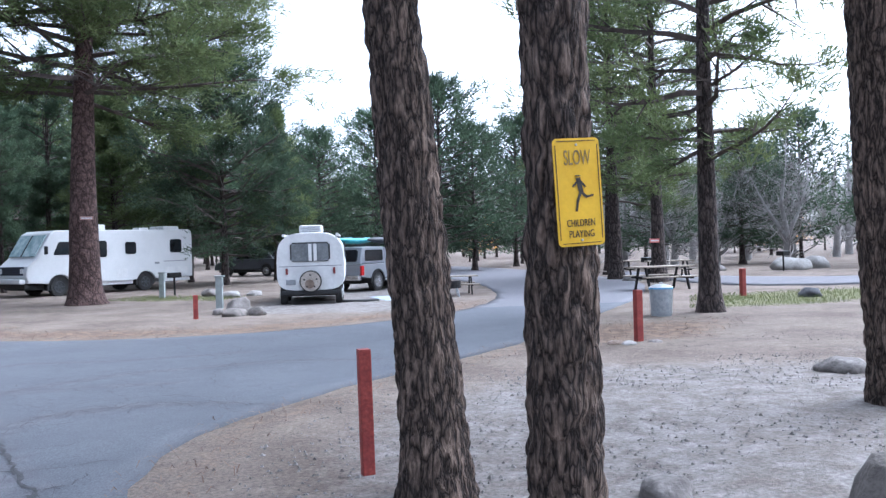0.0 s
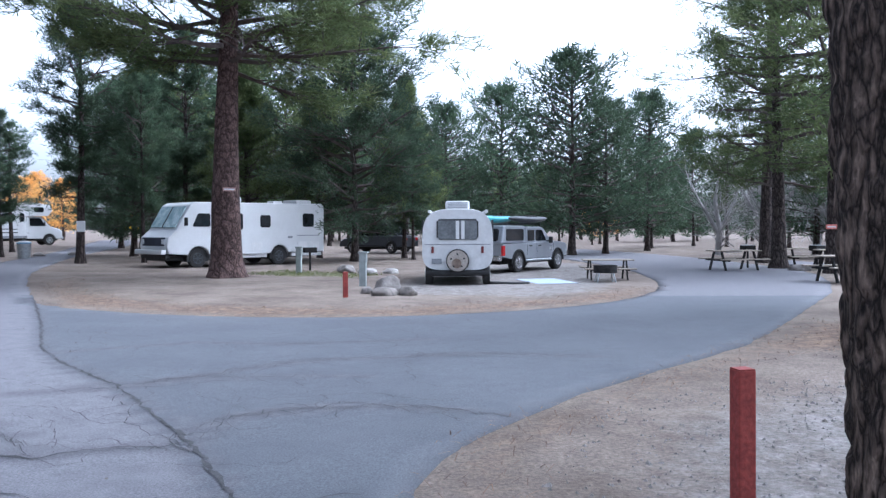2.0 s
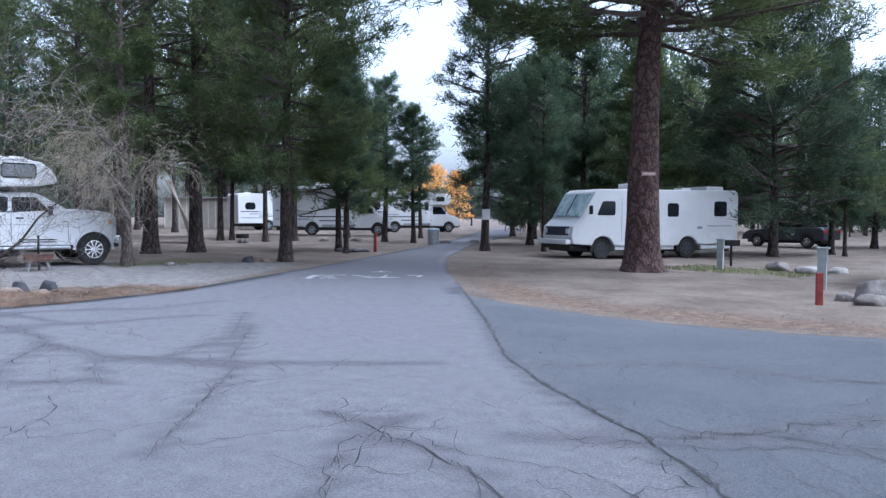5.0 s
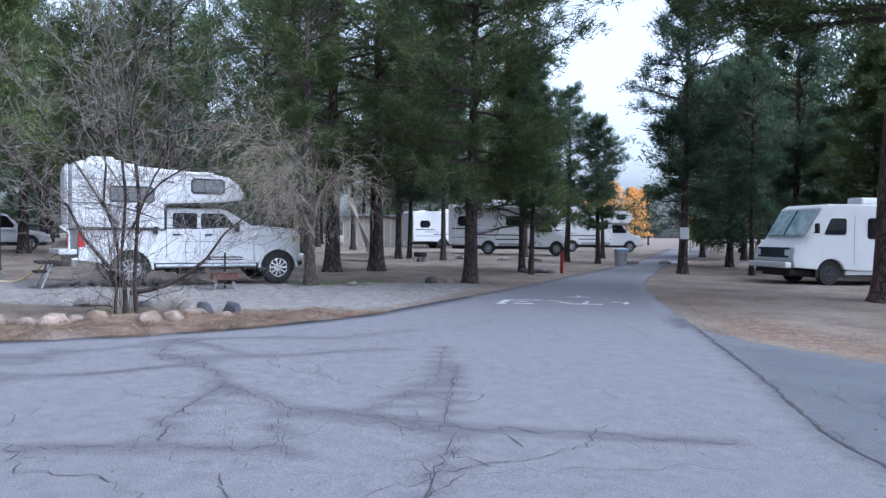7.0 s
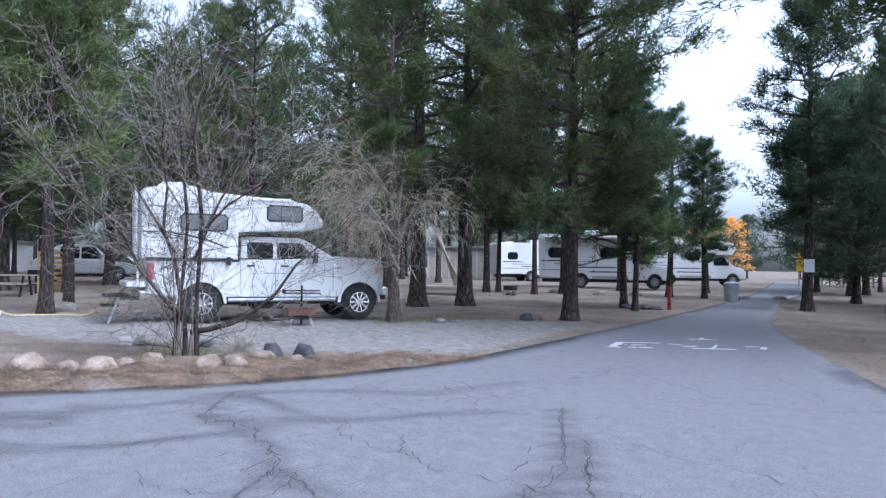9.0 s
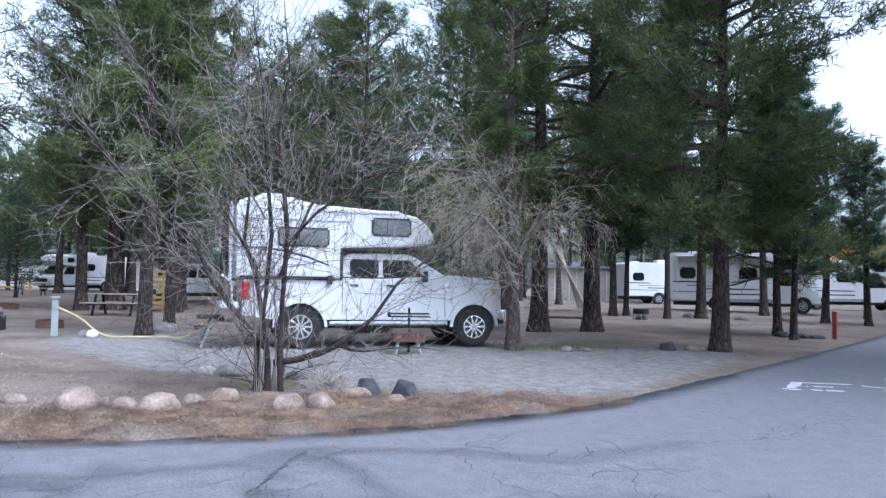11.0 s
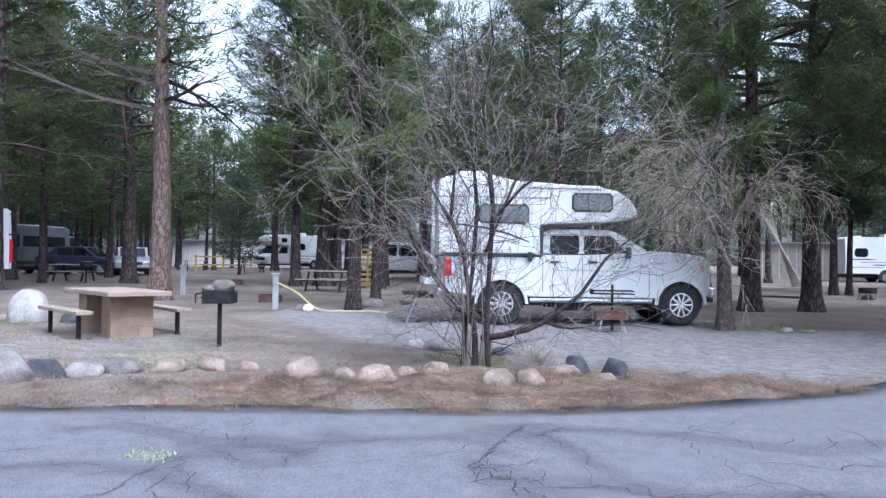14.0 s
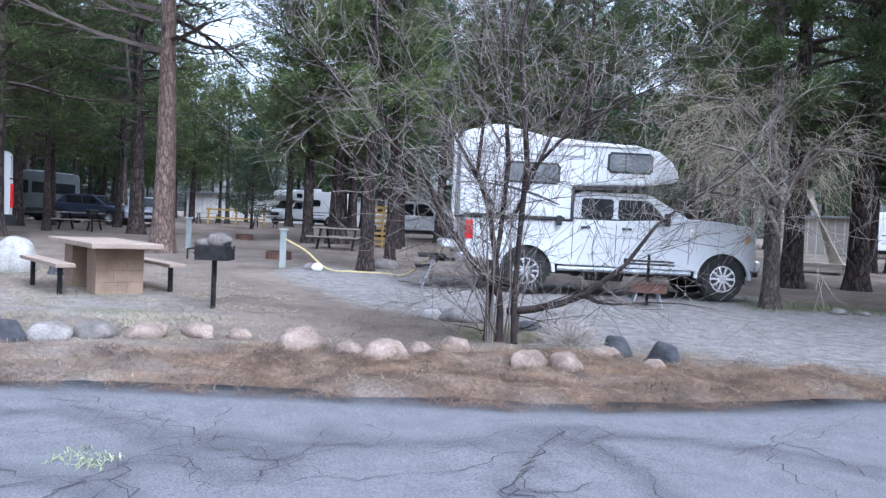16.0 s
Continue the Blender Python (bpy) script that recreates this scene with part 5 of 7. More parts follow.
def fire_ring(x, y, s=1.0, legs=False, label="rusty iron fire ring on the dirt"):
    ob = thing("fire_ring", label, "fire pit", on_ground(x, y, 20, (s, s, s)), "fire rings")
    z = 0.3 if legs else 0.0
    outer, n = bmesh.new(), 20
    for r, flip in ((0.36, 1), (0.34, -1)):
        lo = [outer.verts.new((r * math.cos(2 * math.pi * i / n), r * math.sin(2 * math.pi * i / n), z)) for i in range(n)]
        hi = [outer.verts.new((r * math.cos(2 * math.pi * i / n), r * math.sin(2 * math.pi * i / n), z + 0.22)) for i in range(n)]
        for i in range(n):
            outer.faces.new((lo[i], lo[(i + 1) % n], hi[(i + 1) % n], hi[i])[::flip])
    mt = M_GRILL if legs else M_RUST
    part("ring", outer, mt, ob)
    part("base", rod((0, 0, z), (0, 0, z + 0.02), 0.34, seg=20), mt, ob)
    for k in range(6):
        part("grate_bar", rod((-0.3, -0.2 + 0.08 * k, z + 0.225), (0.3, -0.2 + 0.08 * k, z + 0.225), 0.008, seg=6), M_GRILL, ob)
    if legs:
        for a in (30, 120, 210, 300):
            part("leg", rod((0.3 * math.cos(radians(a)), 0.3 * math.sin(radians(a)), 0.32), (0.4 * math.cos(radians(a)), 0.4 * math.sin(radians(a)), -0.02), 0.02, seg=8), M_STEEL, ob)
    return ob


def fire_pan(x, y, rz):
    ob = thing("fire_pan", "rusty iron fire box on splayed legs with raised grate", "fire pit", on_ground(x, y, rz))
    pan = part("box", box((0, 0, 0.36), (0.66, 0.42, 0.17), 0.01), M_RUST, ob)
    part("rim", box((0, 0, 0.45), (0.70, 0.46, 0.02), 0.006), M_RUST, pan)
    for sx in (1, -1):
        for sy in (1, -1):
            part("leg", rod((sx * 0.2, sy * 0.14, 0.28), (sx * 0.28, sy * 0.2, -0.02), 0.016, seg=8), M_STEEL, ob, "pale bent leg")
    part("post", rod((0.05, 0.24, -0.02), (0.05, 0.24, 0.98), 0.028, seg=8), M_GRILL, ob)
    grate = part("grate", box((0.02, 0.02, 0.80), (0.86, 0.5, 0.02), 0.005), M_GRILL, ob)
    for k in range(3):
        part("grate_rail", rod((-0.42, -0.2 + 0.2 * k, 0.86), (0.44, -0.2 + 0.2 * k, 0.86), 0.012, seg=6), M_GRILL, grate)
    part("grate_end", box((-0.40, 0.02, 0.84), (0.03, 0.5, 0.1), 0.005), M_GRILL, grate)
    return ob


fire_pan(-24.9, 15.2, 70)
fire_ring(0.2, 26.3, 1.0, True, "sooty raised fire pan beside a picnic table")
fire_ring(-34.6, 8.9, 1.0)
fire_ring(-34.6, 31.0, 0.9, True, "black fire pan on the forest floor")
fire_ring(-46, 8, 1.0)


def grill_stand(x, y, s=1.0):
    ob = thing("camp_grill", "dark iron grill on a single post", "grill", on_ground(x, y, 30, (s, s, s)), "camp grills")
    part("post", rod((0, 0, -0.05), (0, 0, 0.75), 0.04, seg=10), M_GRILL, ob)
    part("firebox", box((0, 0, 0.84), (0.5, 0.38, 0.2), 0.02), M_GRILL, ob)
    part("grate", box((0, 0, 0.95), (0.46, 0.34, 0.012)), M_STEEL, ob)
    return ob


for x, y in ((8.9, 34.2), (15.9, 36.8), (6.6, 35.5), (-48.4, 1.6), (-10.9, 31.8), (-41.8, 12.6)):
    grill_stand(x, y)


# ---- utility hook-ups ----
def hookup(x, y, rz, s=1.0):
    ob = thing("utility_pedestal", "grey-green metal utility pedestal for campers", "pedestal", on_ground(x, y, rz, (s, s, s)), "utility pedestals")
    part("box", box((0, 0, 0.47), (0.20, 0.16, 1.0), 0.012), M_PEDESTAL, ob)
    part("lid", box((0.02, 0, 0.98), (0.28, 0.22, 0.05), 0.012), M_PEDESTAL, ob)
    part("outlet_cover", box((0.105, 0, 0.80), (0.03, 0.13, 0.26), 0.01), M_PEDESTAL, ob)
    return ob


hookup(-31.6, 8.85, 0, 0.97)
hookup(-6.95, 24.3, 0)
hookup(-10.9, 30.4, 0)
hookup(-38.3, 6.2, 0, 1.0)


def hose(name, pts, r, mat, label, category):
    cu = bpy.data.curves.new(name, "CURVE")
    cu.dimensions, cu.bevel_depth, cu.bevel_resolution, cu.resolution_u = "3D", r, 2, 8
    sp = cu.splines.new("BEZIER")
    sp.bezier_points.add(len(pts) - 1)
    for b, (x, y, h) in zip(sp.bezier_points, pts):
        b.co = (x, y, gz(x, y) + h)
        b.handle_left_type = b.handle_right_type = "AUTO"
    cu.materials.append(mat)
    tmp = bpy.data.objects.new(name, cu)
    scene.collection.objects.link(tmp)
    me = bpy.data.meshes.new_from_object(tmp.evaluated_get(bpy.context.evaluated_depsgraph_get()))
    bpy.data.objects.remove(tmp)
    return tagged(new(name, me), label, category)


hose("hose", [(-31.5, 8.9, 0.72), (-31.2, 9.4, 0.45), (-31.0, 9.9, 0.06), (-30.6, 10.5, 0.03), (-30.4, 11.2, 0.03), (-29.9, 11.6, 0.05), (-29.2, 11.9, 0.4), (-28.6, 12.25, 0.9)], 0.025, M_HOSE, "pale yellow water hose lying on the dirt", "hose")
hose("sewer_hose", [(-3.3, 25.2, 0.05), (-2.6, 24.9, 0.05), (-2.1, 25.1, 0.05)], 0.05, M_BLACK, "black drain hose beside the trailer", "hose")
mat_ob = thing("ground_mat", "pale blue mat on the gravel", "mat", on_ground(-1.6, 26.4, 20))
part("sheet", box((0, 0, 0.03), (1.3, 2.2, 0.012), 0.004), M_TARP, mat_ob)
bag_ob = thing("cloth_bag", "crumpled white bag beside a hose", "bag", on_ground(-31.0, 9.65, 20))
bm = bmesh.new()
bmesh.ops.create_icosphere(bm, subdivisions=3, radius=0.13)
for v in bm.verts:
    v.co *= 1 + 0.35 * noise.noise(v.co * 7)
    v.co.z = v.co.z * 0.8 + 0.08
part("sack", bm, M_WHITE_OLD, bag_ob)


# ---- vehicles ----
def wheel(parent, x, y, r, w, side, rim_mat=None, spokes=10):
    """A wheel on an axle along y; side is the sign of its outer face."""
    hub = Matrix.Translation((x, y, r))
    bm = rod((0, -w / 2, 0), (0, w / 2, 0), r, seg=28)
    bmesh.ops.bevel(bm, geom=[e for e in bm.edges if abs(e.verts[0].co.y - e.verts[1].co.y) < 1e-5], offset=r * 0.09, segments=2, affect="EDGES")
    bm.transform(hub)
    t = part("wheel", bm, M_RUBBER, parent, "black tyre with bright wheel")
    rim = rod((0, side * (w / 2 - 0.03), 0), (0, side * (w / 2 + 0.004), 0), r * 0.58, r * 0.56, 28)
    rim.transform(hub)
    part("rim", rim, M_BLACK, t)
    for k in range(spokes):
        a = 2 * math.pi * k / spokes
        sp = box((r * 0.31, side * (w / 2 + 0.008), 0), (r * 0.46, 0.02, r * 0.11), 0.006, m=Matrix.Rotation(a, 4, "Y"))
        sp.transform(hub)
        part("spoke", sp, rim_mat or M_CHROME, t)
    lip = bmesh.new()
    rings = [[lip.verts.new((q * math.cos(2 * math.pi * k / 28), side * (w / 2 + e), q * math.sin(2 * math.pi * k / 28))) for k in range(28)] for q, e in ((r * 0.60, 0.0), (r * 0.59, 0.014), (r * 0.53, 0.014), (r * 0.51, 0.0))]
    for ra, rb in zip(rings, rings[1:]):
        for k in range(28):
            lip.faces.new((ra[k], ra[(k + 1) % 28], rb[(k + 1) % 28], rb[k]))
    lip.transform(hub)
    part("rim_lip", lip, rim_mat or M_CHROME, t)
    ring = rod((0, side * (w / 2), 0), (0, side * (w / 2 + 0.012), 0), r * 0.16, seg=14)
    ring.transform(hub)
    part("hub_cap", ring, rim_mat or M_CHROME, t)
    return t


def panel(parent, name, x0, x1, z0, z1, y, mat, side, thick=0.012, bevel=0.03, skew=0.0, label=""):
    """A window or trim plate on the side wall at y. skew leans its front edge."""
    pts = [(x0, z0), (x1 + skew, z0), (x1, z1), (x0, z1)]
    ya, yb = sorted((y - side * 0.01, y + side * thick))
    bm = profile(pts, ya, yb, 0)
    if bevel:
        bmesh.ops.bevel(bm, geom=[e for e in bm.edges if abs(e.verts[0].co.y - e.verts[1].co.y) > 1e-5], offset=bevel, segments=3, affect="EDGES")
    return part(name, bm, mat, parent, label)


def end_panel(parent, name, y0, y1, z0, z1, x, mat, side, thick=0.012, bevel=0.03, label=""):
    bm = box((x, (y0 + y1) / 2, (z0 + z1) / 2), (thick * 2, y1 - y0, z1 - z0))
    if bevel:
        bmesh.ops.bevel(bm, geom=[e for e in bm.edges if abs(e.verts[0].co.x - e.verts[1].co.x) > 1e-5], offset=bevel, segments=3, affect="EDGES")
    return part(name, bm, mat, parent, label)


def pickup(m, label, paint, wb, r, height, length_f, length_r, width, cab_r, cab_f, hood, bed, heavy=False):
    """A crew-cab pickup. x forward, the middle between its axles at the origin."""
    ob = thing("pickup_truck", label, "truck", m)
    a, sill = wb / 2, r * 1.35
    pts = [(-a - length_r, sill + 0.1), (-a - r * 1.22, sill)] + arch(-a, r, r * 1.24, sill) + [(a - r * 1.25, sill - 0.02)] + arch(a, r, r * 1.26, sill) + [(a + length_f - 0.08, sill + 0.05), (a + length_f, sill + 0.3), (a + length_f - 0.03, hood - 0.13), (a + length_f - 0.18, hood - 0.02), (cab_f + 0.12, hood + 0.06), (cab_r, bed), (-a - length_r, bed)]
    w = width / 2
    body = part("body", profile(pts, -w, w, 0.05), paint, ob)
    g = [(cab_r, bed - 0.05), (cab_r + 0.06, height - 0.06), (cab_r + 0.25, height), (cab_f - 0.95, height), (cab_f - 0.75, height - 0.05), (cab_f + 0.1, hood + 0.02), (cab_f, hood - 0.05)]
    cab = part("cab", profile(g, -w * 0.9, w * 0.9, 0.07), paint, ob)
    for s in (1, -1):
        y = s * w * 0.9
        mid = (cab_r + cab_f - 0.75) / 2 + 0.06
        panel(cab, "window", cab_r + 0.2, mid - 0.05, bed + 0.09, height - 0.14, y, M_GLASS, s, 0.008)
        panel(cab, "window", mid + 0.05, cab_f - 0.85, bed + 0.09, height - 0.14, y, M_GLASS, s, 0.008, skew=0.38)
        for hx in (cab_r + 0.28, mid + 0.22):
            part("door_handle", box((hx, s * (w + 0.012), bed - 0.1), (0.2, 0.03, 0.045), 0.01), M_BLACK, body)
        for hx in (cab_r + 0.02, mid, cab_f - 0.02):
            part("door_seam", box((hx, s * (w + 0.001), (sill + bed) / 2 + 0.05), (0.012, 0.006, bed - sill - 0.12)), M_BLACK, body)
        part("mirror", merge(box((cab_f - 0.55, s * (w + 0.16), bed + 0.12), (0.1, 0.16, 0.26), 0.03), rod((cab_f - 0.5, s * (w * 0.92), bed + 0.06), (cab_f - 0.52, s * (w + 0.1), bed + 0.08), 0.025)), M_BLACK, ob)
        part("step_bar", rod((-a + r * 1.4, s * (w - 0.02), sill - 0.08), (a - r * 1.45, s * (w - 0.02), sill - 0.08), 0.05, seg=12), M_STEEL, ob, "grey running board")
        part("tail_light", box((-a - length_r + 0.06, s * (w - 0.03), bed - 0.25), (0.16, 0.10, 0.38), 0.02), M_REDLENS, ob, "red tail light")
        part("headlight", box((a + length_f - 0.08, s * (w - 0.12), hood - 0.28), (0.16, 0.24, 0.24), 0.03), M_LAMP, ob)
        part("side_vent", box((a - r * 1.5, s * (w + 0.004), hood - 0.22), (0.1, 0.012, 0.2), 0.004), M_CHROME, body)
        for k, x in ((0, a), (1, -a)):
            n = 15
            lip = [(x + r * 1.30 * math.cos(math.pi * i / (n - 1)), r + r * 1.28 * math.sin(math.pi * i / (n - 1))) for i in range(n)]
            inn = [(x + r * 1.16 * math.cos(math.pi * i / (n - 1)), r + r * 1.14 * math.sin(math.pi * i / (n - 1))) for i in range(n)][::-1]
            part("fender_flare", profile(lip + inn, *sorted((s * (w - 0.05), s * (w + 0.025))), 0), paint if heavy else M_BLACK, body)
            wheel(ob, x, s * (w - 0.13), r, 0.28, s)
    for wb_ in (box((a, 0, r + 0.25), (r * 2.2, width * 0.94, r * 1.5)), box((-a, 0, r + 0.25), (r * 2.2, width * 0.94, r * 1.5))):
        part("wheel_well", wb_, M_BLACK, ob)
    part("grille", box((a + length_f - 0.01, 0, hood - 0.33), (0.06, width * 0.66, 0.34), 0.02), M_BLACK, ob)
    part("front_bumper", box((a + length_f + 0.04, 0, sill + 0.12), (0.2, width * 0.96, 0.26), 0.05), M_CHROME, ob)
    part("rear_bumper", box((-a - length_r - 0.07, 0, sill + 0.05), (0.2, width * 0.94, 0.2), 0.03), M_CHROME, ob)
    part("windscreen", profile([(cab_f - 0.70, height - 0.1), (cab_f - 0.66, height - 0.1), (cab_f + 0.075, hood + 0.07), (cab_f + 0.03, hood + 0.07)], -w * 0.78, w * 0.78, 0), M_GLASS, cab)
    part("chassis", box((0, 0, sill - 0.12), (wb + 1.2, width * 0.5, 0.2), 0.02), M_BLACK, ob)
    if heavy:
        front = a + length_f
        part("lower_bumper", box((front - 0.02, 0, sill - 0.02), (0.26, width * 0.92, 0.16), 0.03), M_BLACK, ob, "black lower bumper")
        part("hood_bulge", profile([(cab_f + 0.16, hood + 0.02), (cab_f + 0.3, hood + 0.085), (front - 0.3, hood + 0.03), (front - 0.2, hood - 0.05)], -w * 0.55, w * 0.55, 0.02), paint, body)
        part("tow_bar", box((-a - length_r - 0.3, 0, sill - 0.05), (0.5, 0.08, 0.08)), M_BLACK, ob)
        for k in range(4):
            part("grille_bar", box((front + 0.025, 0, hood - 0.46 + k * 0.085), (0.03, width * 0.6, 0.03), 0.008), M_CHROME, ob)
        for s in (1, -1):
            part("marker_lens", box((front - 0.2, s * (w - 0.01), hood - 0.3), (0.09, 0.04, 0.14), 0.01), M_AMBER, ob, "amber corner lens")
            part("fuel_tank", box((-0.35, s * (w - 0.35), sill - 0.2), (0.8, 0.3, 0.24), 0.05), M_BLACK, ob)
            part("step_side", box((0.1, s * (w - 0.06), sill - 0.03), (2.2, 0.06, 0.1), 0.01), M_BLACK, ob)
            for k, (x0, x1, z0, z1) in enumerate(((-2.98, -2.94, 1.28, 1.38), (-2.92, -2.80, 1.31, 1.35), (-2.78, -2.74, 1.28, 1.38))):
                panel(body, "badge", x0, x1, z0, z1, s * w, M_DARKGREY, s, 0.004, 0)
            # shade line of the body crease, drawn as a thin grey strip
            part("belt_crease", box((0.3, s * (w + 0.002), 1.20), (wb * 0.55, 0.008, 0.012)), M_STRIPE, body)
            part("side_glass_rubber", box((cab_r + 0.75, s * (w * 0.9 + 0.004), bed + 0.075), (1.55, 0.012, 0.03)), M_BLACK, cab)
    return ob


TRUCK = on_ground(-27.16, 15.58, 79, dz=0.02)
pickup(TRUCK, "white crew-cab pickup carrying a camper on its bed", M_WHITE, 4.06, 0.46, 2.12, 0.68, 1.24, 2.04, -1.13, 1.32, 1.58, 1.49, heavy=True)


def truck_camper(m):
    ob = thing("truck_camper", "white fibreglass slide-in camper on a pickup bed", "camper", m)
    w = 1.07
    pts = [(-3.42, 1.53), (-3.45, 3.02), (-3.39, 3.18), (-3.22, 3.25), (-2.05, 3.24), (-1.75, 3.17), (0.1, 3.07), (0.58, 2.98), (0.84, 2.80), (0.98, 2.60), (1.01, 2.46), (0.93, 2.37), (0.5, 2.29), (-1.08, 2.21), (-1.17, 2.1), (-1.17, 1.53)]
    shell = part("shell", profile(pts, -w, w, 0.06), M_WHITE, ob)
    for s in (1, -1):
        y = s * w
        for x0, x1, z0, z1 in ((-2.52, -1.48, 2.26, 2.60), (-0.44, 0.40, 2.55, 2.88)):
            fr = panel(shell, "window_frame", x0 - 0.045, x1 + 0.045, z0 - 0.045, z1 + 0.045, y, M_BLACK, s, 0.015, 0.05)
            panel(fr, "pane", x0, x1, z0, z1, y + s * 0.012, M_GLASS_GREY, s, 0.01, 0.03)
            part("glazing_bar", box(((x0 + x1) / 2 - 0.1, y + s * 0.024, (z0 + z1) / 2), (0.02, 0.008, z1 - z0)), M_BLACK, fr)
        panel(ob, "rub_rail", -3.35, -1.3, 1.52, 1.57, y, M_BLACK, s, 0.02, 0)
        panel(ob, "jack_bracket", -1.46, -1.36, 1.40, 1.60, y, M_BLACK, s, 0.04, 0.01)
        panel(ob, "bracket", -1.18, -1.12, 1.50, 2.20, y - s * 0.05, M_BLACK, s, 0.06, 0)
        panel(ob, "overhang_seal", -1.18, 0.45, 2.185, 2.215, y - s * 0.03, M_BLACK, s, 0.035, 0)
        panel(shell, "seam_moulding", -3.40, -0.95, 2.78, 2.81, y, M_STRIPE, s, 0.012, 0)
        panel(shell, "seam_moulding", -0.97, -0.945, 2.81, 3.10, y, M_STRIPE, s, 0.008, 0)
        for k in range(4):
            panel(shell, "vent_slot", -3.28, -2.85, 2.34 + k * 0.085, 2.352 + k * 0.085, y, M_DARKGREY, s, 0.006, 0)
        for mt, rows in ((M_DARKGREY, ((-3.40, 2.19, 2.165), (-2.9, 2.20, 2.165), (-2.4, 2.14, 2.09), (-1.9, 2.02, 1.97), (-1.42, 1.83, 1.80))), (M_STRIPE, ((-3.2, 2.05, 2.03), (-2.6, 2.06, 2.02), (-2.0, 1.93, 1.90), (-1.6, 1.80, 1.785)))):
            band = [(x, a) for x, a, _ in rows] + [(x, b) for x, _, b in rows[::-1]]
            part("swoosh", profile(band, *sorted((y, y + s * 0.006)), 0), mt, shell)
        panel(shell, "hatch_outline", -3.1, -2.62, 1.64, 1.66, y, M_STRIPE, s, 0.004, 0)
        panel(shell, "side_marker", -3.30, -3.22, 2.12, 2.15, y, M_REDLENS_DARK, s, 0.012, 0)
        part("clearance_lamp", box((0.8, s * 0.8, 2.86), (0.05, 0.09, 0.04), 0.01), M_AMBER, shell)
        panel(ob, "awning_case" if s < 0 else "roof_gutter", -1.7, 0.2, 3.02, 3.06, y, M_WHITE_OLD, s, 0.03, 0.01)
    part("roof_hump", profile([(-3.1, 3.22), (-3.0, 3.33), (-2.2, 3.33), (-2.05, 3.22)], -0.75, 0.75, 0.03), M_WHITE, ob)
    part("air_conditioner", profile([(-2.95, 3.32), (-2.88, 3.44), (-2.35, 3.44), (-2.22, 3.32)], -0.36, 0.36, 0.03), M_WHITE_OLD, ob)
    part("roof_vent", box((-1.2, 0.2, 3.17), (0.45, 0.45, 0.10), 0.03), M_WHITE_OLD, ob)
    part("roof_vent", box((0.1, -0.3, 3.10), (0.42, 0.42, 0.09), 0.03), M_WHITE_OLD, ob)
    part("solar_panel", box((-0.55, 0.2, 3.15), (0.7, 0.95, 0.03), 0.008), M_BLACK, ob)
    for y in (-1.0, -0.62):
        part("ladder_rail", rod((-3.54, y, 1.45), (-3.54, y, 3.15), 0.02, seg=8), M_WHITE, ob)
    for k in range(6):
        part("ladder_rung", rod((-3.54, -1.0, 1.6 + k * 0.28), (-3.54, -0.62, 1.6 + k * 0.28), 0.016, seg=8), M_WHITE, ob)
    part("rear_door", box((-3.45, 0.3, 2.35), (0.03, 0.65, 1.6), 0.02), M_WHITE_OLD, ob)
    part("bumper_box", box((-3.52, 0, 0.93), (0.42, 1.98, 0.13), 0.03), M_WHITE, ob, "white rear bumper box")
    part("grab_tube", merge(rod((-3.5, -1.06, 0.95), (-3.5, -1.06, 1.42), 0.025, seg=8), rod((-3.5, -1.06, 1.42), (-3.72, -1.06, 1.58), 0.022, seg=8)), M_WHITE, ob)
    steps = part("rear_step", box((-3.9, -0.35, 0.66), (0.55, 1.2, 0.05), 0.01), M_GRILL, ob, "folding rear step")
    part("step_tread", box((-4.05, -0.35, 0.42), (0.35, 1.0, 0.04), 0.01), M_GRILL, steps)
    for y in (-0.85, 0.15):
        part("step_leg", rod((-3.85, y, 0.66), (-4.1, y, 0.02), 0.025, seg=8), M_STEEL, steps)
    return ob


truck_camper(TRUCK)


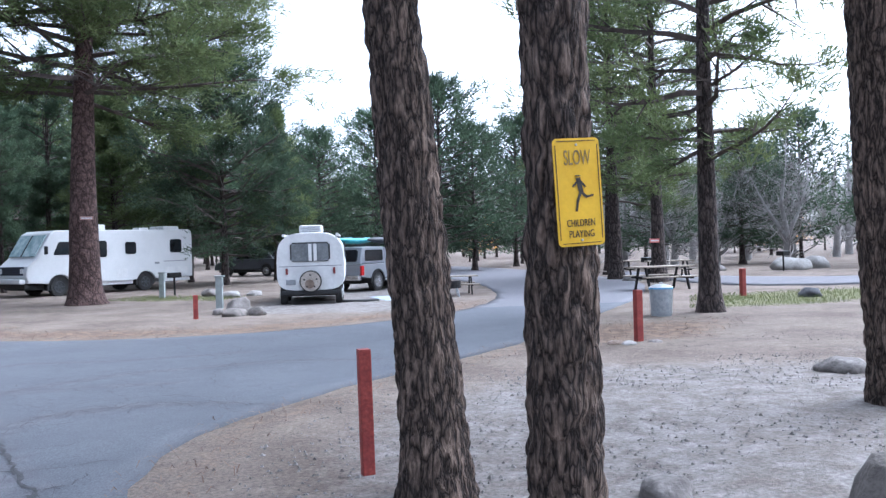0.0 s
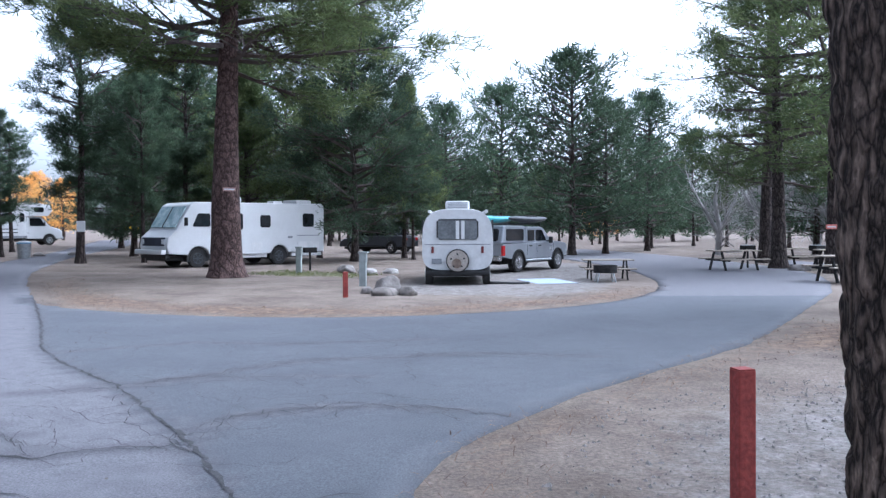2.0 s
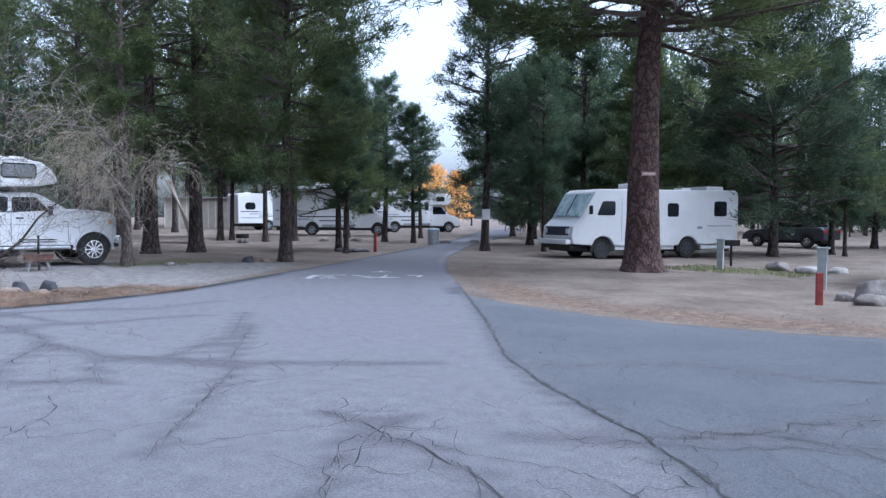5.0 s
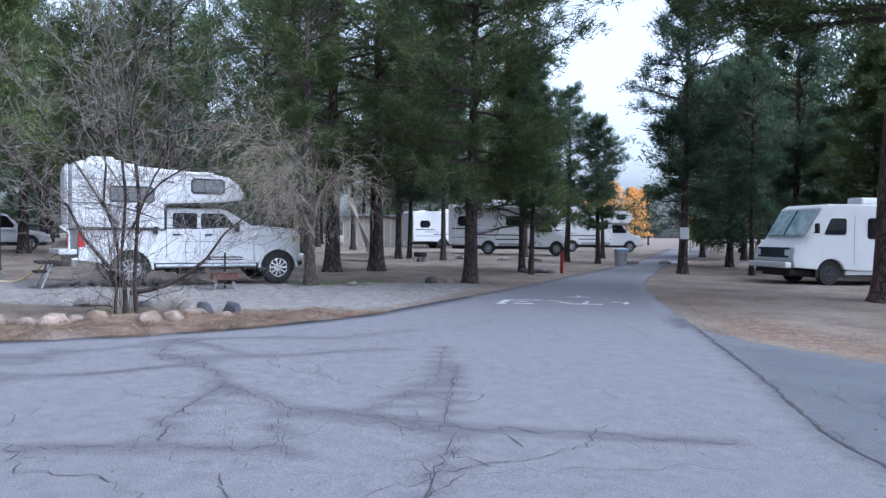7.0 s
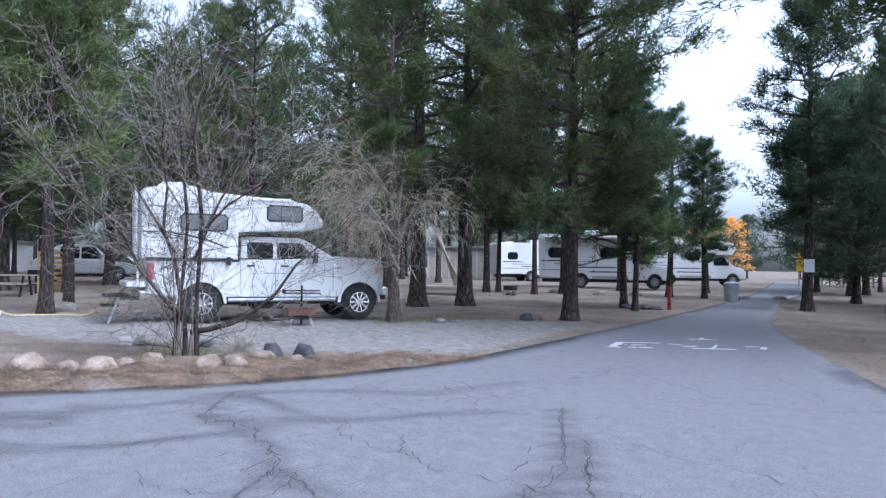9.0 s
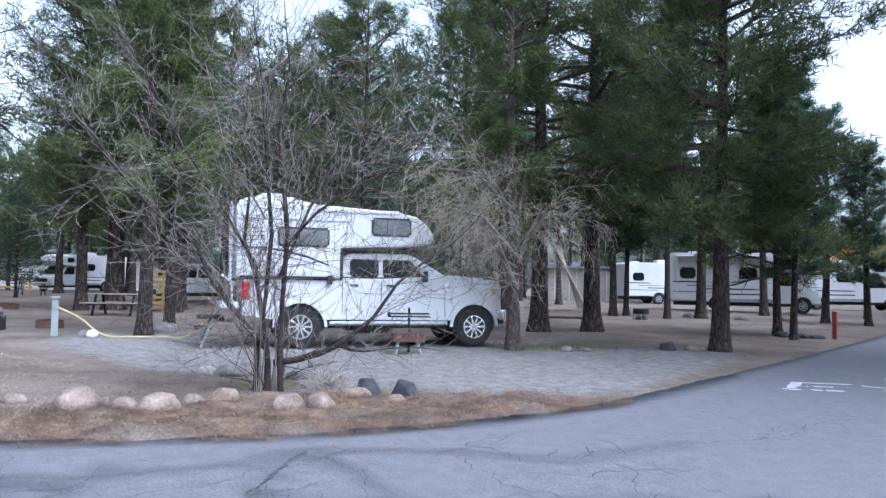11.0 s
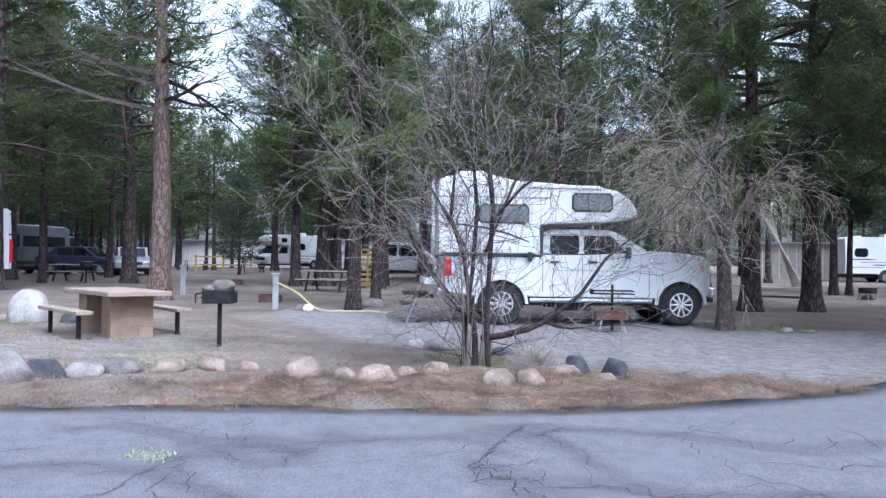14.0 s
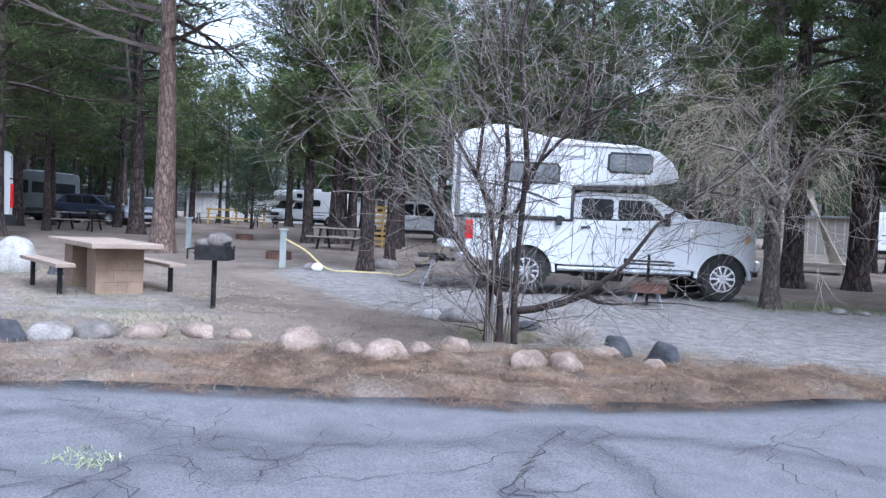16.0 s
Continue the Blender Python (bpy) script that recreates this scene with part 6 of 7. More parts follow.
def travel_trailer(m):
    ob = thing("travel_trailer", "small white moulded fibreglass travel trailer with spare wheel", "trailer", m)
    # egg-shaped shell: rounded box drawn from a superellipse
    verts, faces = [], []
    nx, na = 15, 40
    L, W = 4.4, 2.16
    for i in range(nx + 1):
        t = -1 + 2 * i / nx
        k = (1 - abs(t) ** 7) ** (1 / 3.0) if abs(t) < 1 else 0.0
        x = t * L / 2
        if abs(t) == 1:
            k = 0.72
        for j in range(na):
            a = 2 * math.pi * j / na
            c, s = math.cos(a), math.sin(a)
            p = 5.0 if s < 0 else 3.4
            yy = W / 2 * math.copysign(abs(c) ** (2 / p), c)
            zz = 0.93 * math.copysign(abs(s) ** (2 / p), s)
            shrink = 0.90 + 0.10 * k
            verts.append((x, yy * shrink * (1 - 0.05 * max(0, zz)), 1.36 + zz * shrink))
    for i in range(nx):
        for j in range(na):
            a, b = i * na + j, i * na + (j + 1) % na
            faces.append((a, b, b + na, a + na))
    faces += [tuple(range(na))[::-1], tuple(nx * na + j for j in range(na))]
    me = link_mesh("shell", verts, faces, M_WHITE_OLD, True)
    for p in me.polygons[-2:]:
        p.use_smooth = False
    shell = part("shell", me, None, ob)
    xr = -L / 2
    fr = end_panel(shell, "window_frame", -0.62, 0.62, 1.36, 1.97, xr - 0.005, M_BLACK, -1, 0.02, 0.06)
    end_panel(fr, "pane", -0.58, 0.0, 1.38, 1.93, xr - 0.02, M_GLASS_GREY, -1, 0.012, 0.03)
    end_panel(fr, "pane", 0.05, 0.58, 1.38, 1.93, xr - 0.02, M_GLASS_GREY, -1, 0.012, 0.03)
    for y in (0.0, -0.16):
        end_panel(fr, "curtain", y - 0.05, y + 0.05, 1.38, 1.92, xr - 0.026, M_WHITE_OLD, -1, 0.012, 0)
    part("belt_seam", box((xr - 0.002, 0, 1.22), (0.02, 1.96, 0.025), 0.005), M_STRIPE, shell)
    for y in (-0.74, 0.74):
        part("tail_light", box((xr - 0.02, y, 1.06), (0.05, 0.075, 0.2), 0.015), M_REDLENS_DARK, ob, "small dark red tail light")
    spare = rod((xr - 0.17, 0.0, 0.74), (xr - 0.02, 0.0, 0.74), 0.345, seg=32)
    bmesh.ops.bevel(spare, geom=[e for e in spare.edges if abs(e.verts[0].co.x - e.verts[1].co.x) < 1e-5], offset=0.05, segments=3, affect="EDGES")
    sp = part("spare_wheel", spare, M_RUBBER, ob, "spare wheel with worn pale cover")
    part("cover_disc", rod((xr - 0.20, 0, 0.74), (xr - 0.165, 0, 0.74), 0.31, seg=28), M_TUMBLE, sp, "worn pale cover disc")
    part("cover_stain", rod((xr - 0.206, 0.03, 0.66), (xr - 0.20, 0.03, 0.66), 0.15, seg=9), M_ROCK_TAN, sp, "tan worn patch")
    for a in range(5):
        part("cover_stud", rod((xr - 0.21, 0.2 * math.cos(a * 1.257 + 0.3), 0.74 + 0.2 * math.sin(a * 1.257 + 0.3)), (xr - 0.2, 0.2 * math.cos(a * 1.257 + 0.3), 0.74 + 0.2 * math.sin(a * 1.257 + 0.3)), 0.03, seg=8), M_BLACK, sp)
    part("number_plate", box((xr - 0.02, 0.62, 0.72), (0.03, 0.3, 0.16), 0.005), M_STRIPE, ob)
    part("rear_bumper", box((xr - 0.03, 0, 0.38), (0.16, 1.85, 0.12), 0.02), M_BLACK, ob)
    part("chassis", box((0, 0, 0.36), (4.2, 1.75, 0.18), 0.02), M_BLACK, ob)
    for s in (1, -1):
        wheel(ob, -0.3, s * 0.88, 0.33, 0.2, s, M_WHITE_OLD, 6)
        wheel(ob, -1.9, s * 0.86, 0.3, 0.2, s, M_WHITE_OLD, 6)
        fr = panel(shell, "window_frame", -1.5, -0.3, 1.4, 1.95, s * 1.07, M_BLACK, s, 0.02, 0.08)
        panel(fr, "pane", -1.45, -0.35, 1.45, 1.9, s * 1.085, M_GLASS_GREY, s, 0.012, 0.06)
    ac = part("air_conditioner", box((-0.95, 0, 2.40), (1.0, 0.74, 0.26), 0.06), M_WHITE_OLD, ob)
    for k in range(4):
        part("louvre", box((-1.46, 0, 2.33 + 0.05 * k), (0.02, 0.6, 0.015)), M_STRIPE, ac)
    part("awning_roll", rod((-2.05, -0.86, 2.2), (1.9, -0.86, 2.2), 0.055, seg=10), M_WHITE_OLD, ob)
    part("awning_roll", rod((-2.0, 0.84, 2.2), (1.9, 0.84, 2.2), 0.045, seg=10), M_WHITE_OLD, ob)
    part("hitch", rod((2.1, 0, 0.4), (3.1, 0, 0.42), 0.06, seg=8), M_BLACK, ob)
    return ob


travel_trailer(on_ground(-4.45, 27.0, 96.5))
pick2 = pickup(on_ground(-2.75, 33.75, 62), "silver crew-cab pickup with bed cap and kayaks on its roof", M_SILVER, 3.2, 0.40, 1.78, 0.85, 1.15, 1.88, -0.95, 1.25, 1.12, 1.12)
cap_ob = thing("bed_cap", "silver pickup bed cap with tinted windows", "truck cap", on_ground(-2.75, 33.75, 62))
cp = part("cover", profile([(-2.72, 1.14), (-2.55, 1.78), (-2.3, 1.82), (-1.0, 1.8), (-0.92, 1.14)], -0.86, 0.86, 0.06), M_SILVER, cap_ob)
for s in (1, -1):
    panel(cp, "window", -2.4, -1.1, 1.24, 1.68, s * 0.86, M_GLASS, s, 0.01)
end_panel(cp, "rear_window", -0.68, 0.68, 1.22, 1.70, -2.66, M_GLASS, -1, 0.06, 0.05)


def kayak(x, y, z, rz, mat, length, label):
    ob = thing("kayak", label, "kayak", pose(x, y, z, 0, 0, rz))
    bm = bmesh.new()
    bmesh.ops.create_uvsphere(bm, u_segments=20, v_segments=12, radius=1)
    for v in bm.verts:
        v.co = (v.co.x * length / 2, v.co.y * 0.34 * (1 - 0.25 * v.co.x ** 2), v.co.z * 0.14 + 0.06 * v.co.x ** 2)
    part("hull", bm, mat, ob)
    part("cockpit_rim", box((0, 0, 0.13), (0.8, 0.4, 0.04), 0.02), M_BLACK, ob)
    return ob


kayak(-3.6, 32.4, gz(-2.7, 33.7) + 2.06, 62, M_KAYAK, 2.8, "turquoise plastic kayak on a truck roof")
kayak(-2.35, 33.3, gz(-2.7, 33.7) + 2.05, 62, M_DARKGREY, 3.0, "dark kayak strapped on a truck roof")
rack = thing("roof_rack", "black roof rack bars on a truck", "roof rack", on_ground(-2.75, 33.75, 62))
for x in (-2.3, -1.3, -0.3, 0.3):
    part("bar", merge(rod((x, -0.85, 1.88), (x, 0.85, 1.88), 0.025, seg=8), rod((x, -0.8, 1.74), (x, -0.8, 1.88), 0.02, seg=6), rod((x, 0.8, 1.74), (x, 0.8, 1.88), 0.02, seg=6)), M_BLACK, rack)


def motorhome(m):
    ob = thing("motorhome", "older white class A motorhome with slanted nose", "motorhome", m)
    w, a, r = 1.18, 2.05, 0.40
    pts = [(-4.6, 0.55), (-4.62, 2.7), (-4.45, 2.82), (2.2, 2.78), (2.42, 2.66), (3.05, 1.62), (3.42, 1.30), (3.48, 0.92), (3.40, 0.62)] + arch(a, r, 0.52, 0.55)[::-1] + [(0.9, 0.5), (-1.3, 0.5)] + arch(-a, r, 0.50, 0.55)[::-1] + [(-2.7, 0.55)]
    body = part("body", profile(pts, -w, w, 0.05), M_WHITE, ob)
    sh = profile([(2.50, 2.58), (3.03, 1.70), (3.06, 1.72), (2.53, 2.60)], -w * 0.88, w * 0.88, 0)
    ws = part("windscreen", sh, M_SHIELD, ob, "silvered windscreen shade")
    part("centre_post", profile([(2.52, 2.58), (3.05, 1.70), (3.09, 1.72), (2.56, 2.60)], -0.02, 0.02, 0), M_BLACK, ws)
    part("grille", box((3.44, 0, 1.12), (0.10, 1.85, 0.36), 0.02), M_NAVY, ob, "dark blue grille panel")
    for k in range(4):
        part("grille_bar", box((3.50, 0, 0.99 + 0.08 * k), (0.02, 1.7, 0.02)), M_BLACK, ob)
    part("front_bumper", box((3.62, 0, 0.70), (0.24, 2.3, 0.2), 0.05), M_WHITE_OLD, ob)
    part("lower_valance", box((3.4, 0, 0.5), (0.2, 2.1, 0.16), 0.03), M_BLACK, ob)
    for x0, x1 in ((-4.5, -2.75), (-1.4, 1.45)):
        part("skirt", box(((x0 + x1) / 2, 0, 0.44), (x1 - x0, 2.2, 0.16), 0.02), M_WHITE_OLD, ob)
    for s in (1, -1):
        y = s * w
        panel(body, "window", 1.5, 2.08, 1.74, 2.30, y, M_GLASS, s, 0.012, 0.04, skew=0.26)
        panel(body, "window", -0.1, 0.7, 1.60, 2.32, y, M_GLASS, s, 0.012, 0.05)
        panel(body, "window", -1.55, -1.0, 1.70, 2.25, y, M_GLASS, s, 0.012, 0.05)
        panel(body, "window", -4.0, -3.35, 1.72, 2.35, y, M_GLASS, s, 0.012, 0.05)
        panel(body, "door_seam", 1.18, 1.20, 0.72, 2.4, y, M_STRIPE, s, 0.006, 0)
        for x0 in (-4.3, -3.6, -1.1, 0.0):
            panel(body, "locker_door", x0, x0 + 0.55, 0.68, 1.05, y, M_WHITE_OLD, s, 0.008, 0.02)
        panel(body, "vent_cover", -2.75, -2.5, 1.2, 1.3, y, M_STRIPE, s, 0.015, 0.01)
        panel(body, "stripe", -4.3, -3.0, 1.30, 1.34, y, M_STRIPE, s, 0.004, 0)
        part("headlight", box((3.47, s * 0.86, 1.12), (0.08, 0.24, 0.2), 0.02), M_LAMP, ob)
        part("mirror", merge(box((2.75, s * (w + 0.24), 1.95), (0.08, 0.2, 0.34), 0.03), rod((2.7, s * w, 1.8), (2.75, s * (w + 0.2), 1.9), 0.02)), M_BLACK, ob)
        wheel(ob, a, s * (w - 0.22), r, 0.24, s, M_DARKGREY, 6)
        wheel(ob, -a, s * (w - 0.24), r, 0.3, s, M_DARKGREY, 6)
    for wb_ in (box((a, 0, 0.62), (0.98, 2.1, 0.7)), box((-a, 0, 0.62), (0.96, 2.1, 0.7))):
        part("wheel_well", wb_, M_BLACK, ob)
    part("chassis", box((-0.3, 0, 0.42), (7.4, 1.6, 0.2), 0.02), M_BLACK, ob)
    part("air_conditioner", box((-0.1, 0, 2.93), (0.9, 0.8, 0.28), 0.07), M_WHITE_OLD, ob)
    part("roof_vent", box((-2.4, 0.3, 2.86), (0.5, 0.5, 0.12), 0.03), M_WHITE_OLD, ob)
    part("roof_pod", box((-3.9, 0, 2.90), (0.9, 1.1, 0.2), 0.06), M_WHITE_OLD, ob)
    for y in (-0.6, -0.25):
        part("ladder_rail", rod((-4.72, y, 0.9), (-4.72, y, 2.85), 0.018, seg=8), M_STEEL, ob)
    for k in range(6):
        part("ladder_rung", rod((-4.72, -0.6, 1.0 + 0.32 * k), (-4.72, -0.25, 1.0 + 0.32 * k), 0.015, seg=8), M_STEEL, ob)
    return ob


motorhome(on_ground(-15.9, 35.4, 235))


def class_c(m, label, awning=True, slide=True, seed=0):
    ob = thing("motorhome", label, "motorhome", m, "parked motorhomes")
    w, a, r = 1.2, 2.3, 0.39
    pts = [(-4.6, 0.62), (-4.65, 3.0), (-4.5, 3.12), (1.9, 3.12), (2.75, 2.95), (2.95, 2.55), (2.6, 2.16), (1.2, 2.1), (1.15, 0.55), (-1.3, 0.55)] + arch(-1.9, r, 0.5, 0.55)[::-1] + [(-2.6, 0.6)]
    body = part("body", profile(pts, -w, w, 0.05), M_WHITE, ob)
    cab_pts = [(1.1, 0.5), (1.1, 2.12), (2.15, 2.12), (2.85, 1.38), (3.55, 1.18), (3.68, 0.95), (3.65, 0.5)] + arch(2.75, r, 0.48, 0.5)[::-1]
    cab = part("cab", profile(cab_pts, -0.98, 0.98, 0.05), M_WHITE, ob)
    part("windscreen", profile([(2.2, 2.08), (2.84, 1.42), (2.88, 1.44), (2.24, 2.10)], -0.85, 0.85, 0), M_GLASS, cab)
    part("grille", box((3.67, 0, 0.92), (0.05, 1.1, 0.28), 0.02), M_BLACK, cab)
    part("front_bumper", box((3.72, 0, 0.55), (0.14, 1.9, 0.2), 0.04), M_STEEL, ob)
    for s in (1, -1):
        y = s * w
        panel(cab, "window", 1.35, 2.1, 1.42, 2.0, s * 0.98, M_GLASS, s, 0.01, 0.04, skew=0.4)
        panel(body, "window", -0.7, 0.3, 1.75, 2.35, y, M_GLASS, s, 0.012, 0.1)
        panel(body, "window", -4.0, -3.1, 1.75, 2.35, y, M_GLASS, s, 0.012, 0.1)
        panel(body, "window", 1.6, 2.3, 2.42, 2.8, y, M_GLASS, s, 0.012, 0.06)
        door = panel(body, "entry_door", 0.45, 1.05, 0.75, 2.65, y, M_WHITE_OLD, s, 0.02, 0.04)
        panel(door, "window", 0.58, 0.92, 1.75, 2.35, y + s * 0.02, M_GLASS, s, 0.01, 0.06)
        for k, (x0, x1, z, sk) in enumerate(((-4.4, -2.9, 1.55, 0.5), (-3.6, -1.9, 1.36, 0.5), (-2.8, 0.1, 1.18, 0.6), (-4.4, -2.2, 1.02, 0.3), (-1.4, 0.9, 0.92, 0.4))):
            panel(body, "stripe", x0, x1, z, z + 0.07, y, M_STRIPE if k % 2 else M_BLACK, s, 0.004, 0, skew=sk)
        panel(body, "skirt", -1.2, 1.1, 0.56, 0.72, y, M_STRIPE, s, 0.006, 0)
        part("headlight", box((3.6, s * 0.75, 0.98), (0.1, 0.26, 0.2), 0.03), M_LAMP, cab)
        part("mirror", box((2.35, s * 1.2, 1.62), (0.08, 0.14, 0.28), 0.03), M_BLACK, cab)
        wheel(ob, 2.75, s * 0.86, r, 0.24, s, M_STEEL, 8)
        wheel(ob, -1.9, s * (w - 0.2), r, 0.3, s, M_STEEL, 8)
        if awning and s < 0:
            part("awning", profile([(-4.2, 2.96), (0.9, 2.96), (0.9, 2.99), (-4.2, 2.99)], -w - 0.4, -w, 0), M_TARP, ob, "pale awning rolled out")
            for x in (-4.15, 0.85):
                part("awning_arm", merge(rod((x, -w - 0.4, 2.95), (x, -w - 0.02, 1.0), 0.025, seg=8)), M_WHITE_OLD, ob)
            part("awning_roller", rod((-4.2, -w - 0.4, 2.93), (0.9, -w - 0.4, 2.93), 0.06, seg=10), M_WHITE_OLD, ob)
    for wb_ in (box((2.75, 0, 0.6), (0.9, 1.8, 0.6)), box((-1.9, 0, 0.6), (0.95, 2.2, 0.7))):
        part("wheel_well", wb_, M_BLACK, ob)
    part("chassis", box((-0.5, 0, 0.45), (7.8, 1.5, 0.2), 0.02), M_BLACK, ob)
    part("air_conditioner", box((-1.2, 0, 3.24), (0.95, 0.75, 0.26), 0.07), M_WHITE_OLD, ob)
    part("roof_vent", box((-3.3, 0.2, 3.18), (0.5, 0.5, 0.12), 0.03), M_WHITE_OLD, ob)
    return ob


class_c(on_ground(-40.6, 45.1, 42, (0.96, 1.0, 1.08)), "white class C motorhome with grey swooshes and awning")
class_c(on_ground(-44.3, 59.0, 52, (1.05, 1, 1.1)), "white class C motorhome parked behind another", False)
class_c(on_ground(-54.2, 53.2, 70, (1.0, 1, 1.0)), "white motorhome with dark rear rack", False)
class_c(on_ground(-84.5, 13.5, -50, (1, 1, 1)), "white motorhome facing the wood far away", False)


def van(m, label, paint, high=2.62):
    ob = thing("van", label, "van", m, "parked vans")
    w, a, r = 0.98, 1.95, 0.36
    pts = [(-2.95, 0.45), (-2.98, 1.2), (-2.9, high - 0.08), (-2.75, high), (1.35, high), (1.75, high - 0.12), (2.45, 1.55), (2.95, 1.28), (3.05, 0.9), (3.05, 0.42)] + arch(a, r, 0.44, 0.42)[::-1] + arch(-a, r, 0.44, 0.42)[::-1]
    body = part("body", profile(pts, -w, w, 0.06), paint, ob)
    part("windscreen", profile([(1.82, high - 0.2), (2.44, 1.62), (2.49, 1.62), (1.87, high - 0.18)], -0.82, 0.82, 0), M_GLASS, body)
    for s in (1, -1):
        y = s * w
        panel(body, "window", 1.25, 2.0, 1.45, high - 0.5, y, M_GLASS, s, 0.01, 0.05, skew=0.3)
        part("tail_light", box((-2.94, s * (w - 0.08), 1.25), (0.12, 0.14, 0.75), 0.03), M_REDLENS, ob, "tall red tail light")
        part("headlight", box((2.95, s * (w - 0.16), 1.05), (0.16, 0.24, 0.3), 0.04), M_LAMP, ob)
        part("mirror", box((1.95, s * (w + 0.14), 1.55), (0.1, 0.2, 0.36), 0.03), M_BLACK, ob)
        panel(ob, "side_moulding", -1.4, 1.4, 0.55, 0.72, y, M_BLACK, s, 0.02, 0.01)
        panel(ob, "lower_cladding", -2.9, -2.4, 0.42, 0.8, y, M_BLACK, s, 0.02, 0.01)
        wheel(ob, a, s * (w - 0.13), r, 0.24, s, M_STEEL, 8)
        wheel(ob, -a, s * (w - 0.13), r, 0.24, s, M_STEEL, 8)
        end_panel(body, "rear_door", *sorted((s * 0.03, s * 0.84)), 0.62, high - 0.2, -2.95, paint, -1, 0.035, 0.03)
        end_panel(body, "door_seam", *sorted((s * 0.0, s * 0.025)), 0.62, high - 0.2, -2.975, M_DARKGREY, -1, 0.015, 0)
        end_panel(body, "door_seam", *sorted((s * 0.845, s * 0.865)), 0.62, high - 0.15, -2.97, M_STRIPE, -1, 0.015, 0)
        end_panel(body, "door_hinge", *sorted((s * 0.8, s * 0.9)), 1.75, 1.8, -2.99, M_BLACK, -1, 0.012, 0)
        panel(body, "panel_seam", -1.02, -1.0, 0.6, high - 0.3, y, M_STRIPE, s, 0.004, 0)
        if paint is not M_WHITE:
            panel(body, "window", -2.5, 1.0, 1.5, high - 0.55, y, M_GLASS, s, 0.008, 0.05)
    for wb_ in (box((a, 0, 0.5), (0.84, 1.8, 0.6)), box((-a, 0, 0.5), (0.84, 1.8, 0.6))):
        part("wheel_well", wb_, M_BLACK, ob)
    part("rear_bumper", box((-3.0, 0, 0.5), (0.2, 1.94, 0.34), 0.04), M_BLACK, ob)
    part("number_plate_recess", box((-2.99, 0.35, 0.98), (0.03, 0.62, 0.24), 0.01), M_BLACK, ob)
    part("number_plate", box((-3.01, 0.35, 0.98), (0.02, 0.32, 0.15), 0.005), M_WHITE, ob)
    part("chassis", box((0, 0, 0.36), (5.4, 1.5, 0.16), 0.02), M_BLACK, ob)
    part("roof_fan", box((-1.2, 0, high + 0.05), (0.5, 0.5, 0.12), 0.03), M_BLACK if paint is M_WHITE else M_WHITE, ob)
    part("roof_rail", rod((-2.6, 0.8, high + 0.02), (1.2, 0.8, high + 0.02), 0.03, seg=8), M_STEEL, ob)
    return ob


van(on_ground(-43.4, -3.3, 236, (1.1, 1.08, 1.14)), "white high-roof cargo van with red tail lights", M_WHITE)
van(on_ground(-62.5, -4.3, -25, (1.1, 1.1, 1.1)), "dark grey high-roof camper van among trees", M_GREEN_GREY)


def car(m, label, paint, high=1.45):
    ob = thing("car", label, "car", m, "parked cars")
    w, a, r = 0.88, 1.35, 0.32
    pts = [(-2.2, 0.4), (-2.22, 0.85), (-2.05, 0.98), (-1.4, 1.0), (0.85, 0.95), (1.9, 0.82), (2.2, 0.65), (2.2, 0.38)] + arch(a, r, 0.38, 0.38)[::-1] + arch(-a, r, 0.38, 0.38)[::-1]
    body = part("body", profile(pts, -w, w, 0.06), paint, ob)
    cab = part("cabin", profile([(-1.75, 0.95), (-1.2, high - 0.06), (-0.9, high), (0.2, high), (0.4, high - 0.05), (1.1, 0.92)], -0.72, 0.72, 0.06), paint, ob)
    part("windscreen", profile([(0.45, high - 0.08), (1.05, 0.97), (1.09, 0.99), (0.49, high - 0.06)], -0.6, 0.6, 0), M_GLASS, cab)
    part("rear_window", profile([(-1.22, high - 0.1), (-1.66, 1.02), (-1.70, 1.04), (-1.26, high - 0.07)], -0.58, 0.58, 0), M_GLASS, cab)
    for s in (1, -1):
        panel(cab, "window", -1.05, -0.25, 1.0, high - 0.1, s * 0.72, M_GLASS, s, 0.008, 0.04)
        panel(cab, "window", -0.18, 0.38, 1.0, high - 0.1, s * 0.72, M_GLASS, s, 0.008, 0.04, skew=0.4)
        part("headlight", box((2.14, s * 0.62, 0.66), (0.12, 0.34, 0.15), 0.03), M_LAMP, ob)
        part("tail_light", box((-2.18, s * 0.66, 0.8), (0.1, 0.3, 0.16), 0.03), M_REDLENS, ob)
        part("mirror", box((0.7, s * 0.98, 1.0), (0.1, 0.18, 0.12), 0.03), paint, ob)
        wheel(ob, a, s * (w - 0.11), r, 0.2, s, M_CHROME, 8)
        wheel(ob, -a, s * (w - 0.11), r, 0.2, s, M_CHROME, 8)
    for wb_ in (box((a, 0, 0.45), (0.72, 1.6, 0.5)), box((-a, 0, 0.45), (0.72, 1.6, 0.5))):
        part("wheel_well", wb_, M_BLACK, ob)
    part("grille", box((2.2, 0, 0.6), (0.05, 0.8, 0.18), 0.02), M_BLACK, ob)
    part("bumper", box((2.2, 0, 0.45), (0.12, 1.66, 0.16), 0.04), paint, ob)
    part("chassis", box((0, 0, 0.3), (4.0, 1.4, 0.14), 0.02), M_BLACK, ob)
    return ob


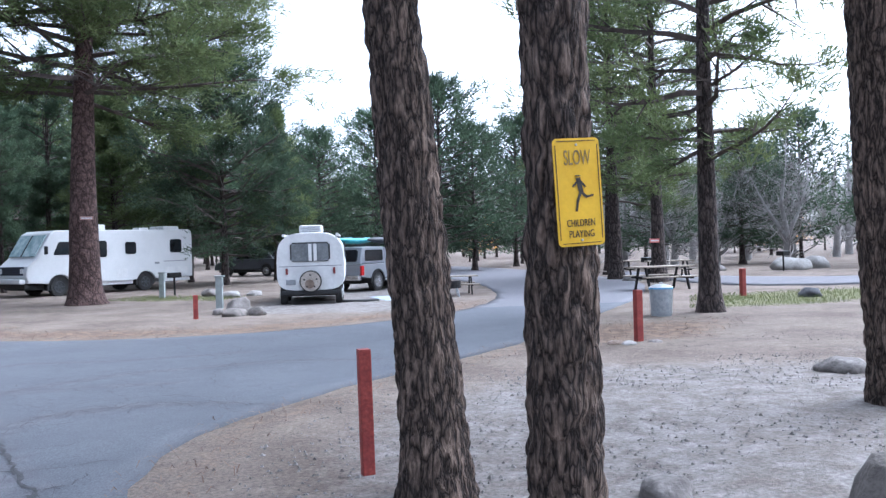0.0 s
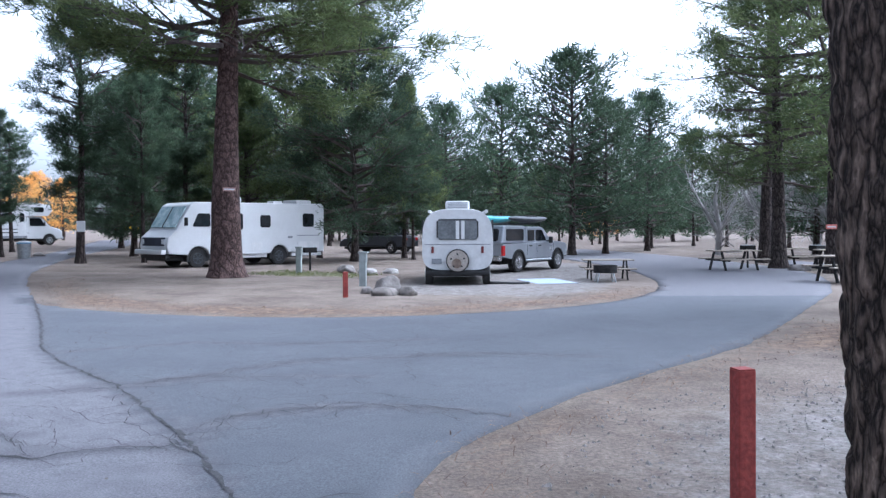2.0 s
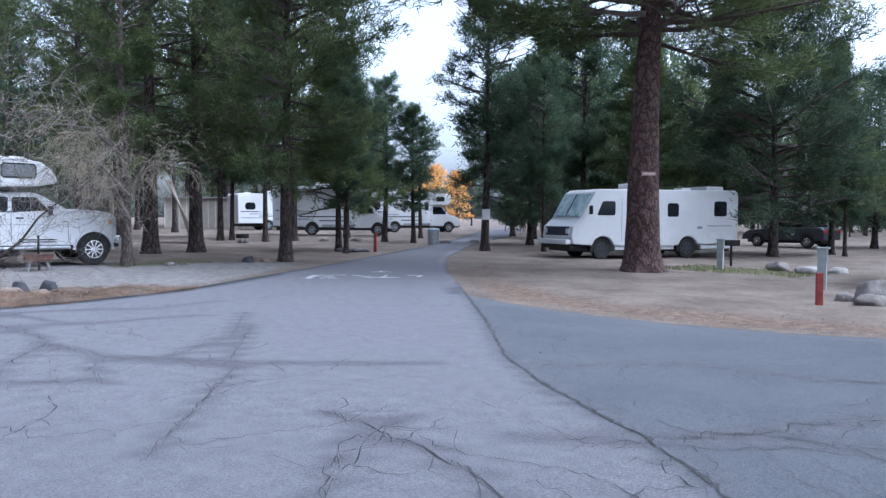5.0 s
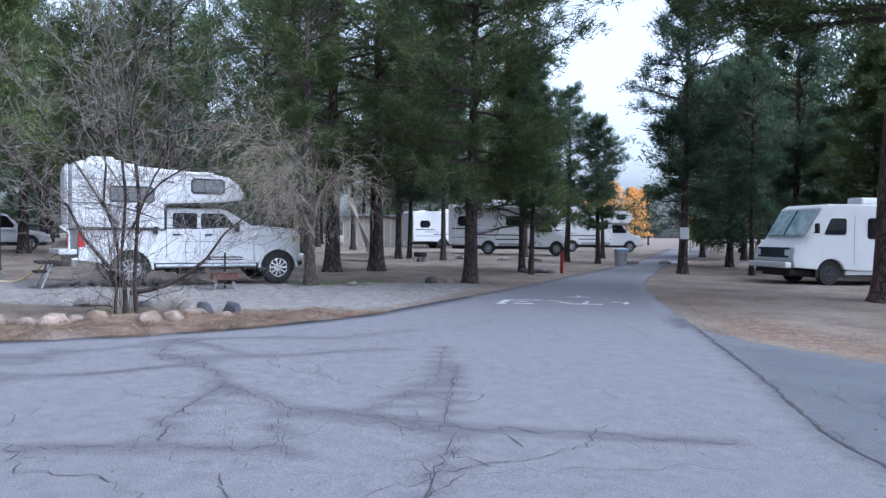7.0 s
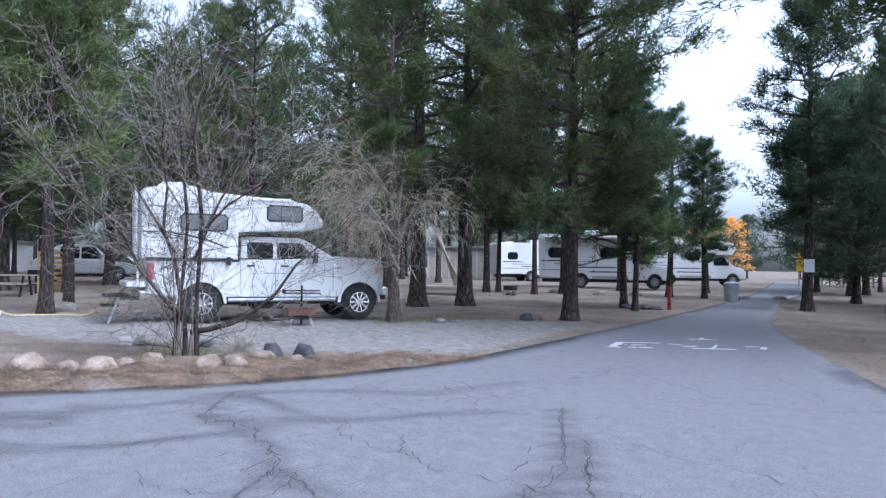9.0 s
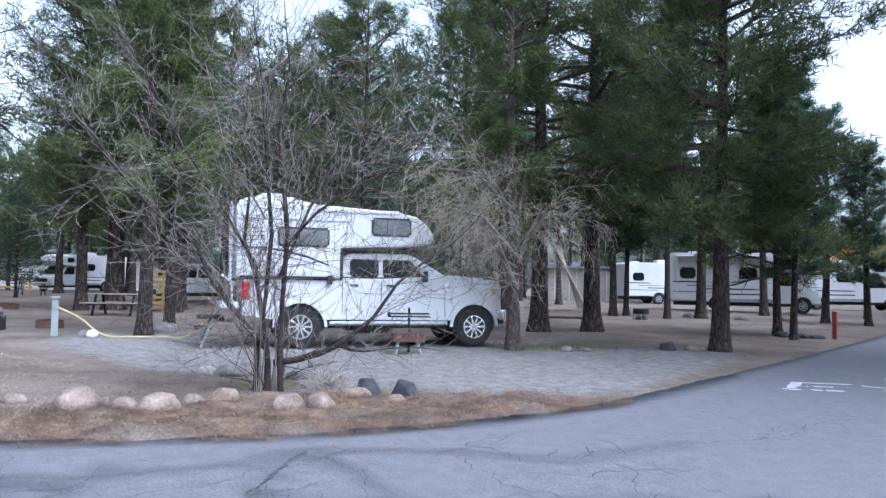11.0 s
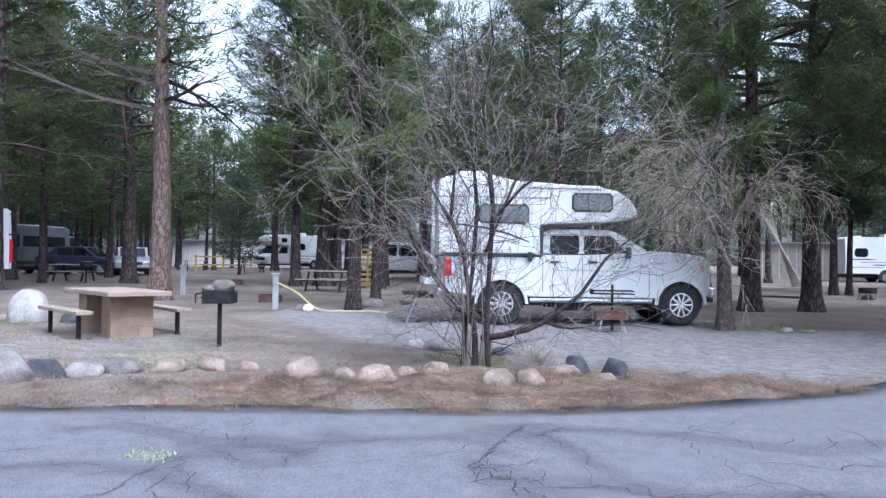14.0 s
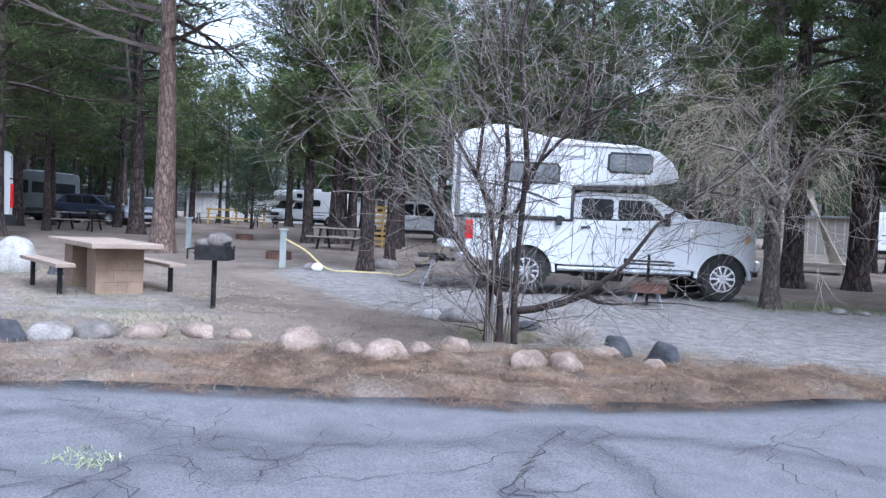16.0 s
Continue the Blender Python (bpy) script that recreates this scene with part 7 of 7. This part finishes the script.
car(on_ground(-61, 2.2, 8, (1.15, 1.15, 1.15)), "silver sedan facing the road under pines", M_SILVER)
car(on_ground(-60.5, -0.4, 70, (1.1, 1.1, 1.15)), "dark blue car parked beside a sedan", M_NAVY)
car(on_ground(-13.0, 54, 160, (1.15, 1.1, 1.2)), "dark car parked behind trees", M_DARKGREY, 1.65)
car(on_ground(-55, 17.5, 80, (1.2, 1.1, 1.3)), "white pickup-sized car among the trees", M_WHITE, 1.6)


# ---- buildings, frames and fences in the distance ----
def shed(x0, y0, x1, y1, depth, h, label, mat):
    L = math.hypot(x1 - x0, y1 - y0)
    ob = thing("shed", label, "shed", on_ground((x0 + x1) / 2, (y0 + y1) / 2, math.degrees(math.atan2(y1 - y0, x1 - x0))))
    wall = part("wall", box((0, depth / 2, h / 2 - 0.1), (L, depth, h + 0.2)), mat, ob)
    part("roof", profile([(-L / 2 - 0.3, h), (L / 2 + 0.3, h), (L / 2 + 0.3, h + 0.14), (-L / 2 - 0.3, h + 0.14)], -0.4, depth + 0.4, 0.02), M_STRIPE, ob, "low grey roof edge")
    n = int(L / 0.6)
    for k in range(n + 1):
        part("batten", box((-L / 2 + k * L / n, -0.02, h / 2), (0.06, 0.04, h)), M_CREAM, wall)
    return ob


shed(-63, 47.5, -57.5, 54, 4, 2.7, "long beige storage shed with battened wall", M_SHED)
shed(-104, 2, -90, 19, 8, 2.8, "long pale building beyond the trees", M_WHITE_OLD)


def lean_to(x, y, rz):
    ob = thing("pole_frame", "leaning grey wooden poles on a low deck", "frame", on_ground(x, y, rz))
    part("deck", box((0, 0, 0.35), (2.4, 1.6, 0.1), 0.01), M_WOOD, ob)
    for k in range(4):
        part("deck_leg", box((-1.1 + 2.2 * (k % 2), -0.7 + 1.4 * (k // 2), 0.15), (0.1, 0.1, 0.34)), M_WOOD, ob)
    for k in range(6):
        part("pole", rod((1.0 - 0.1 * k, -0.4 + 0.15 * k, 0.4), (-0.5 + 0.05 * k, 0.0, 3.1), 0.045, 0.035, 8), M_WOOD, ob)
    for s in (1, -1):
        part("ladder_rail", rod((-1.3, s * 0.22, 0), (-1.25, s * 0.22, 3.2), 0.035, seg=8), M_WOOD, ob)
    for k in range(9):
        part("ladder_rung", rod((-1.28, -0.22, 0.3 + 0.33 * k), (-1.28, 0.22, 0.3 + 0.33 * k), 0.025, seg=8), M_WOOD, ob)
    return ob


lean_to(-36.6, 28.6, 40)


def wood_rack(x, y, rz):
    ob = thing("wooden_rack", "yellow slatted wooden rack standing upright", "rack", on_ground(x, y, rz))
    for s in (-0.45, 0, 0.45):
        part("upright", box((s, 0, 0.8), (0.08, 0.06, 1.7), 0.005), M_WOOD_YELLOW, ob)
    for k in range(8):
        part("slat", box((0, 0.05, 0.15 + 0.21 * k), (1.0, 0.03, 0.11), 0.005), M_WOOD_YELLOW, ob)
    return ob


wood_rack(-43.2, 13.4, 75)
play = thing("play_frame", "low yellow and brown wooden play frame", "play frame", on_ground(-70, 7.5, 75))
for x in (-2, 0, 2):
    part("post", box((x, 0, 0.6), (0.12, 0.12, 1.2)), M_WOOD_YELLOW, play)
for z in (0.5, 1.1):
    part("beam", box((0, 0, z), (4.3, 0.08, 0.12)), M_WOOD_YELLOW, play)


def billboard(x, y, rz):
    ob = thing("roadside_sign", "yellow board on two posts at the road's end", "sign", on_ground(x, y, rz))
    board = part("board", box((0, 0, 2.3), (2.2, 0.06, 2.0), 0.01), M_YELLOW, ob)
    for s in (-0.9, 0.9):
        part("post", box((s, 0.08, 1.5), (0.12, 0.1, 3.2)), M_WOOD, ob)
    for k, (w, z, h) in enumerate(((1.5, 2.9, 0.25), (1.2, 2.5, 0.18), (0.6, 1.95, 0.4))):
        part("lettering_bar", box((0, -0.035, z), (w, 0.012, h)), M_INK_FADED, board)
    return ob


billboard(-41.5, 72, 30)


def rail_fence(x0, y0, x1, y1, n, h, label):
    ob = thing("rail_fence", label, "fence")
    for k in range(n + 1):
        x, y = x0 + (x1 - x0) * k / n, y0 + (y1 - y0) * k / n
        part("post", box((x, y, gz(x, y) + h / 2), (0.12, 0.12, h)), M_WOOD, ob)
    for z in (h * 0.45, h * 0.9):
        part("rail", rod((x0, y0, gz(x0, y0) + z), (x1, y1, gz(x1, y1) + z), 0.05, seg=8), M_WOOD, ob)
    return ob


rail_fence(-44, 78, -36, 74, 5, 1.1, "low wooden rail fence at the road's end")
rail_fence(-52, 90, -44, 96, 5, 1.1, "wooden rail fence beyond the road")


# ---- bare shrub and leafless trees ----
def bare_shrub(name, label, x, y, stems, seed, spread, mats, right, levels=3, droop=0.0, kids=(6, 5, 5), zlow=0.25, thin=1.0):
    """A leafless multi-stemmed shrub. stems: lists of points (along right, depth, up, radius)."""
    rng = np.random.default_rng(seed)
    ob = thing(name, label, "shrub", on_ground(x, y))
    rt, dp = np.array([right[0], right[1], 0.0]), np.array([-right[1], right[0], 0.0])
    main, mid, fine, tan = [], [], [], []

    def grow(p, d, ln, r, lev):
        n = 3
        out = mid if lev == 1 else (fine if rng.uniform() < 0.5 else tan)
        for s in range(n):
            d = d + rng.normal(0, 0.20, 3) + np.array([0, 0, 0.10 - droop * (s + 1) * 0.5])
            d /= np.linalg.norm(d)
            q = p + d * ln / n
            ra, rb = r * (1 - 0.8 * s / n), r * (1 - 0.8 * (s + 1) / n)
            out.append((*p, *q, max(ra, 0.0035), max(rb, 0.003)))
            if lev < levels:
                for _ in range(int(kids[lev] / n + rng.uniform(0, 1))):
                    e = p + (q - p) * rng.uniform(0.1, 1)
                    nd = d + rng.normal(0, 0.62, 3)
                    nd /= np.linalg.norm(nd)
                    grow(e, nd, ln * rng.uniform(0.42, 0.72), rb * 0.6, lev + 1)
            p = q

    for pts in stems:
        P = [rt * a + dp * b + np.array([0, 0, c]) for a, b, c, _ in pts]
        R = [q[3] * thin for q in pts]
        for k in range(len(P) - 1):
            (main if R[0] > 0.02 else fine).append((*P[k], *P[k + 1], R[k], R[k + 1]))
            d = (P[k + 1] - P[k])
            ln = np.linalg.norm(d)
            d = d / ln
            if P[k + 1][2] < zlow:
                continue
            for _ in range(int((kids[0] if R[0] > 0.02 else 0.5) * ln / 0.9 + rng.uniform(0, 1))):
                e = P[k] + (P[k + 1] - P[k]) * rng.uniform(0.1, 1)
                nd = d * 0.5 + rng.normal(0, 0.6, 3) + (rt * np.sign(e @ rt) * 0.25)
                nd /= np.linalg.norm(nd)
                grow(e, nd, spread * rng.uniform(0.5, 1.2), max(0.007, R[k + 1] * 0.30) * thin, 1)
        if R[0] > 0.02:
            grow(P[-1], (P[-1] - P[-2]) / np.linalg.norm(P[-1] - P[-2]), spread * 0.9, R[-1], 1)
    for nm, segs, mt, sides in (("stem", main, mats[0], 8), ("branchwork", mid, mats[1], 5), ("twig_mass", fine, mats[2], 3), ("pale_twig_mass", tan, mats[3], 3)):
        if segs:
            v, f = tubes(segs, sides)
            tagged(part(nm, link_mesh(nm, v, f, mt, sides > 4), None, ob), kind="stuff")
    return ob


SHRUB_STEMS = [
    [(-0.03, 0.0, -0.05, 0.085), (-0.03, 0.02, 0.4, 0.07), (-0.08, 0.05, 0.8, 0.058), (-0.22, 0.1, 1.6, 0.055), (-0.40, 0.15, 2.1, 0.045), (-0.35, 0.3, 2.8, 0.03), (-0.45, 0.3, 3.5, 0.02), (-0.4, 0.3, 4.4, 0.012)],
    [(0.16, -0.06, -0.05, 0.075), (0.13, -0.06, 0.5, 0.062), (0.15, -0.1, 1.2, 0.056), (0.20, -0.15, 2.2, 0.06), (0.12, -0.2, 3.0, 0.05), (0.05, -0.2, 3.6, 0.035), (0.18, -0.25, 4.5, 0.02), (0.1, -0.3, 5.2, 0.012)],
    [(-0.2, 0.05, -0.05, 0.055), (-0.17, 0.02, 0.6, 0.048), (-0.08, 0.0, 1.3, 0.05), (-0.02, 0.05, 2.2, 0.05), (-0.12, 0.1, 3.3, 0.035), (-0.2, 0.1, 4.3, 0.02), (-0.3, 0.1, 5.0, 0.012)],
    [(-0.05, 0.0, 0.6, 0.08), (-0.4, -0.1, 1.0, 0.06), (-0.75, -0.2, 1.45, 0.05), (-1.0, -0.3, 2.0, 0.04), (-1.6, -0.4, 2.5, 0.028), (-2.2, -0.5, 3.2, 0.018), (-2.7, -0.5, 3.6, 0.010)],
    [(0.06, 0.0, 0.40, 0.080), (0.35, -0.1, 0.45, 0.075), (0.68, -0.2, 0.55, 0.068), (0.97, -0.25, 0.68, 0.055), (1.40, -0.3, 1.05, 0.042), (1.73, -0.3, 1.53, 0.032), (2.05, -0.3, 1.8, 0.022), (2.5, -0.3, 2.1, 0.012)],
    [(0.95, -0.25, 0.66, 0.05), (1.1, -0.28, 0.60, 0.04), (1.28, -0.3, 0.58, 0.02)],
    [(0.1, 0.1, 1.6, 0.04), (0.5, 0.3, 2.6, 0.035), (0.9, 0.4, 3.3, 0.025), (1.3, 0.5, 4.0, 0.012)],
    [(0.15, 0.0, 2.0, 0.04), (0.6, -0.3, 2.5, 0.03), (1.2, -0.5, 2.9, 0.02), (1.8, -0.5, 3.2, 0.012)],
    [(-0.2, 0.1, 1.7, 0.04), (-0.8, 0.3, 2.7, 0.03), (-1.4, 0.4, 3.6, 0.02), (-1.8, 0.4, 4.4, 0.012)],
    [(-0.1, 0.0, 2.4, 0.03), (-0.7, 0.2, 3.4, 0.022), (-1.0, 0.2, 4.6, 0.012)],
]
# thin upright shoots round the foot of the clump
shoots = random.Random(31)
for k in range(11):
    a, b = shoots.uniform(-0.2, 0.2), shoots.uniform(-0.16, 0.16)
    h, l = shoots.uniform(0.9, 2.6), shoots.uniform(-0.25, 0.25)
    SHRUB_STEMS.append([(a, b, -0.05, 0.020), (a * 1.2 + l * 0.3, b, h * 0.4, 0.017), (a * 1.5 + l * 0.7, b * 1.3, h * 0.75, 0.012), (a * 1.7 + l, b * 1.4, h, 0.006)])
bare_shrub("bare_shrub", "leafless grey multi-stemmed shrub behind border rocks", -20.75, 10.95, SHRUB_STEMS, 3, 1.3, (M_TWIG_DARK, M_TWIG_DARK, M_TWIG_MID, M_TWIG), (0.32, 0.947), kids=(5, 4, 4), thin=0.62, droop=0.06)
bare_shrub("dead_branches", "pale drooping dead twigs around a grey trunk", -24.6, 17.8, [[(0, 0, 1.4, 0.05), (-0.5, 0.1, 2.6, 0.03), (-1.1, 0.0, 3.4, 0.015)], [(0, 0, 2.0, 0.05), (0.4, 0.1, 3.0, 0.03), (0.9, 0, 3.5, 0.015)], [(0, 0, 2.6, 0.04), (-0.4, 0.1, 3.6, 0.03), (-0.9, 0, 4.2, 0.015)], [(0, 0, 3.0, 0.04), (0.2, 0.3, 4.2, 0.02)], [(0, -0.1, 2.1, 0.04), (-0.8, -0.3, 3.0, 0.03), (-1.6, -0.4, 3.2, 0.02), (-2.2, -0.4, 2.8, 0.01)], [(0, 0, 3.1, 0.04), (-1.0, -0.2, 4.0, 0.03), (-2.0, -0.3, 4.1, 0.012)], [(0, -0.1, 2.4, 0.035), (0.6, -0.3, 3.1, 0.022), (1.2, -0.4, 3.0, 0.01)], [(0, 0.1, 1.9, 0.03), (-0.9, 0.2, 2.4, 0.02), (-1.5, 0.2, 2.3, 0.01)]], 8, 1.1, (M_TWIG_MID, M_TWIG, M_TWIG_TAN, M_TWIG_TAN), (0.5, 0.86), droop=0.32, kids=(6, 6, 4), zlow=0.3)
for i, (x, y, s) in enumerate(((13.5, 46, 1.4), (17, 49, 1.5), (11.5, 50, 1.4), (20.5, 47, 1.4), (15.5, 55, 1.7), (23.5, 53, 1.6), (27, 47, 1.5), (9.0, 53, 1.3), (30, 44, 1.3), (36, 50, 1.5), (25.5, 43, 1.2), (38, 58, 1.7), (22, 57, 1.6), (19, 60, 1.7), (24, 62, 1.8), (29, 58, 1.7), (33, 64, 1.9), (14, 62, 1.7), (32, 52, 1.6))):
    st = [[(0, 0, 0, 0.16 * s), (0.1, 0, 1.2 * s, 0.12 * s), (0.2 * (-1) ** i, 0.1, 2.6 * s, 0.08 * s), (0.1, 0, 4.2 * s, 0.03 * s)], [(0, 0, 1.0 * s, 0.1 * s), (0.8 * s, 0.2, 2.6 * s, 0.05 * s), (1.1 * s, 0.3, 3.6 * s, 0.02)], [(0, 0, 1.1 * s, 0.1 * s), (-0.8 * s, 0.2, 2.5 * s, 0.05 * s), (-1.2 * s, 0.3, 3.4 * s, 0.02)]]
    bare_shrub("bare_tree", "pale grey leafless tree beyond the side road", x, y, st, 20 + i, 1.5 * s, (M_TWIG_PALE, M_TWIG_PALE, M_TWIG_PALE, M_TWIG_PALE), (1, 0), kids=(6, 5, 4), levels=3 if i < 5 else 2, thin=1.1)


# ---- litter, gravel and grass ----
def scatter_stuff(name, label, category, mat, polys, n, seed, maker):
    rng = random.Random(seed)
    verts, faces = [], []
    boxes = []
    for poly in polys:
        xs, ys = [p[0] for p in poly], [p[1] for p in poly]
        boxes.append((poly, min(xs), max(xs), min(ys), max(ys)))
    area = [(b[2] - b[1]) * (b[4] - b[3]) for b in boxes]
    got = 0
    while got < n:
        poly, x0, x1, y0, y1 = rng.choices(boxes, area)[0]
        x, y = rng.uniform(x0, x1), rng.uniform(y0, y1)
        if not inside(poly, x, y):
            got += 0.2
            continue
        v, f = maker(rng, x, y)
        faces += [tuple(i + len(verts) for i in q) for q in f]
        verts += v
        got += 1
    return tagged(new(name, link_mesh(name, verts, faces, mat)), label, category, kind="stuff")


def straw(rng, x, y, ln=0.16, w=0.006, rise=0.35):
    a, e = rng.uniform(0, 6.28), rng.uniform(-0.1, rise)
    z = gz(x, y) + lump(x, y) + rng.uniform(0, 0.02)
    l2 = ln * rng.uniform(0.6, 1.5)
    dx, dy, dz = math.cos(a) * l2, math.sin(a) * l2, e * l2
    nx, ny = -math.sin(a) * w, math.cos(a) * w
    bend = rng.uniform(0, 0.04)
    return [(x + nx, y + ny, z), (x - nx, y - ny, z), (x + dx * 0.5 - nx, y + dy * 0.5 - ny, z + dz * 0.5 + bend), (x + dx * 0.5 + nx, y + dy * 0.5 + ny, z + dz * 0.5 + bend), (x + dx, y + dy, z + dz)], [(0, 1, 2, 3), (3, 2, 4)]


def patchy(maker, level=lambda x, y: 0.0, scale=1.7):
    """Lets maker work only where a slow noise is high, so that the litter lies in patches."""
    def made(rng, x, y):
        if noise.noise((x * scale, y * scale, 21)) + 0.5 * noise.noise((x * scale * 2.7, y * scale * 2.7, 5)) + level(x, y) < rng.uniform(-0.45, 0.25):
            return [], []
        return maker(rng, x, y)
    return made


scatter_stuff("needle_litter", "heaped dry orange-brown pine needles along the road", "pine needles", M_LITTER, [[(-18.65, 3.2), (-18.3, 6.2), (-17.8, 8.4), (-17.35, 10), (-17.3, 12), (-17.8, 15), (-18.9, 14.6), (-19.7, 12.6), (-20.1, 9), (-20.1, 4)]], 44000, 5, patchy(lambda r, x, y: straw(r, x, y, 0.14, 0.0019, 0.14), lambda x, y: 0.12 * min(1, max(-2, y - 7.5)) - 0.02))
scatter_stuff("straw_litter", "pale straw and dead grass stems among the needles", "dry grass", M_DRYGRASS, [[(-18.5, 3.2), (-18.0, 8.4), (-17.5, 12), (-18.2, 15), (-20.3, 14), (-20.8, 9), (-20.6, 3.6)]], 2600, 15, lambda r, x, y: straw(r, x, y, 0.12, 0.002, 0.15))
scatter_stuff("needle_litter_thin", "thin scatter of dry pine needles", "pine needles", M_LITTER, [NEEDLE_ISLAND, NEEDLE_EAST, [(-20, 9), (-20, 12), (-24, 12), (-24, 8)]], 9000, 6, lambda r, x, y: straw(r, x, y, 0.12, 0.003, 0.15))


def pebble(rng, x, y):
    s = rng.uniform(0.006, 0.02) * (1.6 if rng.random() < 0.08 else 1)
    z = gz(x, y) + 0.012
    a = rng.uniform(0, 6.28)
    v = []
    for k in range(4):
        b = a + k * 1.57 + rng.uniform(-0.3, 0.3)
        v.append((x + s * math.cos(b), y + s * math.sin(b), z - 0.004))
    v.append((x + rng.uniform(-0.3, 0.3) * s, y + rng.uniform(-0.3, 0.3) * s, z + s * rng.uniform(0.5, 0.9)))
    return v, [(0, 1, 4), (1, 2, 4), (2, 3, 4), (3, 0, 4)]


scatter_stuff("gravel", "loose pale gravel on the ground", "gravel", M_GRAVEL, [GRAVEL_EAST], 9000, 7, pebble)
scatter_stuff("gravel_drive", "loose pale gravel on the pitch", "gravel", M_GRAVEL, [GRAVEL_DRIVE], 9000, 8, pebble)
scatter_stuff("grit", "small stones and bark bits on the dirt", "gravel", M_ROCK_BROWN, [[(-2.2, 5), (0.4, 11.6), (6, 15), (9, 8), (3, -1), (-0.5, 0)], NEEDLE_ISLAND, [(-18.9, 3), (-18.5, 14), (-26, 20), (-30, 2)], [(-17.6, 4), (-17, 14), (-8, 18), (-3, 6)]], 2600, 9, pebble)


def blade(rng, x, y, h=0.09):
    a = rng.uniform(0, 6.28)
    z = gz(x, y)
    hh = h * rng.uniform(0.5, 1.4)
    dx, dy = 0.5 * hh * math.cos(a), 0.5 * hh * math.sin(a)
    return [(x - 0.006, y, z), (x + 0.006, y, z), (x + dx, y + dy, z + hh)], [(0, 1, 2)]


scatter_stuff("grass", "short green grass in small patches", "grass", M_GRASS, GRASS_BITS, 9000, 10, blade)
scatter_stuff("dry_grass", "pale dry grass round the picnic table", "grass", M_DRYGRASS, [PALE, [(-20.3, 3.6), (-20.3, 8), (-22.5, 8), (-22.5, 3.6)], [(-20.4, 2.5), (-20.6, 9), (-24, 9), (-29, 7), (-29, 2.5)]], 24000, 11, patchy(lambda r, x, y: straw(r, x, y, 0.12, 0.003, 0.1), lambda x, y: -0.18, 1.1))
def tumbleweed(x, y, r, seed):
    rng = np.random.default_rng(seed)
    segs = []
    for _ in range(420):
        d = rng.normal(0, 1, 3)
        d[2] = abs(d[2])
        d /= np.linalg.norm(d)
        p = np.array([0, 0, r * 0.25])
        for k in range(4):
            d = d + rng.normal(0, 0.35, 3)
            d /= np.linalg.norm(d)
            q = p + d * r * rng.uniform(0.2, 0.34)
            q[2] = max(q[2], 0.01)
            segs.append((*p, *q, 0.003, 0.0022))
            p = q
    v, f = tubes(segs, 3)
    ob = tagged(new("tumbleweed", link_mesh("tumbleweed", v, f, M_TUMBLE)), "round pale grey tangle of dry stems", "tumbleweed")
    ob.matrix_world = on_ground(x, y, 0, (1, 1, 0.8))
    return ob


tumbleweed(-20.0, 11.5, 0.42, 41)
scatter_stuff("green_sprig", "scrap of pale green leaves on the asphalt", "leaves", M_SPRIG, [[(-16.7, 6.9), (-16.5, 7.2), (-16.2, 7.1), (-16.4, 6.8)]], 110, 13, lambda r, x, y: straw(r, x, y, 0.06, 0.0035, 0.1))
